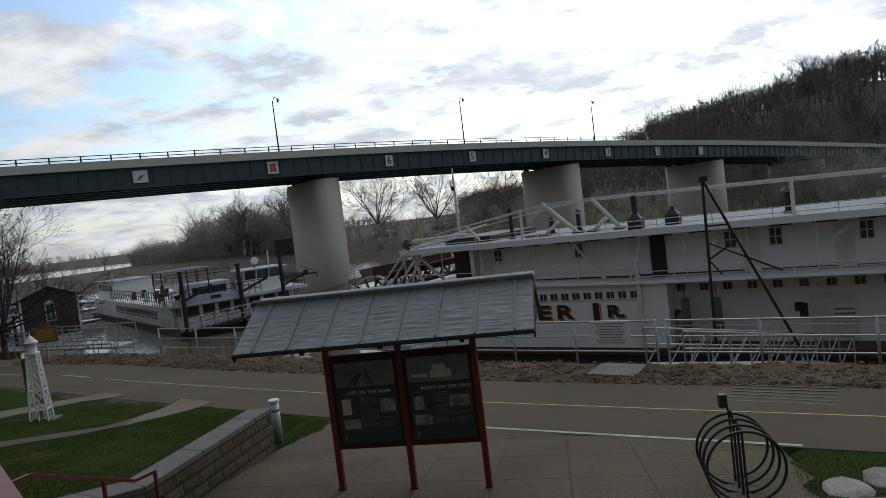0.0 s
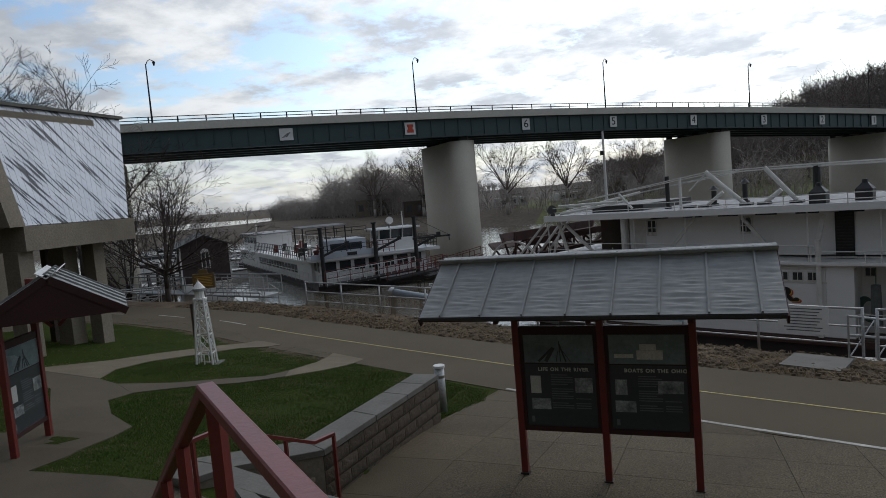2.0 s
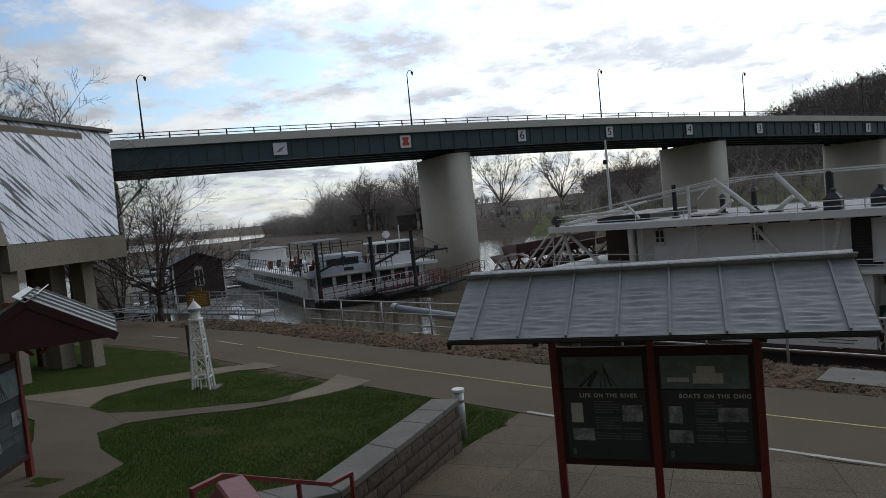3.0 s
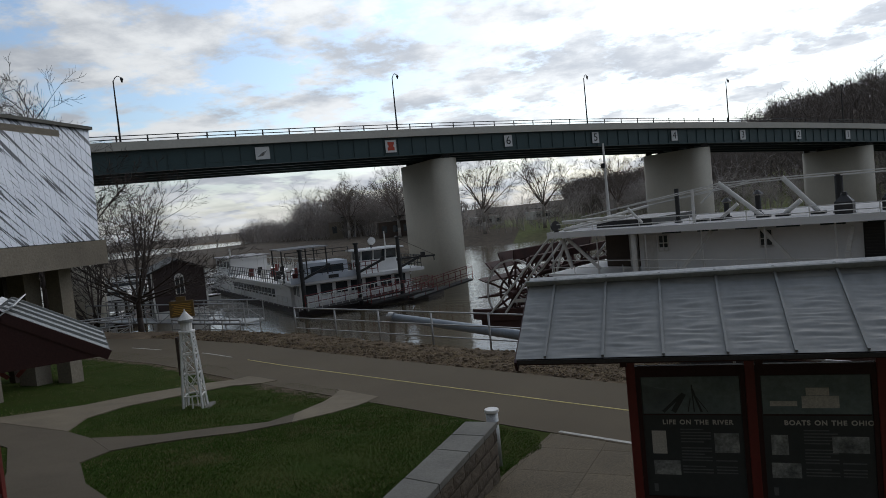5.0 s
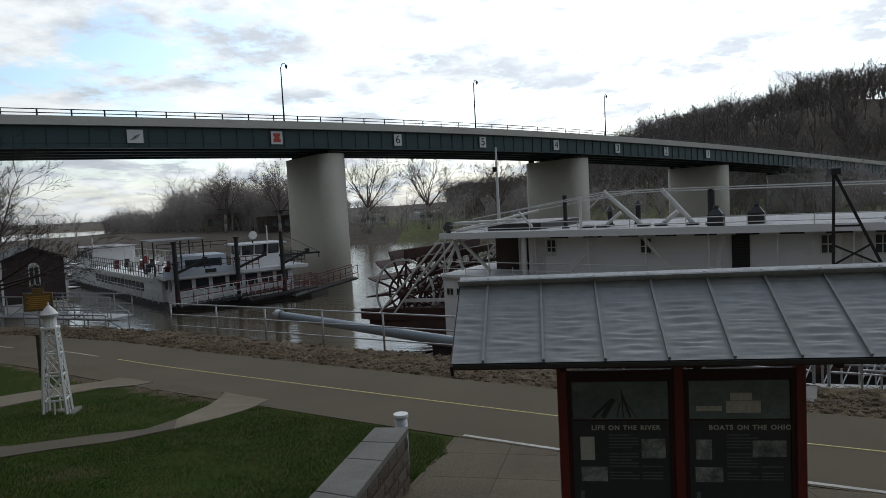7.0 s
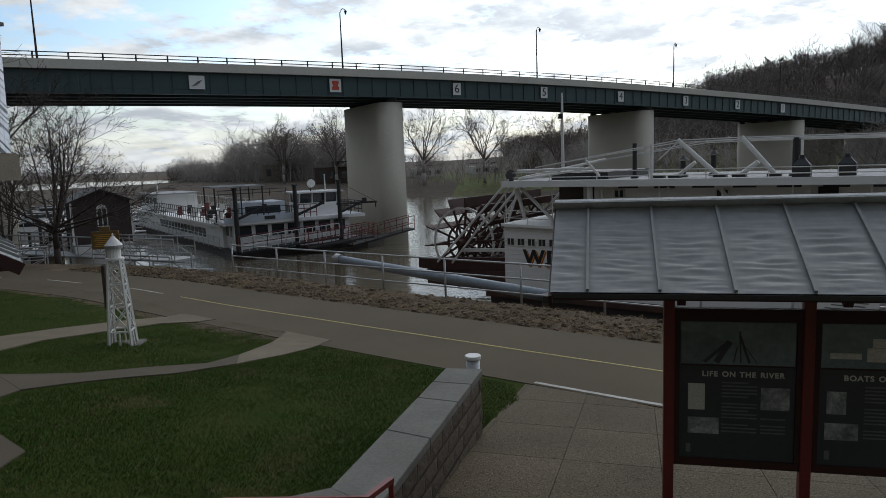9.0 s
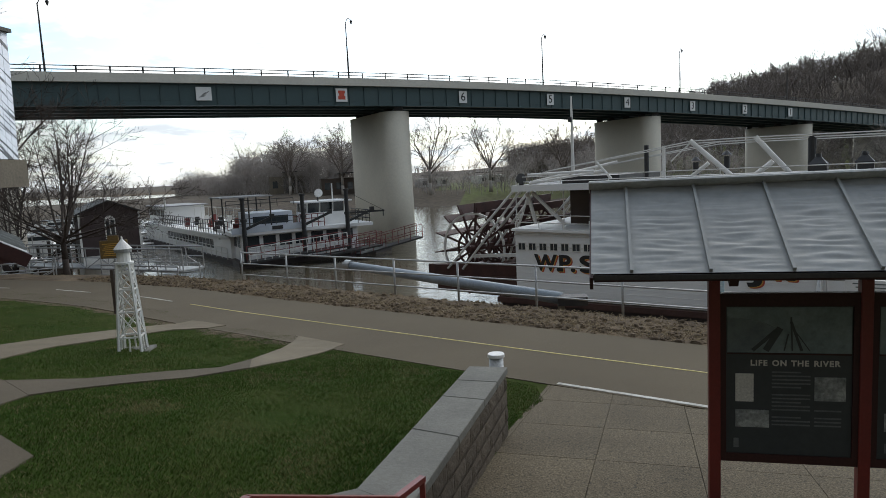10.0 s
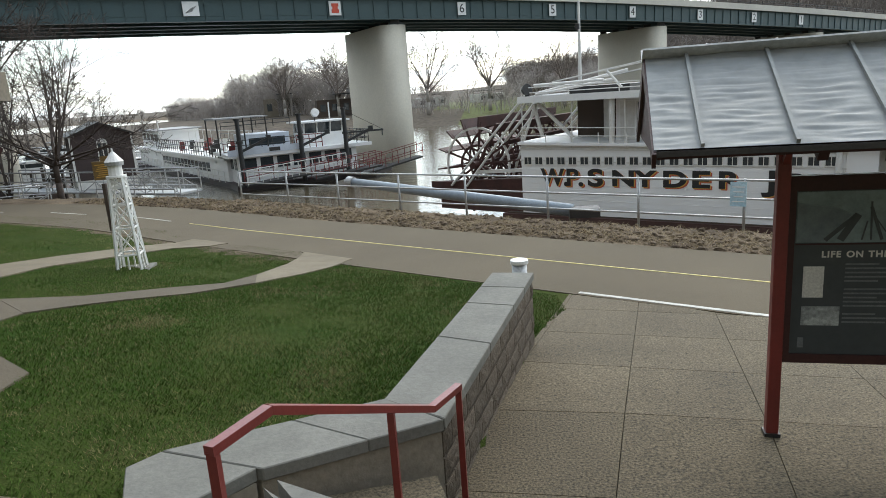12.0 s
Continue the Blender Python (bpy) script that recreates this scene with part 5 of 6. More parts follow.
def paddle_wheel():
    c, R = Vector((-2.15, 0, -0.75)), 2.05
    t = bbox("wheel_shaft", (c.x - 0.12, c.x + 0.12, 0.7, 9.3, c.z - 0.12, c.z + 0.12), M_WHEEL, "red-brown paddle wheel")
    for y in (1.0, 3.0, 5.0, 7.0, 9.0):
        for rr, mm in ((R * 0.86, M_WHITE2 if y == 1.0 else M_WHEEL), (R * 0.45, M_WHEEL)):
            bm = B()
            n = 28
            ring = [[], [], [], []]
            for i in range(n):
                a = 2 * math.pi * i / n
                for k, (q, dy) in enumerate(((rr - 0.05, -0.04), (rr + 0.05, -0.04), (rr + 0.05, 0.04), (rr - 0.05, 0.04))):
                    ring[k].append(bm.verts.new((c.x + q * math.cos(a), y + dy, c.z + q * math.sin(a))))
            for i in range(n):
                j = (i + 1) % n
                for k in range(4):
                    m = (k + 1) % 4
                    bm.faces.new((ring[k][i], ring[k][j], ring[m][j], ring[m][i]))
            part("wheel_rim", bm, mm, t)
        for i in range(14):
            a = 2 * math.pi * i / 14 + 0.1
            part("spoke", one(bar, (c.x, y, c.z), (c.x + R * math.cos(a), y, c.z + R * math.sin(a)), 0.07, 0.1), M_WHEEL, t)
    for i in range(14):
        a = 2 * math.pi * i / 14 + 0.1
        p0 = Vector((c.x + (R - 0.25) * math.cos(a), 0, c.z + (R - 0.25) * math.sin(a)))
        p1 = Vector((c.x + (R + 0.25) * math.cos(a), 0, c.z + (R + 0.25) * math.sin(a)))
        bm = B()
        d = (p1 - p0).normalized() * 0.25
        nn = Vector((-d.z, 0, d.x)).normalized() * 0.03
        m = (p0 + p1) / 2
        vs = [bm.verts.new(Vector((0, y, 0)) + m + s1 * d * 1.0 + s2 * nn) for y in (0.8, 9.2) for s1, s2 in ((-1, -1), (1, -1), (1, 1), (-1, 1))]
        for f in ((0, 1, 2, 3), (7, 6, 5, 4), (0, 4, 5, 1), (1, 5, 6, 2), (2, 6, 7, 3), (3, 7, 4, 0)):
            bm.faces.new([vs[k] for k in f])
        part("bucket_plank", bm, M_WHEEL, t)
    for y0, y1 in ((0.35, 0.75), (9.25, 9.65)):
        part("cylinder_beam", one(prism, [(0.9, y0), (0.9, y1), (-3.9, y1), (-4.7, (y0 + y1) / 2), (-3.9, y0)], -2.1, -1.55), M_WHEEL, boat, "red-brown wheel beam")
    part("pitman", one(bar, (0.8, 0.5, -1.2), (-1.9, 0.5, -1.05), 0.12, 0.16), M_WHITE2, boat)
    hub = part("crank_hub", one(tube, (c.x, 0.55, c.z), (c.x, 0.98, c.z), 0.17, 0.2, seg=18), M_WHEEL, t)


paddle_wheel()
bm = B()
prism(bm, [(-4.9, 4), (-4.2, 0.6), (0.8, 0.2), (0.8, 9.8), (-4.2, 9.4)], -2.9, -2.1)
part("fantail", bm, M_HULLRED, boat, "rust-brown fantail")
# fenders, rope, rails on the main deck
for s in (14.95, 16.2):
    part("fender", one(tube, (s, 0.2, -0.75), (s, 0.2, -2.25), 0.16, 0.2, seg=12), M_FENDER, boat, "worn grey hanging fender")
    part("fender_rope", one(tube, (s, 0.2, -0.1), (s, 0.2, -0.75), 0.02, seg=5), M_ROPE, boat)
bm = B()
for k in range(5):
    strip(bm, [(14.45 + 0.04 * k + 0.27 * math.cos(a), 0.9, -1.75 + 0.42 * math.sin(a) - 0.03 * k) for a in [2 * math.pi * i / 18 for i in range(19)]], 0.03, 5)
part("rope_coil", bm, M_ROPE, boat, "coiled green rope")
deck_rail(14.4, LEN - 3, 0.0, -2.8, (0.5, 0.95), 1.9, "main")
hk = part("mooring_hook", one(bar, (19.1, 1.2, -1.2), (19.1, 1.2, -1.55), 0.3, 0.12), M_STEELDK, boat)


# the after end sweeps up a little
def sheer(s, z):
    lift = 0.3 * max(0.0, 1 - s / 13.35)
    return lift * max(0.0, min(1.0, (z + 2.85) / 1.3, (2.0 - z) / 1.0))


seen_mesh = set()
for ob in boat.children_recursive:
    shared = ob.name.startswith(("small_window", "rail_post", "letters"))
    if shared:
        if ob.matrix_local.translation.length > 0.01:
            ml = ob.matrix_local.copy()
            ml.translation.z += sheer(ml.translation.x, ml.translation.z)
            ob.matrix_local = ml
    elif ob.data.name not in seen_mesh and not ob.name.startswith("window_frame"):
        seen_mesh.add(ob.data.name)
        for v in ob.data.vertices:
            v.co.z += sheer(v.co.x, v.co.z) if v.co.x > 0.5 else 0.0


# ---- black A-frame derrick on the bank ----
def derrick():
    t = thing("derrick", pose(0, 0, 0), "black steel A-frame derrick with crossed braces", "derrick")
    o = Vector((7.95, 24.0, 0))
    top = o + Vector((0, 0, 4.1))
    feet = [o - U * 0.12 + Vector((0, 0, -3.9)), o + U * 3.3 + Vector((0, 0, -3.6))]
    for f in feet:
        part("leg", one(bar, f, top, 0.085, 0.085), M_BLACK, t)

    def on(k, z):
        return feet[k].lerp(top, (z - feet[k].z) / (top.z - feet[k].z))
    part("tie", one(bar, on(0, 2.5), on(1, 2.5), 0.06, 0.06), M_BLACK, t)
    part("brace", one(bar, on(0, 1.33), on(1, 1.95), 0.06, 0.06), M_BLACK, t)
    part("brace", one(bar, on(0, 1.93), o + U * 2.2 + Vector((0, 0, 0.85)), 0.06, 0.06), M_BLACK, t)
    part("brace", one(bar, on(0, 1.33), o + U * 0.35 + Vector((0, 0, 0.8)), 0.05, 0.05), M_BLACK, t)
    part("head_block", one(box, top.x - 0.14, top.x + 0.14, top.y - 0.12, top.y + 0.12, top.z - 0.08, top.z + 0.1), M_BLACK, t)
    return t


derrick()


# ---- patio slabs ----
def clip(poly, a, b):
    """The part of a polygon on the left of the line from a to b."""
    out = []
    for i, p in enumerate(poly):
        q = poly[(i + 1) % len(poly)]
        sp = (b[0] - a[0]) * (p[1] - a[1]) - (b[1] - a[1]) * (p[0] - a[0])
        sq = (b[0] - a[0]) * (q[1] - a[1]) - (b[1] - a[1]) * (q[0] - a[0])
        if sp >= 0:
            out.append(p)
        if sp * sq < 0:
            k = sp / (sp - sq)
            out.append((p[0] + (q[0] - p[0]) * k, p[1] + (q[1] - p[1]) * k))
    return out


PATIO = [(-5.03, 6.9), (4.15, 6.2), (4.85, 12.05), (-0.84, 14.5), (-3.36, 15.65), (-4.02, 12.72), (-4.62, 9.3)]
patio = thing("pavement_patio", pose(0, 0, 0), "brown exposed-aggregate concrete patio with scored joints", "patio", kind="structure")
bm = B()
prism(bm, PATIO, -0.75, -0.5)
for v in bm.verts:
    if v.co.z > -0.6:
        v.co.z = patio_h(v.co.x, v.co.y) - 0.06
part("slab_bed", bm, M_MORTAR, patio)
for i in range(-3, 9):
    for j in range(-3, 6):
        def node(a, b):
            return (-3.46 + 1.17 * a + (0.19 - 0.028 * a) * 1.24 * b, 9.5 + 1.24 * b - 0.085 * a)
        g = 0.003
        cell = [node(i + g, j + g), node(i + 1 - g, j + g), node(i + 1 - g, j + 1 - g), node(i + g, j + 1 - g)]
        for k in range(len(PATIO)):
            cell = clip(cell, PATIO[k], PATIO[(k + 1) % len(PATIO)])
            if len(cell) < 3:
                break
        if len(cell) < 3:
            continue
        bm = B()
        prism(bm, cell, 0, 1)
        for v in bm.verts:
            v.co.z = patio_h(v.co.x, v.co.y) - (0.1 if v.co.z < 0.5 else 0.0)
        part("slab", bm, M_AGG, patio)


# ---- trees ----
class Soup:
    """A plain list of vertices and faces: quick for many small tubes."""

    def __init__(self):
        self.v, self.f = [], []

    def spike(self, p, q, r, r2):
        d = q - p
        a = d.orthogonal().normalized()
        c = d.cross(a).normalized()
        k = len(self.v)
        for o, rr in ((p, r), (q, r2)):
            for i in range(3):
                an = 2.0944 * i
                self.v.append(o + rr * (math.cos(an) * a + math.sin(an) * c))
        for i in range(3):
            j = (i + 1) % 3
            self.f.append((k + i, k + j, k + 3 + j, k + 3 + i))

    def mesh(self, name, material):
        me = bpy.data.meshes.new(name)
        me.from_pydata([tuple(v) for v in self.v], [], self.f)
        me.materials.append(material)
        return me


def limb(so, rng, p, d, length, r, level, maxlev, minr, bend):
    """A limb that curves upwards, with side branches all along it and finer ones on those."""
    n = 5 if level == 0 else 4 if level < maxlev else 2
    pts, q, dd = [p.copy()], p.copy(), d.copy()
    for i in range(n):
        dd = (dd + Vector((rng.uniform(-1, 1), rng.uniform(-1, 1), rng.uniform(-0.6, 0.6))) * 0.15 + Vector((0, 0, bend))).normalized()
        q = q + dd * (length / n)
        pts.append(q.copy())
    for i in range(n):
        so.spike(pts[i], pts[i + 1], max(minr, r * (1 - 0.8 * i / n)), max(minr * 0.7, r * (1 - 0.8 * (i + 1) / n)))
    if level >= maxlev:
        return
    kids = (9, 7, 5, 4)[min(level, 3)]
    for k in range(kids):
        f = 0.22 + 0.76 * (k + rng.random()) / kids
        i = min(n - 1, int(f * n))
        base = pts[i].lerp(pts[i + 1], f * n - i)
        along = (pts[i + 1] - pts[i]).normalized()
        side = Vector((rng.gauss(0, 1), rng.gauss(0, 1), rng.gauss(0.1, 0.8)))
        side = (side - along * side.dot(along)).normalized()
        nd = (along * 0.72 + side * rng.uniform(0.5, 0.85)).normalized()
        limb(so, rng, base, nd, length * rng.uniform(0.36, 0.56) * (1.15 - 0.5 * f), r * 0.42 * (1.1 - 0.5 * f), level + 1, maxlev, minr, bend * 0.7)


def tree(x, y, h, seed, label, limbs=9, r=0.13, fork=0.24, flat=(28, 80), reach=0.62, lean=0.0, minr=0.006, maxlev=3, bark=None, twig=None):
    """A leafless tree: a trunk that forks into rising limbs, each with sprays of fine twigs."""
    rng = random.Random(seed)
    z = ground_z(x, y)
    t = thing("bare_tree", pose(x, y, z), label, "tree", "bare trees")
    bm = B()
    tube(bm, (0, 0, -0.3), (lean * 0.1, 0, h * fork * 0.5), r * 1.3, r * 1.05, seg=12)
    tube(bm, (lean * 0.1, 0, h * fork * 0.5), (lean * 0.2, 0, h * fork * 1.12), r * 1.05, r * 0.85, seg=12)
    smooth(part("trunk", bm, bark or M_BARK, t))
    so = Soup()
    for i in range(limbs):
        az = 2.4 * i + rng.uniform(-0.35, 0.35)
        el = radians(flat[0] + (flat[1] - flat[0]) * ((i * 0.618) % 1.0))
        p = Vector((lean * 0.2, 0, h * fork * (0.86 + 0.26 * rng.random())))
        ln = h * reach * rng.uniform(0.85, 1.1) * (0.82 + 0.24 * math.sin(el))
        limb(so, rng, p, Vector((math.cos(az) * math.cos(el), math.sin(az) * math.cos(el), math.sin(el))), ln, r * 0.52, 0, maxlev, minr, 0.06)
    crown = new("crown", so.mesh("crown", twig or M_BARK))
    crown.parent = t
    tagged(crown, "leafless twigs")
    return t


tree(-25.0, 33.2, 7.6, 23, "small leafless tree with spreading twigs beside the trail", 15, 0.13, 0.21, (8, 82), 0.74, 0.02, 0.0075)
for x, y, h, sd in ((-33, 36, 13.5, 2), (-38, 33, 14.5, 6), (-30, 30.5, 12, 9), (-44, 40, 14, 12), (-36, 43, 12, 15)):
    tree(x, y, h, sd, "tall leafless tree behind the concrete building", 8, 0.2, 0.26, (35, 86), 0.66, 0.0, 0.011)


# far woods: joined bare trees on the other bank and on the hill
def far_tree(so, rng, x, y, z, h, limbs, subs, thick=1.0):
    """A leafless tree: a short trunk that forks into rising limbs, with sprays of twigs."""
    fork = Vector((x + rng.uniform(-0.3, 0.3), y, z + h * rng.uniform(0.12, 0.3)))
    so.spike(Vector((x, y, z - 0.6)), fork, h * 0.017 * thick, h * 0.012 * thick)
    for i in range(limbs):
        a, e = rng.uniform(0, 6.283), rng.uniform(0.75, 1.5)
        ln = h * rng.uniform(0.45, 0.78)
        tip = fork + Vector((math.cos(a) * math.cos(e), math.sin(a) * math.cos(e), math.sin(e))) * ln
        so.spike(fork, tip, h * 0.008 * thick, h * 0.002 * thick)
        for k in range(subs):
            f = rng.uniform(0.2, 1.0)
            c = fork.lerp(tip, f)
            out = Vector((rng.uniform(-1, 1), rng.uniform(-1, 1), rng.uniform(-0.1, 1.1))).normalized()
            l2 = ln * rng.uniform(0.18, 0.42)
            t2 = c + out * l2
            so.spike(c, t2, h * 0.003 * thick, h * 0.0012 * thick)
            for m in range(3):
                c2 = c.lerp(t2, rng.uniform(0.3, 1.0))
                t3 = c2 + (out + Vector((rng.uniform(-1, 1), rng.uniform(-1, 1), rng.uniform(-0.3, 0.9)))).normalized() * l2 * rng.uniform(0.4, 0.8)
                so.spike(c2, t3, h * 0.0017 * thick, h * 0.0008 * thick)


def bank_point(s, d):
    p = TRAILO + U * s + N * d
    return p.x, p.y


def far_heights(az):
    """Least and greatest height of the far bank's trees, by bearing."""
    if az < -24:
        return 6.0, 9.0
    if az < -13:
        return 10.5, 15.5
    return 6.0, 10.0


rng = random.Random(21)
so = Soup()
for i in range(620):
    s, d = rng.uniform(-232, 90), 111 + abs(rng.gauss(0, 11))
    x, y = bank_point(s, d)
    d += shore_d(x, y)
    x, y = bank_point(s, d)
    az = math.degrees(math.atan2(x, y))
    if az < -31 or (-13 < az < 3 and rng.random() < 0.55):
        continue
    lo, hi = far_heights(az)
    far_tree(so, rng, x, y, ground_z(x, y), rng.uniform(lo, hi), 7, 8, 0.95)
for i in range(3400):
    s, d = rng.uniform(-232, 110), rng.uniform(110.5, 128)
    x, y = bank_point(s, d)
    x, y = bank_point(s, d + shore_d(x, y))
    az = math.degrees(math.atan2(x, y))
    if az < -31 or (az > -13 and rng.random() < 0.6):
        continue
    far_tree(so, rng, x, y, ground_z(x, y), rng.uniform(1.6, 5.5 if az < -13 else 3.2), 4, 4, 1.5)
tagged(new("far_bank_woods", so.mesh("far_bank_woods", M_HAZEWOODS)), "leafless trees crowding the far river bank", "woods", kind="stuff")
so = Soup()
for i in range(3000):
    az, rr = radians(rng.uniform(-2, 62)), rng.uniform(165, 400)
    x, y = rr * math.sin(az), rr * math.cos(az)
    if trail_d(x, y) < 135 or behind_bridge(x, y) < 22:
        continue
    far_tree(so, rng, x, y, ground_z(x, y), rng.uniform(8, 14) * (1.0 if x > 0.1 * y else 0.75), 6, 5, 1.7)
tagged(new("hillside_woods", so.mesh("hillside_woods", M_SHADEWOODS)), "leafless grey-brown woods on the hillside", "woods", kind="stuff")
so = Soup()
for i in range(900):
    x, y = rng.uniform(-900, -60), rng.uniform(220, 900)
    az = math.degrees(math.atan2(x, y))
    if trail_d(x, y) < 125 + shore_d(x, y) or az > -8:
        continue
    far_tree(so, rng, x, y, ground_z(x, y), rng.uniform(7, 12), 5, 4, 2.6)
tagged(new("distant_woods", so.mesh("distant_woods", M_HAZEWOODS)), "distant leafless woods upriver", "woods", kind="stuff")
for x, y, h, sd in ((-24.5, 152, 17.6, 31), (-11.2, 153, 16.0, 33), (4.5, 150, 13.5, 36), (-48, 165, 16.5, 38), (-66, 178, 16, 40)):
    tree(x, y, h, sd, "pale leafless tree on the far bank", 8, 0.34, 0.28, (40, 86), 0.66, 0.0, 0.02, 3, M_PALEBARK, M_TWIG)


# ---- concrete museum building beside the lawn ----
def museum():
    t = thing("concrete_building", pose(0, 0, 0), "concrete building on columns with steep slate roof, pale glare painted in streaks", "building")
    y0, y1, xf = 16.3, 20.4, -16.35
    n = 24
    slope = part("roof_slope", one(box, xf - 1.1, xf - 1.05, y0 + 0.02, y1 - 0.02, 4.02, 7.4), M_CONCD, t, "dark slate roof slope, pale reflected glare painted between diagonal streaks")
    for j in range(n):
        a, b = y0 + (y1 - y0) * j / n, y0 + (y1 - y0) * (j + 1) / n - 0.008
        bm = B()
        vs = [bm.verts.new(p) for p in ((xf, a, 4.0), (xf, b, 4.0), (xf - 1.0, y0 + (b - y0) * 1.33, 7.45), (xf - 1.0, y0 + (a - y0) * 1.33, 7.45))]
        ws = [bm.verts.new(v.co + Vector((-0.05, 0, -0.02))) for v in vs]
        bm.faces.new(vs)
        bm.faces.new(ws[::-1])
        for k in range(4):
            m = (k + 1) % 4
            bm.faces.new((vs[k], ws[k], ws[m], vs[m]))
        part("roof_strip", bm, M_GLARE_STREAK, slope)
    part("roof_core", one(prism, [(xf - 1.1, y0 + 0.05), (xf - 1.1, y1 - 0.05), (-40, y1 - 0.05), (-40, y0 + 0.05)], 4.02, 7.4), M_CONCD, t)
    part("gable_side", one(box, xf - 1.1, xf - 0.9, y0 + 0.01, y1 - 0.01, 4.02, 7.3), M_CONCD, t)
    part("roof_edge", one(box, -40, xf - 0.9, y0 - 0.05, y1 + 1.4, 7.452, 7.55), M_CAP, t)
    part("edge_beam", one(box, -40, xf + 0.12, y0 - 0.1, y1 + 0.1, 3.3, 3.98), M_CONCD, t, "weathered concrete edge beam")
    for ya, yb, push in ((y0 - 0.5, y0 - 0.01, 0.1), (y0 - 1.45, y0 - 1.0, 0.1), (y0 - 1.0, y0 - 0.5, -0.5)):
        bm = B()
        vs = [bm.verts.new((x, y, z)) for y in (ya, yb) for x, z in ((xf + push, 3.98), (xf - 1.0 + push, 7.5), (xf - 2.2, 7.5), (xf - 2.2, 3.98))]
        for f in ((0, 1, 2, 3), (7, 6, 5, 4), (0, 4, 5, 1), (1, 5, 6, 2), (2, 6, 7, 3), (3, 7, 4, 0)):
            bm.faces.new([vs[k] for k in f])
        part("fin", bm, M_CONCD, t)
    part("upper_wall", one(box, -40, xf - 1.0, y0 - 8, y0 - 1.5, 3.3, 7.2), M_CONCD, t)
    for x, y, w in ((-16.75, 16.4, 0.5), (-17.9, 19.1, 0.55), (-17.2, 19.6, 0.45), (-19.5, 17.2, 0.5), (-17.6, 20.0, 0.4)):
        z = ground_z(x, y)
        part("column", one(box, x - w / 2, x + w / 2, y - w / 2, y + w / 2, z - 0.3, 3.3), M_CONCD, t)
    part("dark_door", one(box, -18.9, -18.7, 19.2, 20.3, 0.0, 3.3), M_BROWN, t)
    part("inner_wall", one(box, -34, -23, 13, 22, -0.3, 3.3), M_CONCD, t)


# pale base colour paints the sky's reflection on slate; bare slate shows as dark streaks
def glare_streak_mat():
    m = mat("glare_streaked_slate", (0.55, 0.57, 0.6), (0.42, 0.44, 0.48), 0.42, 0.25, s1=1.2, s2=16, fine=0.1, bump=0.1)
    nt = m.node_tree
    b = nt.nodes["Principled BSDF"]
    src = b.inputs["Base Color"].links[0].from_socket
    tc, mp, nz, rp2, mx = (nt.nodes.new(k) for k in ("ShaderNodeTexCoord", "ShaderNodeMapping", "ShaderNodeTexNoise", "ShaderNodeMapRange", "ShaderNodeMix"))
    rp2.clamp = True
    nt.links.new(tc.outputs["Object"], mp.inputs[0])
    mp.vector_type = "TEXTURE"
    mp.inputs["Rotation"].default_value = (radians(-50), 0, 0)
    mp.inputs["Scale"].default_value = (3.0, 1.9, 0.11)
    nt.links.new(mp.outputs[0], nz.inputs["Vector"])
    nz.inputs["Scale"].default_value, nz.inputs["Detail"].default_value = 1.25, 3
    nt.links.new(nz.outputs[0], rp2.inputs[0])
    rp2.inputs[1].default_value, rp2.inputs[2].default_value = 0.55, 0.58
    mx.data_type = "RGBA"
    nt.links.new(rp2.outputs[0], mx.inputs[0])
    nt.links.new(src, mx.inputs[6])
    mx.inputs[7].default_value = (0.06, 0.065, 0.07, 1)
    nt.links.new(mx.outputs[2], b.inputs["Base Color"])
    return m


M_GLARE_STREAK = glare_streak_mat()
museum()

# added wall, never in view: holds back skylight from behind the terrace
tagged(new("wall_behind", mesh_of("wall_behind", one(box, -32, 32, -5.4, -5.0, -0.2, 10.0), M_CONCD)), "plain concrete wall added unseen behind the terrace to block skylight", "wall", kind="structure")


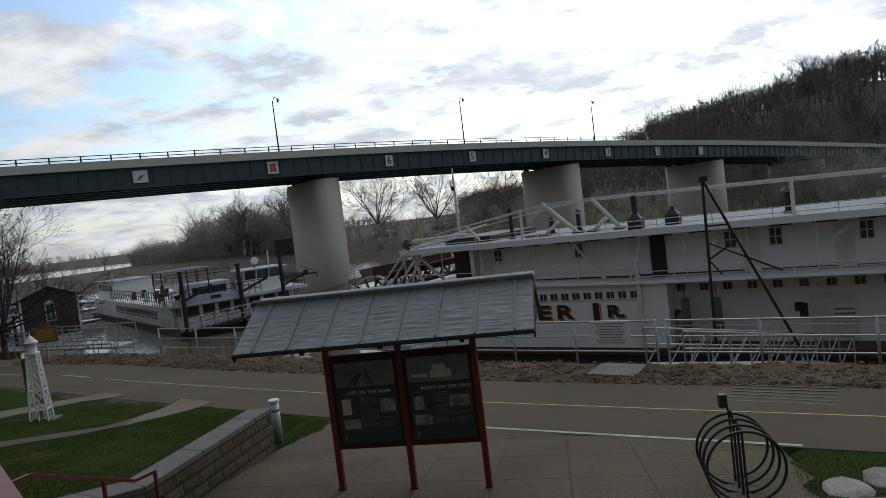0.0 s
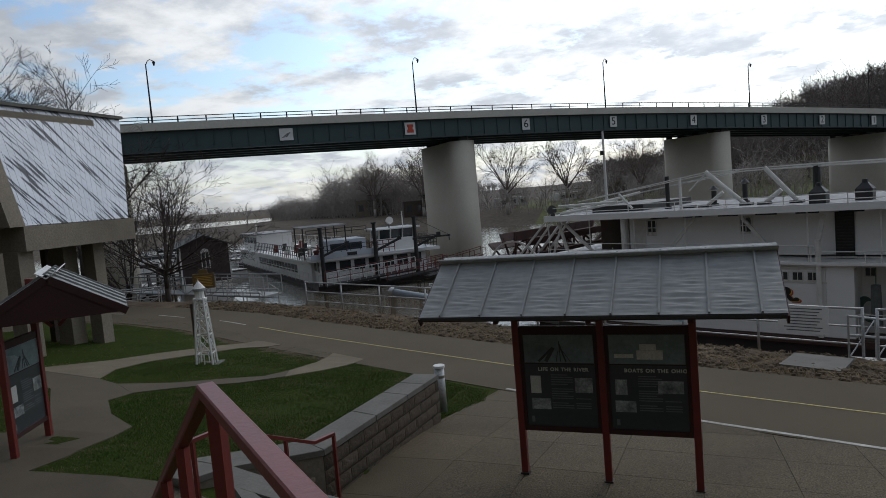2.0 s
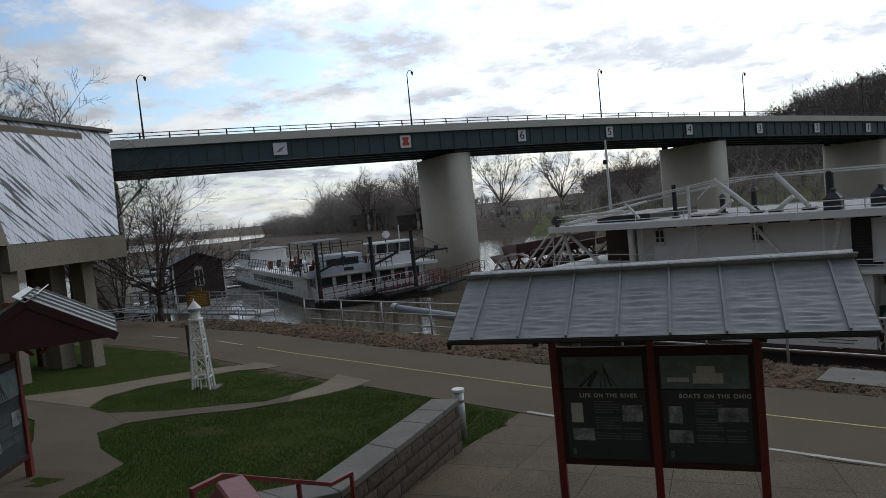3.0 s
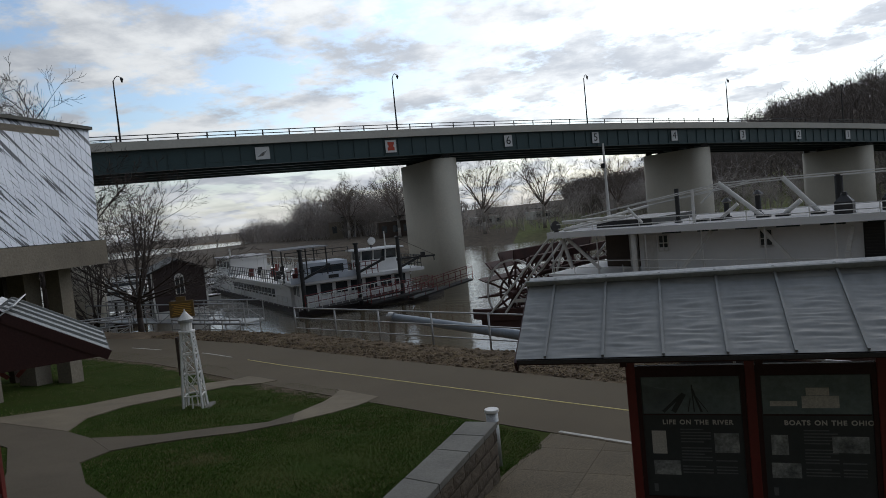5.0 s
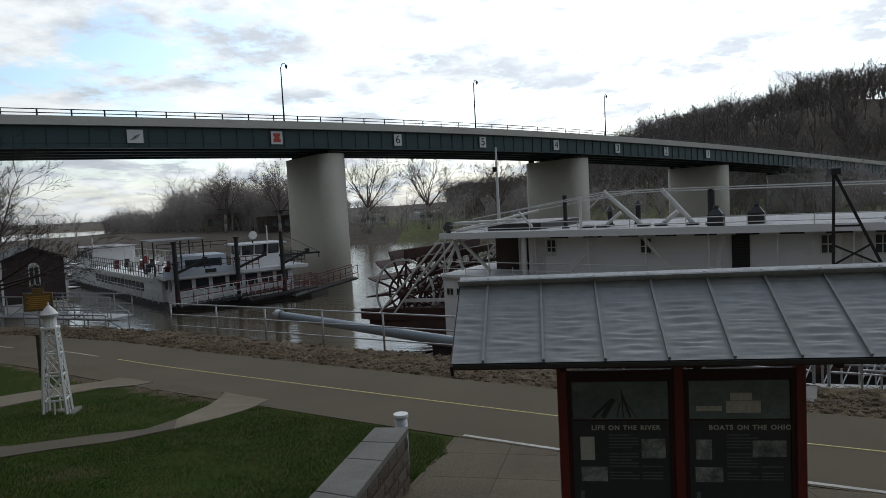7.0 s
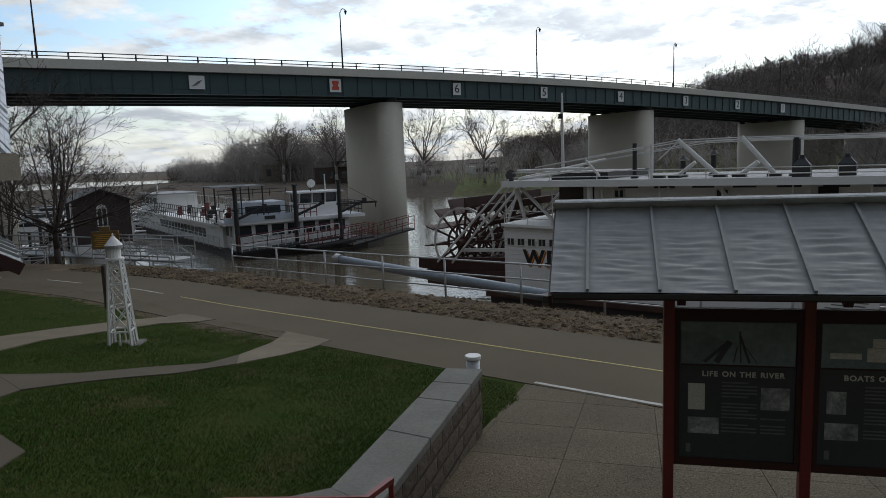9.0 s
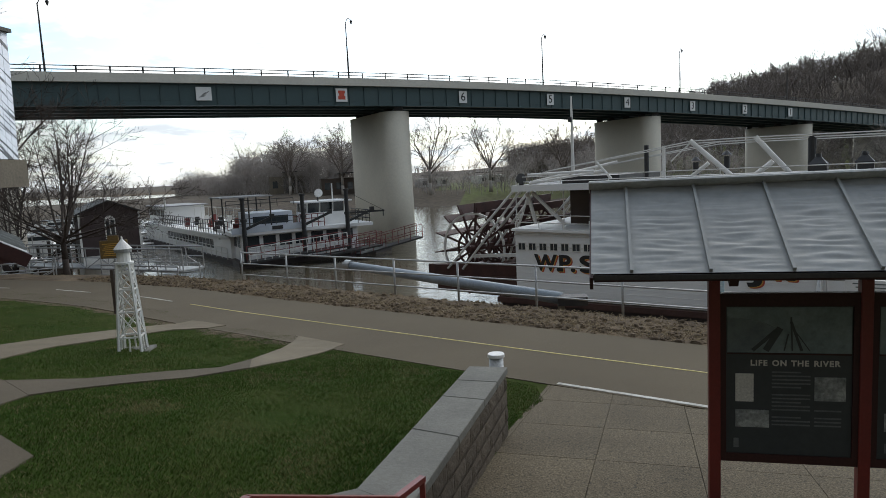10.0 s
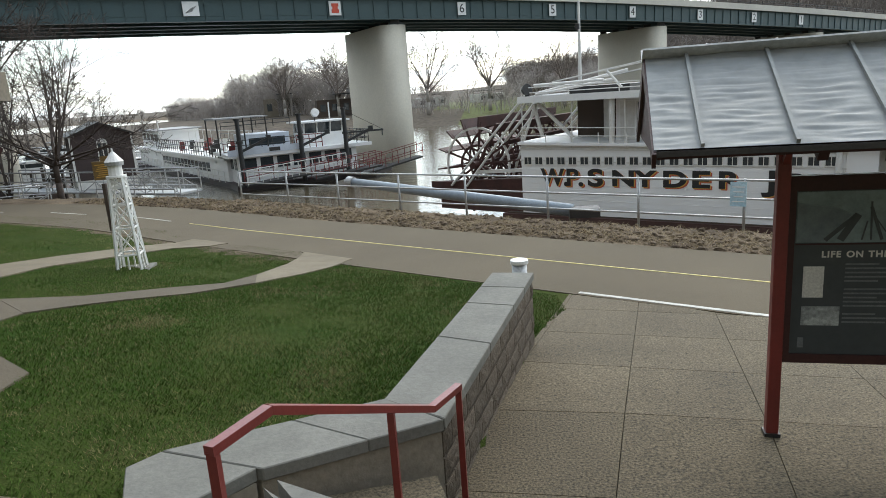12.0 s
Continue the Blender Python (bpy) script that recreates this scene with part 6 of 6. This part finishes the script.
# ---- floating boathouse, landing barge, excursion boat, walkways ----
def boathouse():
    t = thing("boathouse", pose(-29.06, 42.94, 0, 0, 0, 38), "dark brown floating boathouse with arched white window", "boathouse")
    hw = 1.66
    part("float", one(box, -hw - 0.3, hw + 0.3, -0.3, 8, -4.4, -3.0), M_CONCD, t)
    part("lower_wall", one(box, -hw + 0.02, hw - 0.02, 0.02, 7.6, -3.0, -0.9), M_WHITE2, t, "pale lower wall")
    bm = B()
    f = [(-hw, -0.9), (hw, -0.9), (hw, 1.68), (0, 2.36), (-hw, 1.68)]
    lo, hi = [bm.verts.new((x, 0, z)) for x, z in f], [bm.verts.new((x, 7.6, z)) for x, z in f]
    bm.faces.new(lo)
    bm.faces.new(hi[::-1])
    for i in range(5):
        j = (i + 1) % 5
        bm.faces.new((lo[i], hi[i], hi[j], lo[j]))
    part("wall", bm, M_HOUSE, t, "dark brown board siding")
    for sx in (-1, 1):
        part("roof", one(bar, (sx * 0.9, -0.25, 2.05), (sx * 0.9, 7.9, 2.05), 2.05, 0.08, (sx * 0.41, 0, 1)), M_STEELDK, t)
        part("corner_board", one(box, sx * hw - 0.06, sx * hw + 0.06, -0.03, 0.05, -0.9, 1.66), M_WHITE2, t)
    w = B()
    prism(w, [(-0.3, -0.05), (0.3, -0.05), (0.3, -0.001), (-0.3, -0.001)], 0.1, 1.2)
    win0 = part("window_frame", w, M_WHITE2, t, "white arched window frame")
    part("window_arch", one(tube, (0, -0.05, 1.2), (0, -0.001, 1.2), 0.3, seg=16), M_WHITE2, win0)
    for sx in (-1, 1):
        part("pane", one(box, sx * 0.13 - 0.1, sx * 0.13 + 0.1, -0.06, -0.051, 0.18, 1.22), M_GLASSD, win0)
    part("door", one(box, 0.7, 1.5, -0.03, 0.02, -2.9, -0.95), M_WHITE2, t)


boathouse()


def truss_walk(a, b, label):
    a, b = Vector(a), Vector(b)
    t = thing("truss_walkway", pose(0, 0, 0), label, "walkway", "truss walkways")
    d = (b - a).normalized()
    side = Vector((d.y, -d.x, 0)).normalized() * 0.75
    ln = (b - a).length
    k = max(2, int(ln / 1.25))
    part("deck", one(bar, a, b, 1.5, 0.1), M_GALV, t)
    for sg in (-1, 1):
        for h, r in ((1.2, 0.045), (0.65, 0.03), (0.0, 0.045)):
            part("chord", one(tube, a + side * sg + Vector((0, 0, h)), b + side * sg + Vector((0, 0, h)), r, seg=6), M_GALV, t)
        for i in range(k + 1):
            p = a.lerp(b, i / k) + side * sg
            part("upright", one(tube, p, p + Vector((0, 0, 1.2)), 0.035, seg=5), M_GALV, t)
            if i < k:
                q = a.lerp(b, (i + 1) / k) + side * sg
                hi = Vector((0, 0, 0.65))
                part("diagonal", one(tube, p + (hi if i % 2 else Vector()), q + (Vector() if i % 2 else hi), 0.025, seg=5), M_GALV, t)


truss_walk((-41, 30.5, -1.4), (-29.3, 38.0, -1.75), "silver aluminium truss walkway from the bank")
truss_walk((-36.6, 44.1, -1.45), (-21.9, 39.2, -1.5), "silver aluminium truss walkway in front of the boathouse")
truss_walk((-27.2, 40.0, -2.3), (-21.6, 38.1, -2.3), "short silver truss walkway beside the boathouse")


def rails(parent, pts, heights, step, mm, r=0.025):
    """Rail runs with posts through pts."""
    for p, q in zip(pts, pts[1:]):
        p, q = Vector(p), Vector(q)
        for h in heights:
            part("rail", one(tube, p + Vector((0, 0, h)), q + Vector((0, 0, h)), r, seg=5), mm, parent)
        k = max(1, int((q - p).length / step))
        for i in range(k + 1):
            c = p.lerp(q, i / k)
            part("rail_post", one(tube, c, c + Vector((0, 0, heights[-1])), r, seg=5), mm, parent)


def landing_barge():
    """White windowed landing boat; local x from its near corner to its far end."""
    a = math.degrees(math.atan2(27, -24))
    t = thing("landing_boat", pose(-27.2, 57.5, 0, 0, 0, a), "white landing boat with a row of dark windows", "boat")
    part("hull", one(box, 2.0, 40, -7.5, 0.3, -4.8, -3.5), M_HULL, t)
    body = part("cabin", one(box, 3.0, 39, -7.2, 0, -3.5, -1.62), M_WHITE, t)
    for i in range(14):
        w0 = part("window", one(box, 8.3 + 1.32 * i, 9.35 + 1.32 * i, -0.01, 0.03, -2.85, -2.05), M_GLASSD, body)
        part("window_frame", one(box, 8.22 + 1.32 * i, 9.43 + 1.32 * i, -0.005, 0.045, -2.05, -1.99), M_WHITE2, w0)
    for k in range(3):
        part("lamp", one(tube, (6.0 + 9 * k, 0.0, -1.85), (6.0 + 9 * k, 0.12, -1.9), 0.07, seg=8), M_SIGNW, t)
    part("roof_deck", one(box, 2.7, 40, -7.5, 0.3, -1.62, -1.44), M_WHITE, t)
    rails(t, [(2.8, 0.2, -1.44), (28, 0.2, -1.44)], (0.4, 0.8, 1.25), 0.85, M_STEELDK, 0.034)
    rails(t, [(2.8, -7.2, -1.44), (28, -7.2, -1.44)], (0.5, 1.2), 1.6, M_STEELDK, 0.03)
    rails(t, [(2.8, 0.2, -1.44), (2.8, -7.2, -1.44)], (0.5, 1.2), 1.2, M_RED, 0.035)
    rails(t, [(3.0, 0.36, -3.5), (38, 0.36, -3.5)], (0.5, 1.0), 1.6, M_WHITE2, 0.03)
    part("mid_awning_rail", one(bar, (3.5, -3.4, 0.55), (28, -3.4, 0.55), 0.05, 0.06), M_WHITE2, t)
    for q in range(9):
        part("awning_post", one(tube, (3.5 + 3 * q, -3.4, -1.44), (3.5 + 3 * q, -3.4, 0.55), 0.03, seg=6), M_WHITE2, t)
    up = part("upper_house", one(box, 29, 38, -5, -0.4, -1.44, 0.6), M_WHITE, t)
    for k in range(4):
        part("window", one(box, 29.6 + 2.1 * k, 31.1 + 2.1 * k, -0.4, -0.36, -0.5, 0.25), M_GLASSD, up)
    part("roof", one(box, 28.6, 38.4, -5.4, 0.0, 0.6, 0.72), M_ROOFDECK, up)
    part("mast", one(tube, (29.2, -0.5, 0.7), (29.2, -0.5, 1.9), 0.1, seg=8), M_WHITE2, up)
    for k in range(16):
        x0, y0 = 4.2 + 1.4 * k, -1.2 - 1.4 * (k % 4)
        part("deck_chair", one(box, x0, x0 + 0.5, y0, y0 + 0.5, -1.44, -0.98), (M_RED, M_STEELDK, M_WHITE2)[k % 3], t)
        part("chair_back", one(box, x0, x0 + 0.06, y0, y0 + 0.5, -0.98, -0.5), (M_RED, M_STEELDK, M_WHITE2)[k % 3], t)


landing_barge()


def excursion_boat():
    a = math.degrees(math.atan2(5.3, 7.6))
    t = thing("excursion_boat", pose(-26.6, 56.6, 0, 0, 0, a), "white and red excursion boat with black landing-stage posts", "boat")
    part("hull", one(prism, [(-0.5, 0), (11.5, 0), (14.0, 2.2), (14.0, 4.6), (11.5, 7), (-0.5, 7)], -4.9, -3.45), M_HULL, t)
    body = part("cabin", one(box, 0.0, 10.2, 0.9, 6.2, -3.45, -1.25), M_WHITE, t)
    for i in range(7):
        w0 = part("window", one(box, 0.4 + 1.38 * i, 1.45 + 1.38 * i, 0.86, 0.9, -2.35, -1.42), M_GLASSD, body)
        part("window_frame", one(box, 0.34 + 1.38 * i, 1.51 + 1.38 * i, 0.84, 0.88, -2.42, -2.35), M_WHITE2, w0)
    for i in range(3):
        part("window", one(box, -0.04, 0.0, 1.6 + 1.5 * i, 2.6 + 1.5 * i, -2.35, -1.42), M_GLASSD, body)
    part("upper_deck", one(box, -0.9, 11.4, 0.1, 6.9, -1.25, -0.98), M_WHITE, t)
    part("deck_fascia", one(bar, (-0.9, 0.04, -0.85), (5.3, 0.04, -0.72), 0.05, 0.5), M_PALEBLUE, t, "pale blue-white deck fascia")
    part("name_plate", one(box, 2.4, 3.3, -0.02, 0.012, -0.92, -0.62), M_STEELDK, t)
    rails(t, [(-0.8, 0.2, -0.98), (4.6, 0.2, -0.98)], (0.35, 0.7, 1.1), 0.8, M_STEELDK, 0.03)
    rails(t, [(-0.4, 0.05, -3.45), (11.4, 0.05, -3.45)], (0.5, 1.0), 0.9, M_WHITE2, 0.03)
    rails(t, [(-1.0, 1.0, 1.0), (4.6, 1.0, 1.0)], (0.3, 0.6), 1.2, M_STEELDK, 0.03)
    rails(t, [(4.8, 0.3, -0.98), (7.0, 0.3, -0.98)], (0.4, 0.75, 1.1), 0.5, M_RED, 0.04)
    rails(t, [(9.0, 0.3, -0.98), (11.2, 0.3, -0.98), (11.2, 6.5, -0.98)], (0.4, 0.75, 1.1), 0.8, M_STEELDK, 0.035)
    saloon = part("saloon", one(box, 0.8, 4.6, 1.6, 5.6, -0.98, 0.45), M_PALEBLUE, t, "pale blue-white saloon")
    part("window", one(box, 1.2, 4.2, 1.57, 1.6, -0.5, 0.15), M_GLASSD, saloon)
    part("awning", one(box, -1.5, 2.8, 0.8, 6.4, 1.84, 1.93), M_ROOFDECK, t)
    for q, y in ((-1.3, 1.0), (2.6, 1.0), (-1.3, 6.2), (2.6, 6.2), (0.8, 1.0)):
        part("awning_post", one(tube, (q, y, -0.98), (q, y, 1.84), 0.06, seg=6), M_STEELDK, t)
    ph = part("pilot_house", one(box, 5.9, 9.5, 1.8, 5.0, -0.98, 0.12), M_WHITE, t, "white pilot house with wide windows")
    for q in (5.95, 7.1, 8.3, 9.4):
        part("corner_post", one(bar, (q, 1.85, 0.12), (q + 0.1, 1.9, 1.0), 0.1, 0.1), M_WHITE2, ph)
        part("corner_post", one(bar, (q, 4.9, 0.12), (q + 0.1, 4.9, 1.0), 0.1, 0.1), M_WHITE2, ph)
    part("window_band", one(box, 6.05, 9.4, 1.95, 4.8, 0.121, 0.99), M_GLASSD, ph, "dark wheelhouse glass")
    part("roof", one(box, 5.5, 10.0, 1.3, 5.4, 1.0, 1.12), M_WHITE, ph)
    part("floodlight", one(tube, (7.3, 2.6, 1.75), (7.3, 2.3, 1.85), 0.34, 0.36, seg=14), M_WHITE2, ph)
    part("floodlight_post", one(tube, (7.3, 2.7, 1.12), (7.3, 2.7, 1.7), 0.06, seg=6), M_STEELDK, ph)
    part("mast", one(tube, (8.9, 3.4, 1.12), (8.9, 3.4, 2.6), 0.06, seg=6), M_WHITE2, ph)
    for q, top in ((0.05, 1.7), (5.0, 1.75), (8.9, 1.95)):
        p = part("stage_post", one(tube, (q, -0.3, -3.6), (q, -0.3, top), 0.2, 0.17, seg=12), M_BLACK, t, "black steel stage post")
        part("post_cap", one(tube, (q, -0.3, top), (q, -0.3, top + 0.14), 0.25, seg=12), M_BLACK, p)
        part("post_collar", one(tube, (q, -0.3, -0.1), (q, -0.3, 0.1), 0.26, seg=12), M_BLACK, p)
        part("stage_boom", one(bar, (q, -0.3, -0.75), (q + 2.3, -0.3, 0.15), 0.16, 0.2), M_BLACK, p)
        part("boom_tip", one(box, q + 2.15, q + 2.5, -0.45, -0.15, 0.05, 0.4), M_BLACK, p)
    part("crane_arm", one(bar, (8.9, -0.3, 0.0), (12.4, -0.3, -0.02), 0.13, 0.16), M_BLACK, t)
    part("crane_hook", one(tube, (12.3, -0.3, -0.02), (12.3, -0.3, -0.5), 0.05, seg=6), M_BLACK, t)
    part("crane_wire", one(tube, (8.9, -0.3, 1.9), (12.3, -0.3, 0.05), 0.02, seg=5), M_STEELDK, t)
    for k, (s0, s1, z0, z1, y) in enumerate(((0.0, 8.2, -3.3, -2.75, -1.3), (5.2, 11.0, -3.35, -2.85, -2.2), (9.3, 15.3, -3.62, -2.6, -1.3))):
        st = part("stage_deck", one(bar, (s0, y, z0), (s1, y, z1), 1.3, 0.14), M_STEELDK, t, "sloping landing stage")
        rails(st, [(s0, y - 0.6, z0), (s1, y - 0.6, z1)], (0.55, 1.2), 0.55 if k == 0 else 1.1, M_WHITE2 if k == 0 else M_RED, 0.035)
        rails(st, [(s0, y + 0.6, z0), (s1, y + 0.6, z1)], (0.55, 1.2), 1.1, M_RED, 0.035)


M_PALEBLUE = mat("pale_blue_paint", (0.58, 0.61, 0.66), (0.46, 0.49, 0.54), 0.5, s1=0.8, s2=20, fine=0.08, bump=0.05)
excursion_boat()


# ---- marina upriver ----
def cruiser(x, y, turn, ln, label, trim):
    """A moored motor cruiser with a cabin, windscreen and rail; local x towards the bow."""
    t = thing("motor_cruiser", pose(x, y, WATER_Z, 0, 0, turn), label, "boat", "moored cruisers")
    w = ln * 0.16
    part("hull", one(prism, [(0, -w), (ln * 0.66, -w), (ln * 0.9, -w * 0.45), (ln, 0), (ln * 0.9, w * 0.45), (ln * 0.66, w), (0, w)], -0.4, 1.0), M_WHITE, t)
    part("rub_strip", one(prism, [(-0.03, -w - 0.03), (ln * 0.67, -w - 0.03), (ln * 0.91, -w * 0.46), (ln + 0.04, 0), (ln * 0.91, w * 0.46), (ln * 0.67, w + 0.03), (-0.03, w + 0.03)], 0.78, 0.9), trim, t)
    cabin0 = part("cabin", one(box, ln * 0.18, ln * 0.68, -w * 0.8, w * 0.8, 1.0, 2.2), M_WHITE, t)
    part("window_band", one(box, ln * 0.2, ln * 0.685, -w * 0.81, w * 0.81, 1.5, 1.95), M_GLASSD, cabin0)
    part("canopy", one(box, ln * 0.1, ln * 0.6, -w * 0.85, w * 0.85, 2.95, 3.05), trim, t)
    for q in (0.12, 0.58):
        for sy in (-0.8, 0.8):
            part("canopy_post", one(tube, (ln * q, w * sy, 1.0), (ln * q, w * sy, 2.95), 0.04, seg=6), M_GALV, t)
    rails(t, [(ln * 0.68, -w * 0.9, 1.0), (ln * 0.96, 0, 1.0), (ln * 0.68, w * 0.9, 1.0)], (0.35, 0.7), 0.9, M_GALV, 0.03)


for k in range(7):
    cruiser(-48.0 - 4.6 * k, 61.0 + 8.0 * k, (205, 20, 200, 25, 210, 15, 200)[k], (8.5, 9.5, 8, 10, 9, 8.5, 10)[k],
            ("white motor cruiser with dark canopy moored upriver", "white motor cruiser with brown canopy moored upriver")[k % 2], (M_STEELDK, M_BROWN)[k % 2])


def marina_dock():
    t = thing("marina_dock", pose(-44, 57, WATER_Z, 0, 0, 120), "long dark floating dock with timber piles", "dock")
    part("deck", one(box, 0, 62, -1.0, 1.0, -0.3, 0.55), M_BROWN, t)
    for k in range(11):
        for sy in (-1.15, 1.15):
            part("mooring_post", one(tube, (1 + 6 * k, sy, -2.5), (1 + 6 * k, sy, 2.4), 0.14, seg=8), M_BARK, t)


marina_dock()


# ---- far houses ----
def far_house(x, y, w, dpt, h, col, label, rot=0):
    z = ground_z(x, y)
    t = thing("house", pose(x, y, z - 0.3, 0, 0, rot), label, "house", "far bank houses")
    wl0 = part("wall", one(box, -w / 2, w / 2, 0, dpt, -1.5, h), col, t)
    bm = B()
    for sy in (0, 1):
        bar(bm, (0, dpt * (0.25 + 0.5 * sy), h + 0.28 * dpt * 0.5), (0.001, dpt * (0.25 + 0.5 * sy), h + 0.28 * dpt * 0.5 + 0.2), w + 0.6, dpt * 0.55)
    part("roof", bm, M_STEELDK, t)
    k = max(2, int(w / 2.5))
    for i in range(k):
        part("window", one(box, -w / 2 + (i + 0.3) * w / k, -w / 2 + (i + 0.75) * w / k, -0.04, 0.0, h * 0.35, h * 0.75), M_GLASSD, wl0)


for hx, hy, w, d, h, c, lb, r in ((-47, 168, 14, 8, 4.2, M_BROWN, "low brown house on the far bank", 20), (-27, 178, 8, 5, 2.5, M_WHITE2, "white house on the far bank", 25),
                                  (-12, 182, 8, 5, 2.3, M_WHITE2, "long white low house on the far bank", 30), (-70, 190, 12, 8, 5, M_CONCD, "tan house on the far bank", 20), (18, 178, 9, 7, 3.6, M_WHITE2, "small white house on the far bank", 30)):
    far_house(hx, hy, w, d, h, c, lb, r)

# ---- bank litter ----
rng = random.Random(8)
so = Soup()
for i in range(26000):
    s, d = rng.uniform(-26, 24), 1.9 + abs(rng.gauss(0, 1.6))
    if d > 6.5:
        continue
    p = TRAILO + U * s + N * d
    x, y = p.x, p.y
    d2 = trail_d(x, y)
    if d2 < 1.9:
        continue
    z = ground_z(x, y)
    a = rng.uniform(0, 6.28)
    ln = rng.uniform(0.05, 0.16)
    so.spike(Vector((x, y, z - 0.01)), Vector((x + math.cos(a) * ln, y + math.sin(a) * ln, z + rng.uniform(0.01, 0.07))), 0.009, 0.003)
tagged(new("dead_grass", so.mesh("dead_grass", M_STRAW)), "flattened straw-coloured dead grass on the bank", "dead grass", kind="stuff")

# lawn blades
so, dead = Soup(), Soup()


def in_poly(x, y, poly):
    c = False
    for i, (ax, ay) in enumerate(poly):
        bx, by = poly[i - 1]
        if (ay > y) != (by > y) and x < (bx - ax) * (y - ay) / (by - ay) + ax:
            c = not c
    return c


GRASS_A = LAWN_A + [(-6.3, 9.0), (-5.05, 9.65), (-4.45, 12.9), (-4.05, 12.9), (-3.5, 14.5), (-3.6, 15.4)]
GRASS_C = [(4.2, 8.2), (4.2, 9.3), (4.85, 11.5), (8.0, 10.0), (9.0, 7.5)]
GRASS_D = LAWN_D + [(-13.8, 22.25), (-16.6, 24.05), (-19.74, 25.7), (-22.7, 26.8), (-21.3, 24.6), (-18.6, 18.5)]
GRASS_E = [(-13.5, 13.3), (-12.6, 12.9), (-11.3, 11.6), (-10.45, 10.6), (-10.6, 10.0), (-14, 10.5), (-16, 12)]
for poly, count in ((GRASS_A, 130000), (LAWN_B, 30000), (GRASS_C, 14000), (GRASS_D, 40000), (GRASS_E, 12000)):
    xs, ys = [p[0] for p in poly], [p[1] for p in poly]
    k = 0
    while k < count:
        x, y = rng.uniform(min(xs), max(xs)), rng.uniform(min(ys), max(ys))
        k += 1
        if not in_poly(x, y, poly):
            continue
        dry = noise.noise((x * 0.9, y * 0.9, 5)) + 0.5 * noise.noise((x * 3, y * 3, 8))
        z = patio_h(x, y) if patio_side(x, y) else lawn_h(x, y)
        h = rng.uniform(0.012, 0.032) * (1 + 0.5 * noise.noise((x * 1.5, y * 1.5, 2)))
        a = rng.uniform(0, 6.28)
        (dead if rng.random() < 0.12 + max(0.0, dry - 0.1) else so).spike(Vector((x, y, z - 0.01)), Vector((x + math.cos(a) * h * 1.1, y + math.sin(a) * h * 1.1, z + h)), 0.0058, 0.001)
tagged(new("lawn_grass", so.mesh("lawn_grass", M_BLADE)), "short green lawn grass", "grass", kind="stuff")
tagged(new("dry_lawn_grass", dead.mesh("dry_lawn_grass", M_DRYBLADE)), "dry straw-coloured blades in the lawn", "grass", kind="stuff")

# clods and stones along the bank
verts, faces = [], []
for i in range(2600):
    s, d = rng.uniform(-26, 24), 1.85 + abs(rng.gauss(0, 1.5))
    p = TRAILO + U * s + N * d
    d2 = trail_d(p.x, p.y)
    if d2 < 1.85 or d2 > 6.5:
        continue
    z, r = ground_z(p.x, p.y), rng.uniform(0.03, 0.13)
    k = len(verts)
    for a in range(5):
        an = a * 1.2566 + rng.uniform(-0.3, 0.3)
        verts.append((p.x + r * math.cos(an) * rng.uniform(0.7, 1.5), p.y + r * math.sin(an), z - 0.03))
        verts.append((p.x + r * 0.6 * math.cos(an), p.y + r * 0.6 * math.sin(an), z + r * rng.uniform(0.25, 0.55)))
    verts.append((p.x, p.y, z + r * 0.55))
    for a in range(5):
        b = (a + 1) % 5
        faces.append((k + 2 * a, k + 2 * b, k + 2 * b + 1, k + 2 * a + 1))
        faces.append((k + 2 * a + 1, k + 2 * b + 1, k + 10))
me = bpy.data.meshes.new("bank_clods")
me.from_pydata(verts, [], faces)
me.materials.append(M_BANK)
tagged(new("bank_clods", me), "clods of brown earth along the trail edge", "earth", kind="stuff")

# worn hatch marks on the trail, stones in the grass
for k in range(6):
    a = Vector((4.9, 14.15, -0.43)) + N * (0.22 * k)
    part("hatch_line", one(bar, a, a + U * 1.9, 0.05, 0.012), M_CAP, road)
for k, (x, y, w) in enumerate(((4.75, 9.3, 0.32), (5.5, 9.55, 0.4), (5.1, 8.6, 0.3))):
    bm = B()
    bmesh.ops.create_icosphere(bm, subdivisions=2, radius=w)
    for v in bm.verts:
        v.co.z *= 0.22
        v.co += 0.05 * noise.noise_vector(v.co * 3 + Vector((k, 0, 0)))
    st = new("flat_stone", mesh_of("flat_stone", bm, M_STONE))
    st.location = (x, y, patio_h(x, y) + 0.01)
    tagged(st, "flat pale stone lying in the grass", "stone", "stones by the patio")
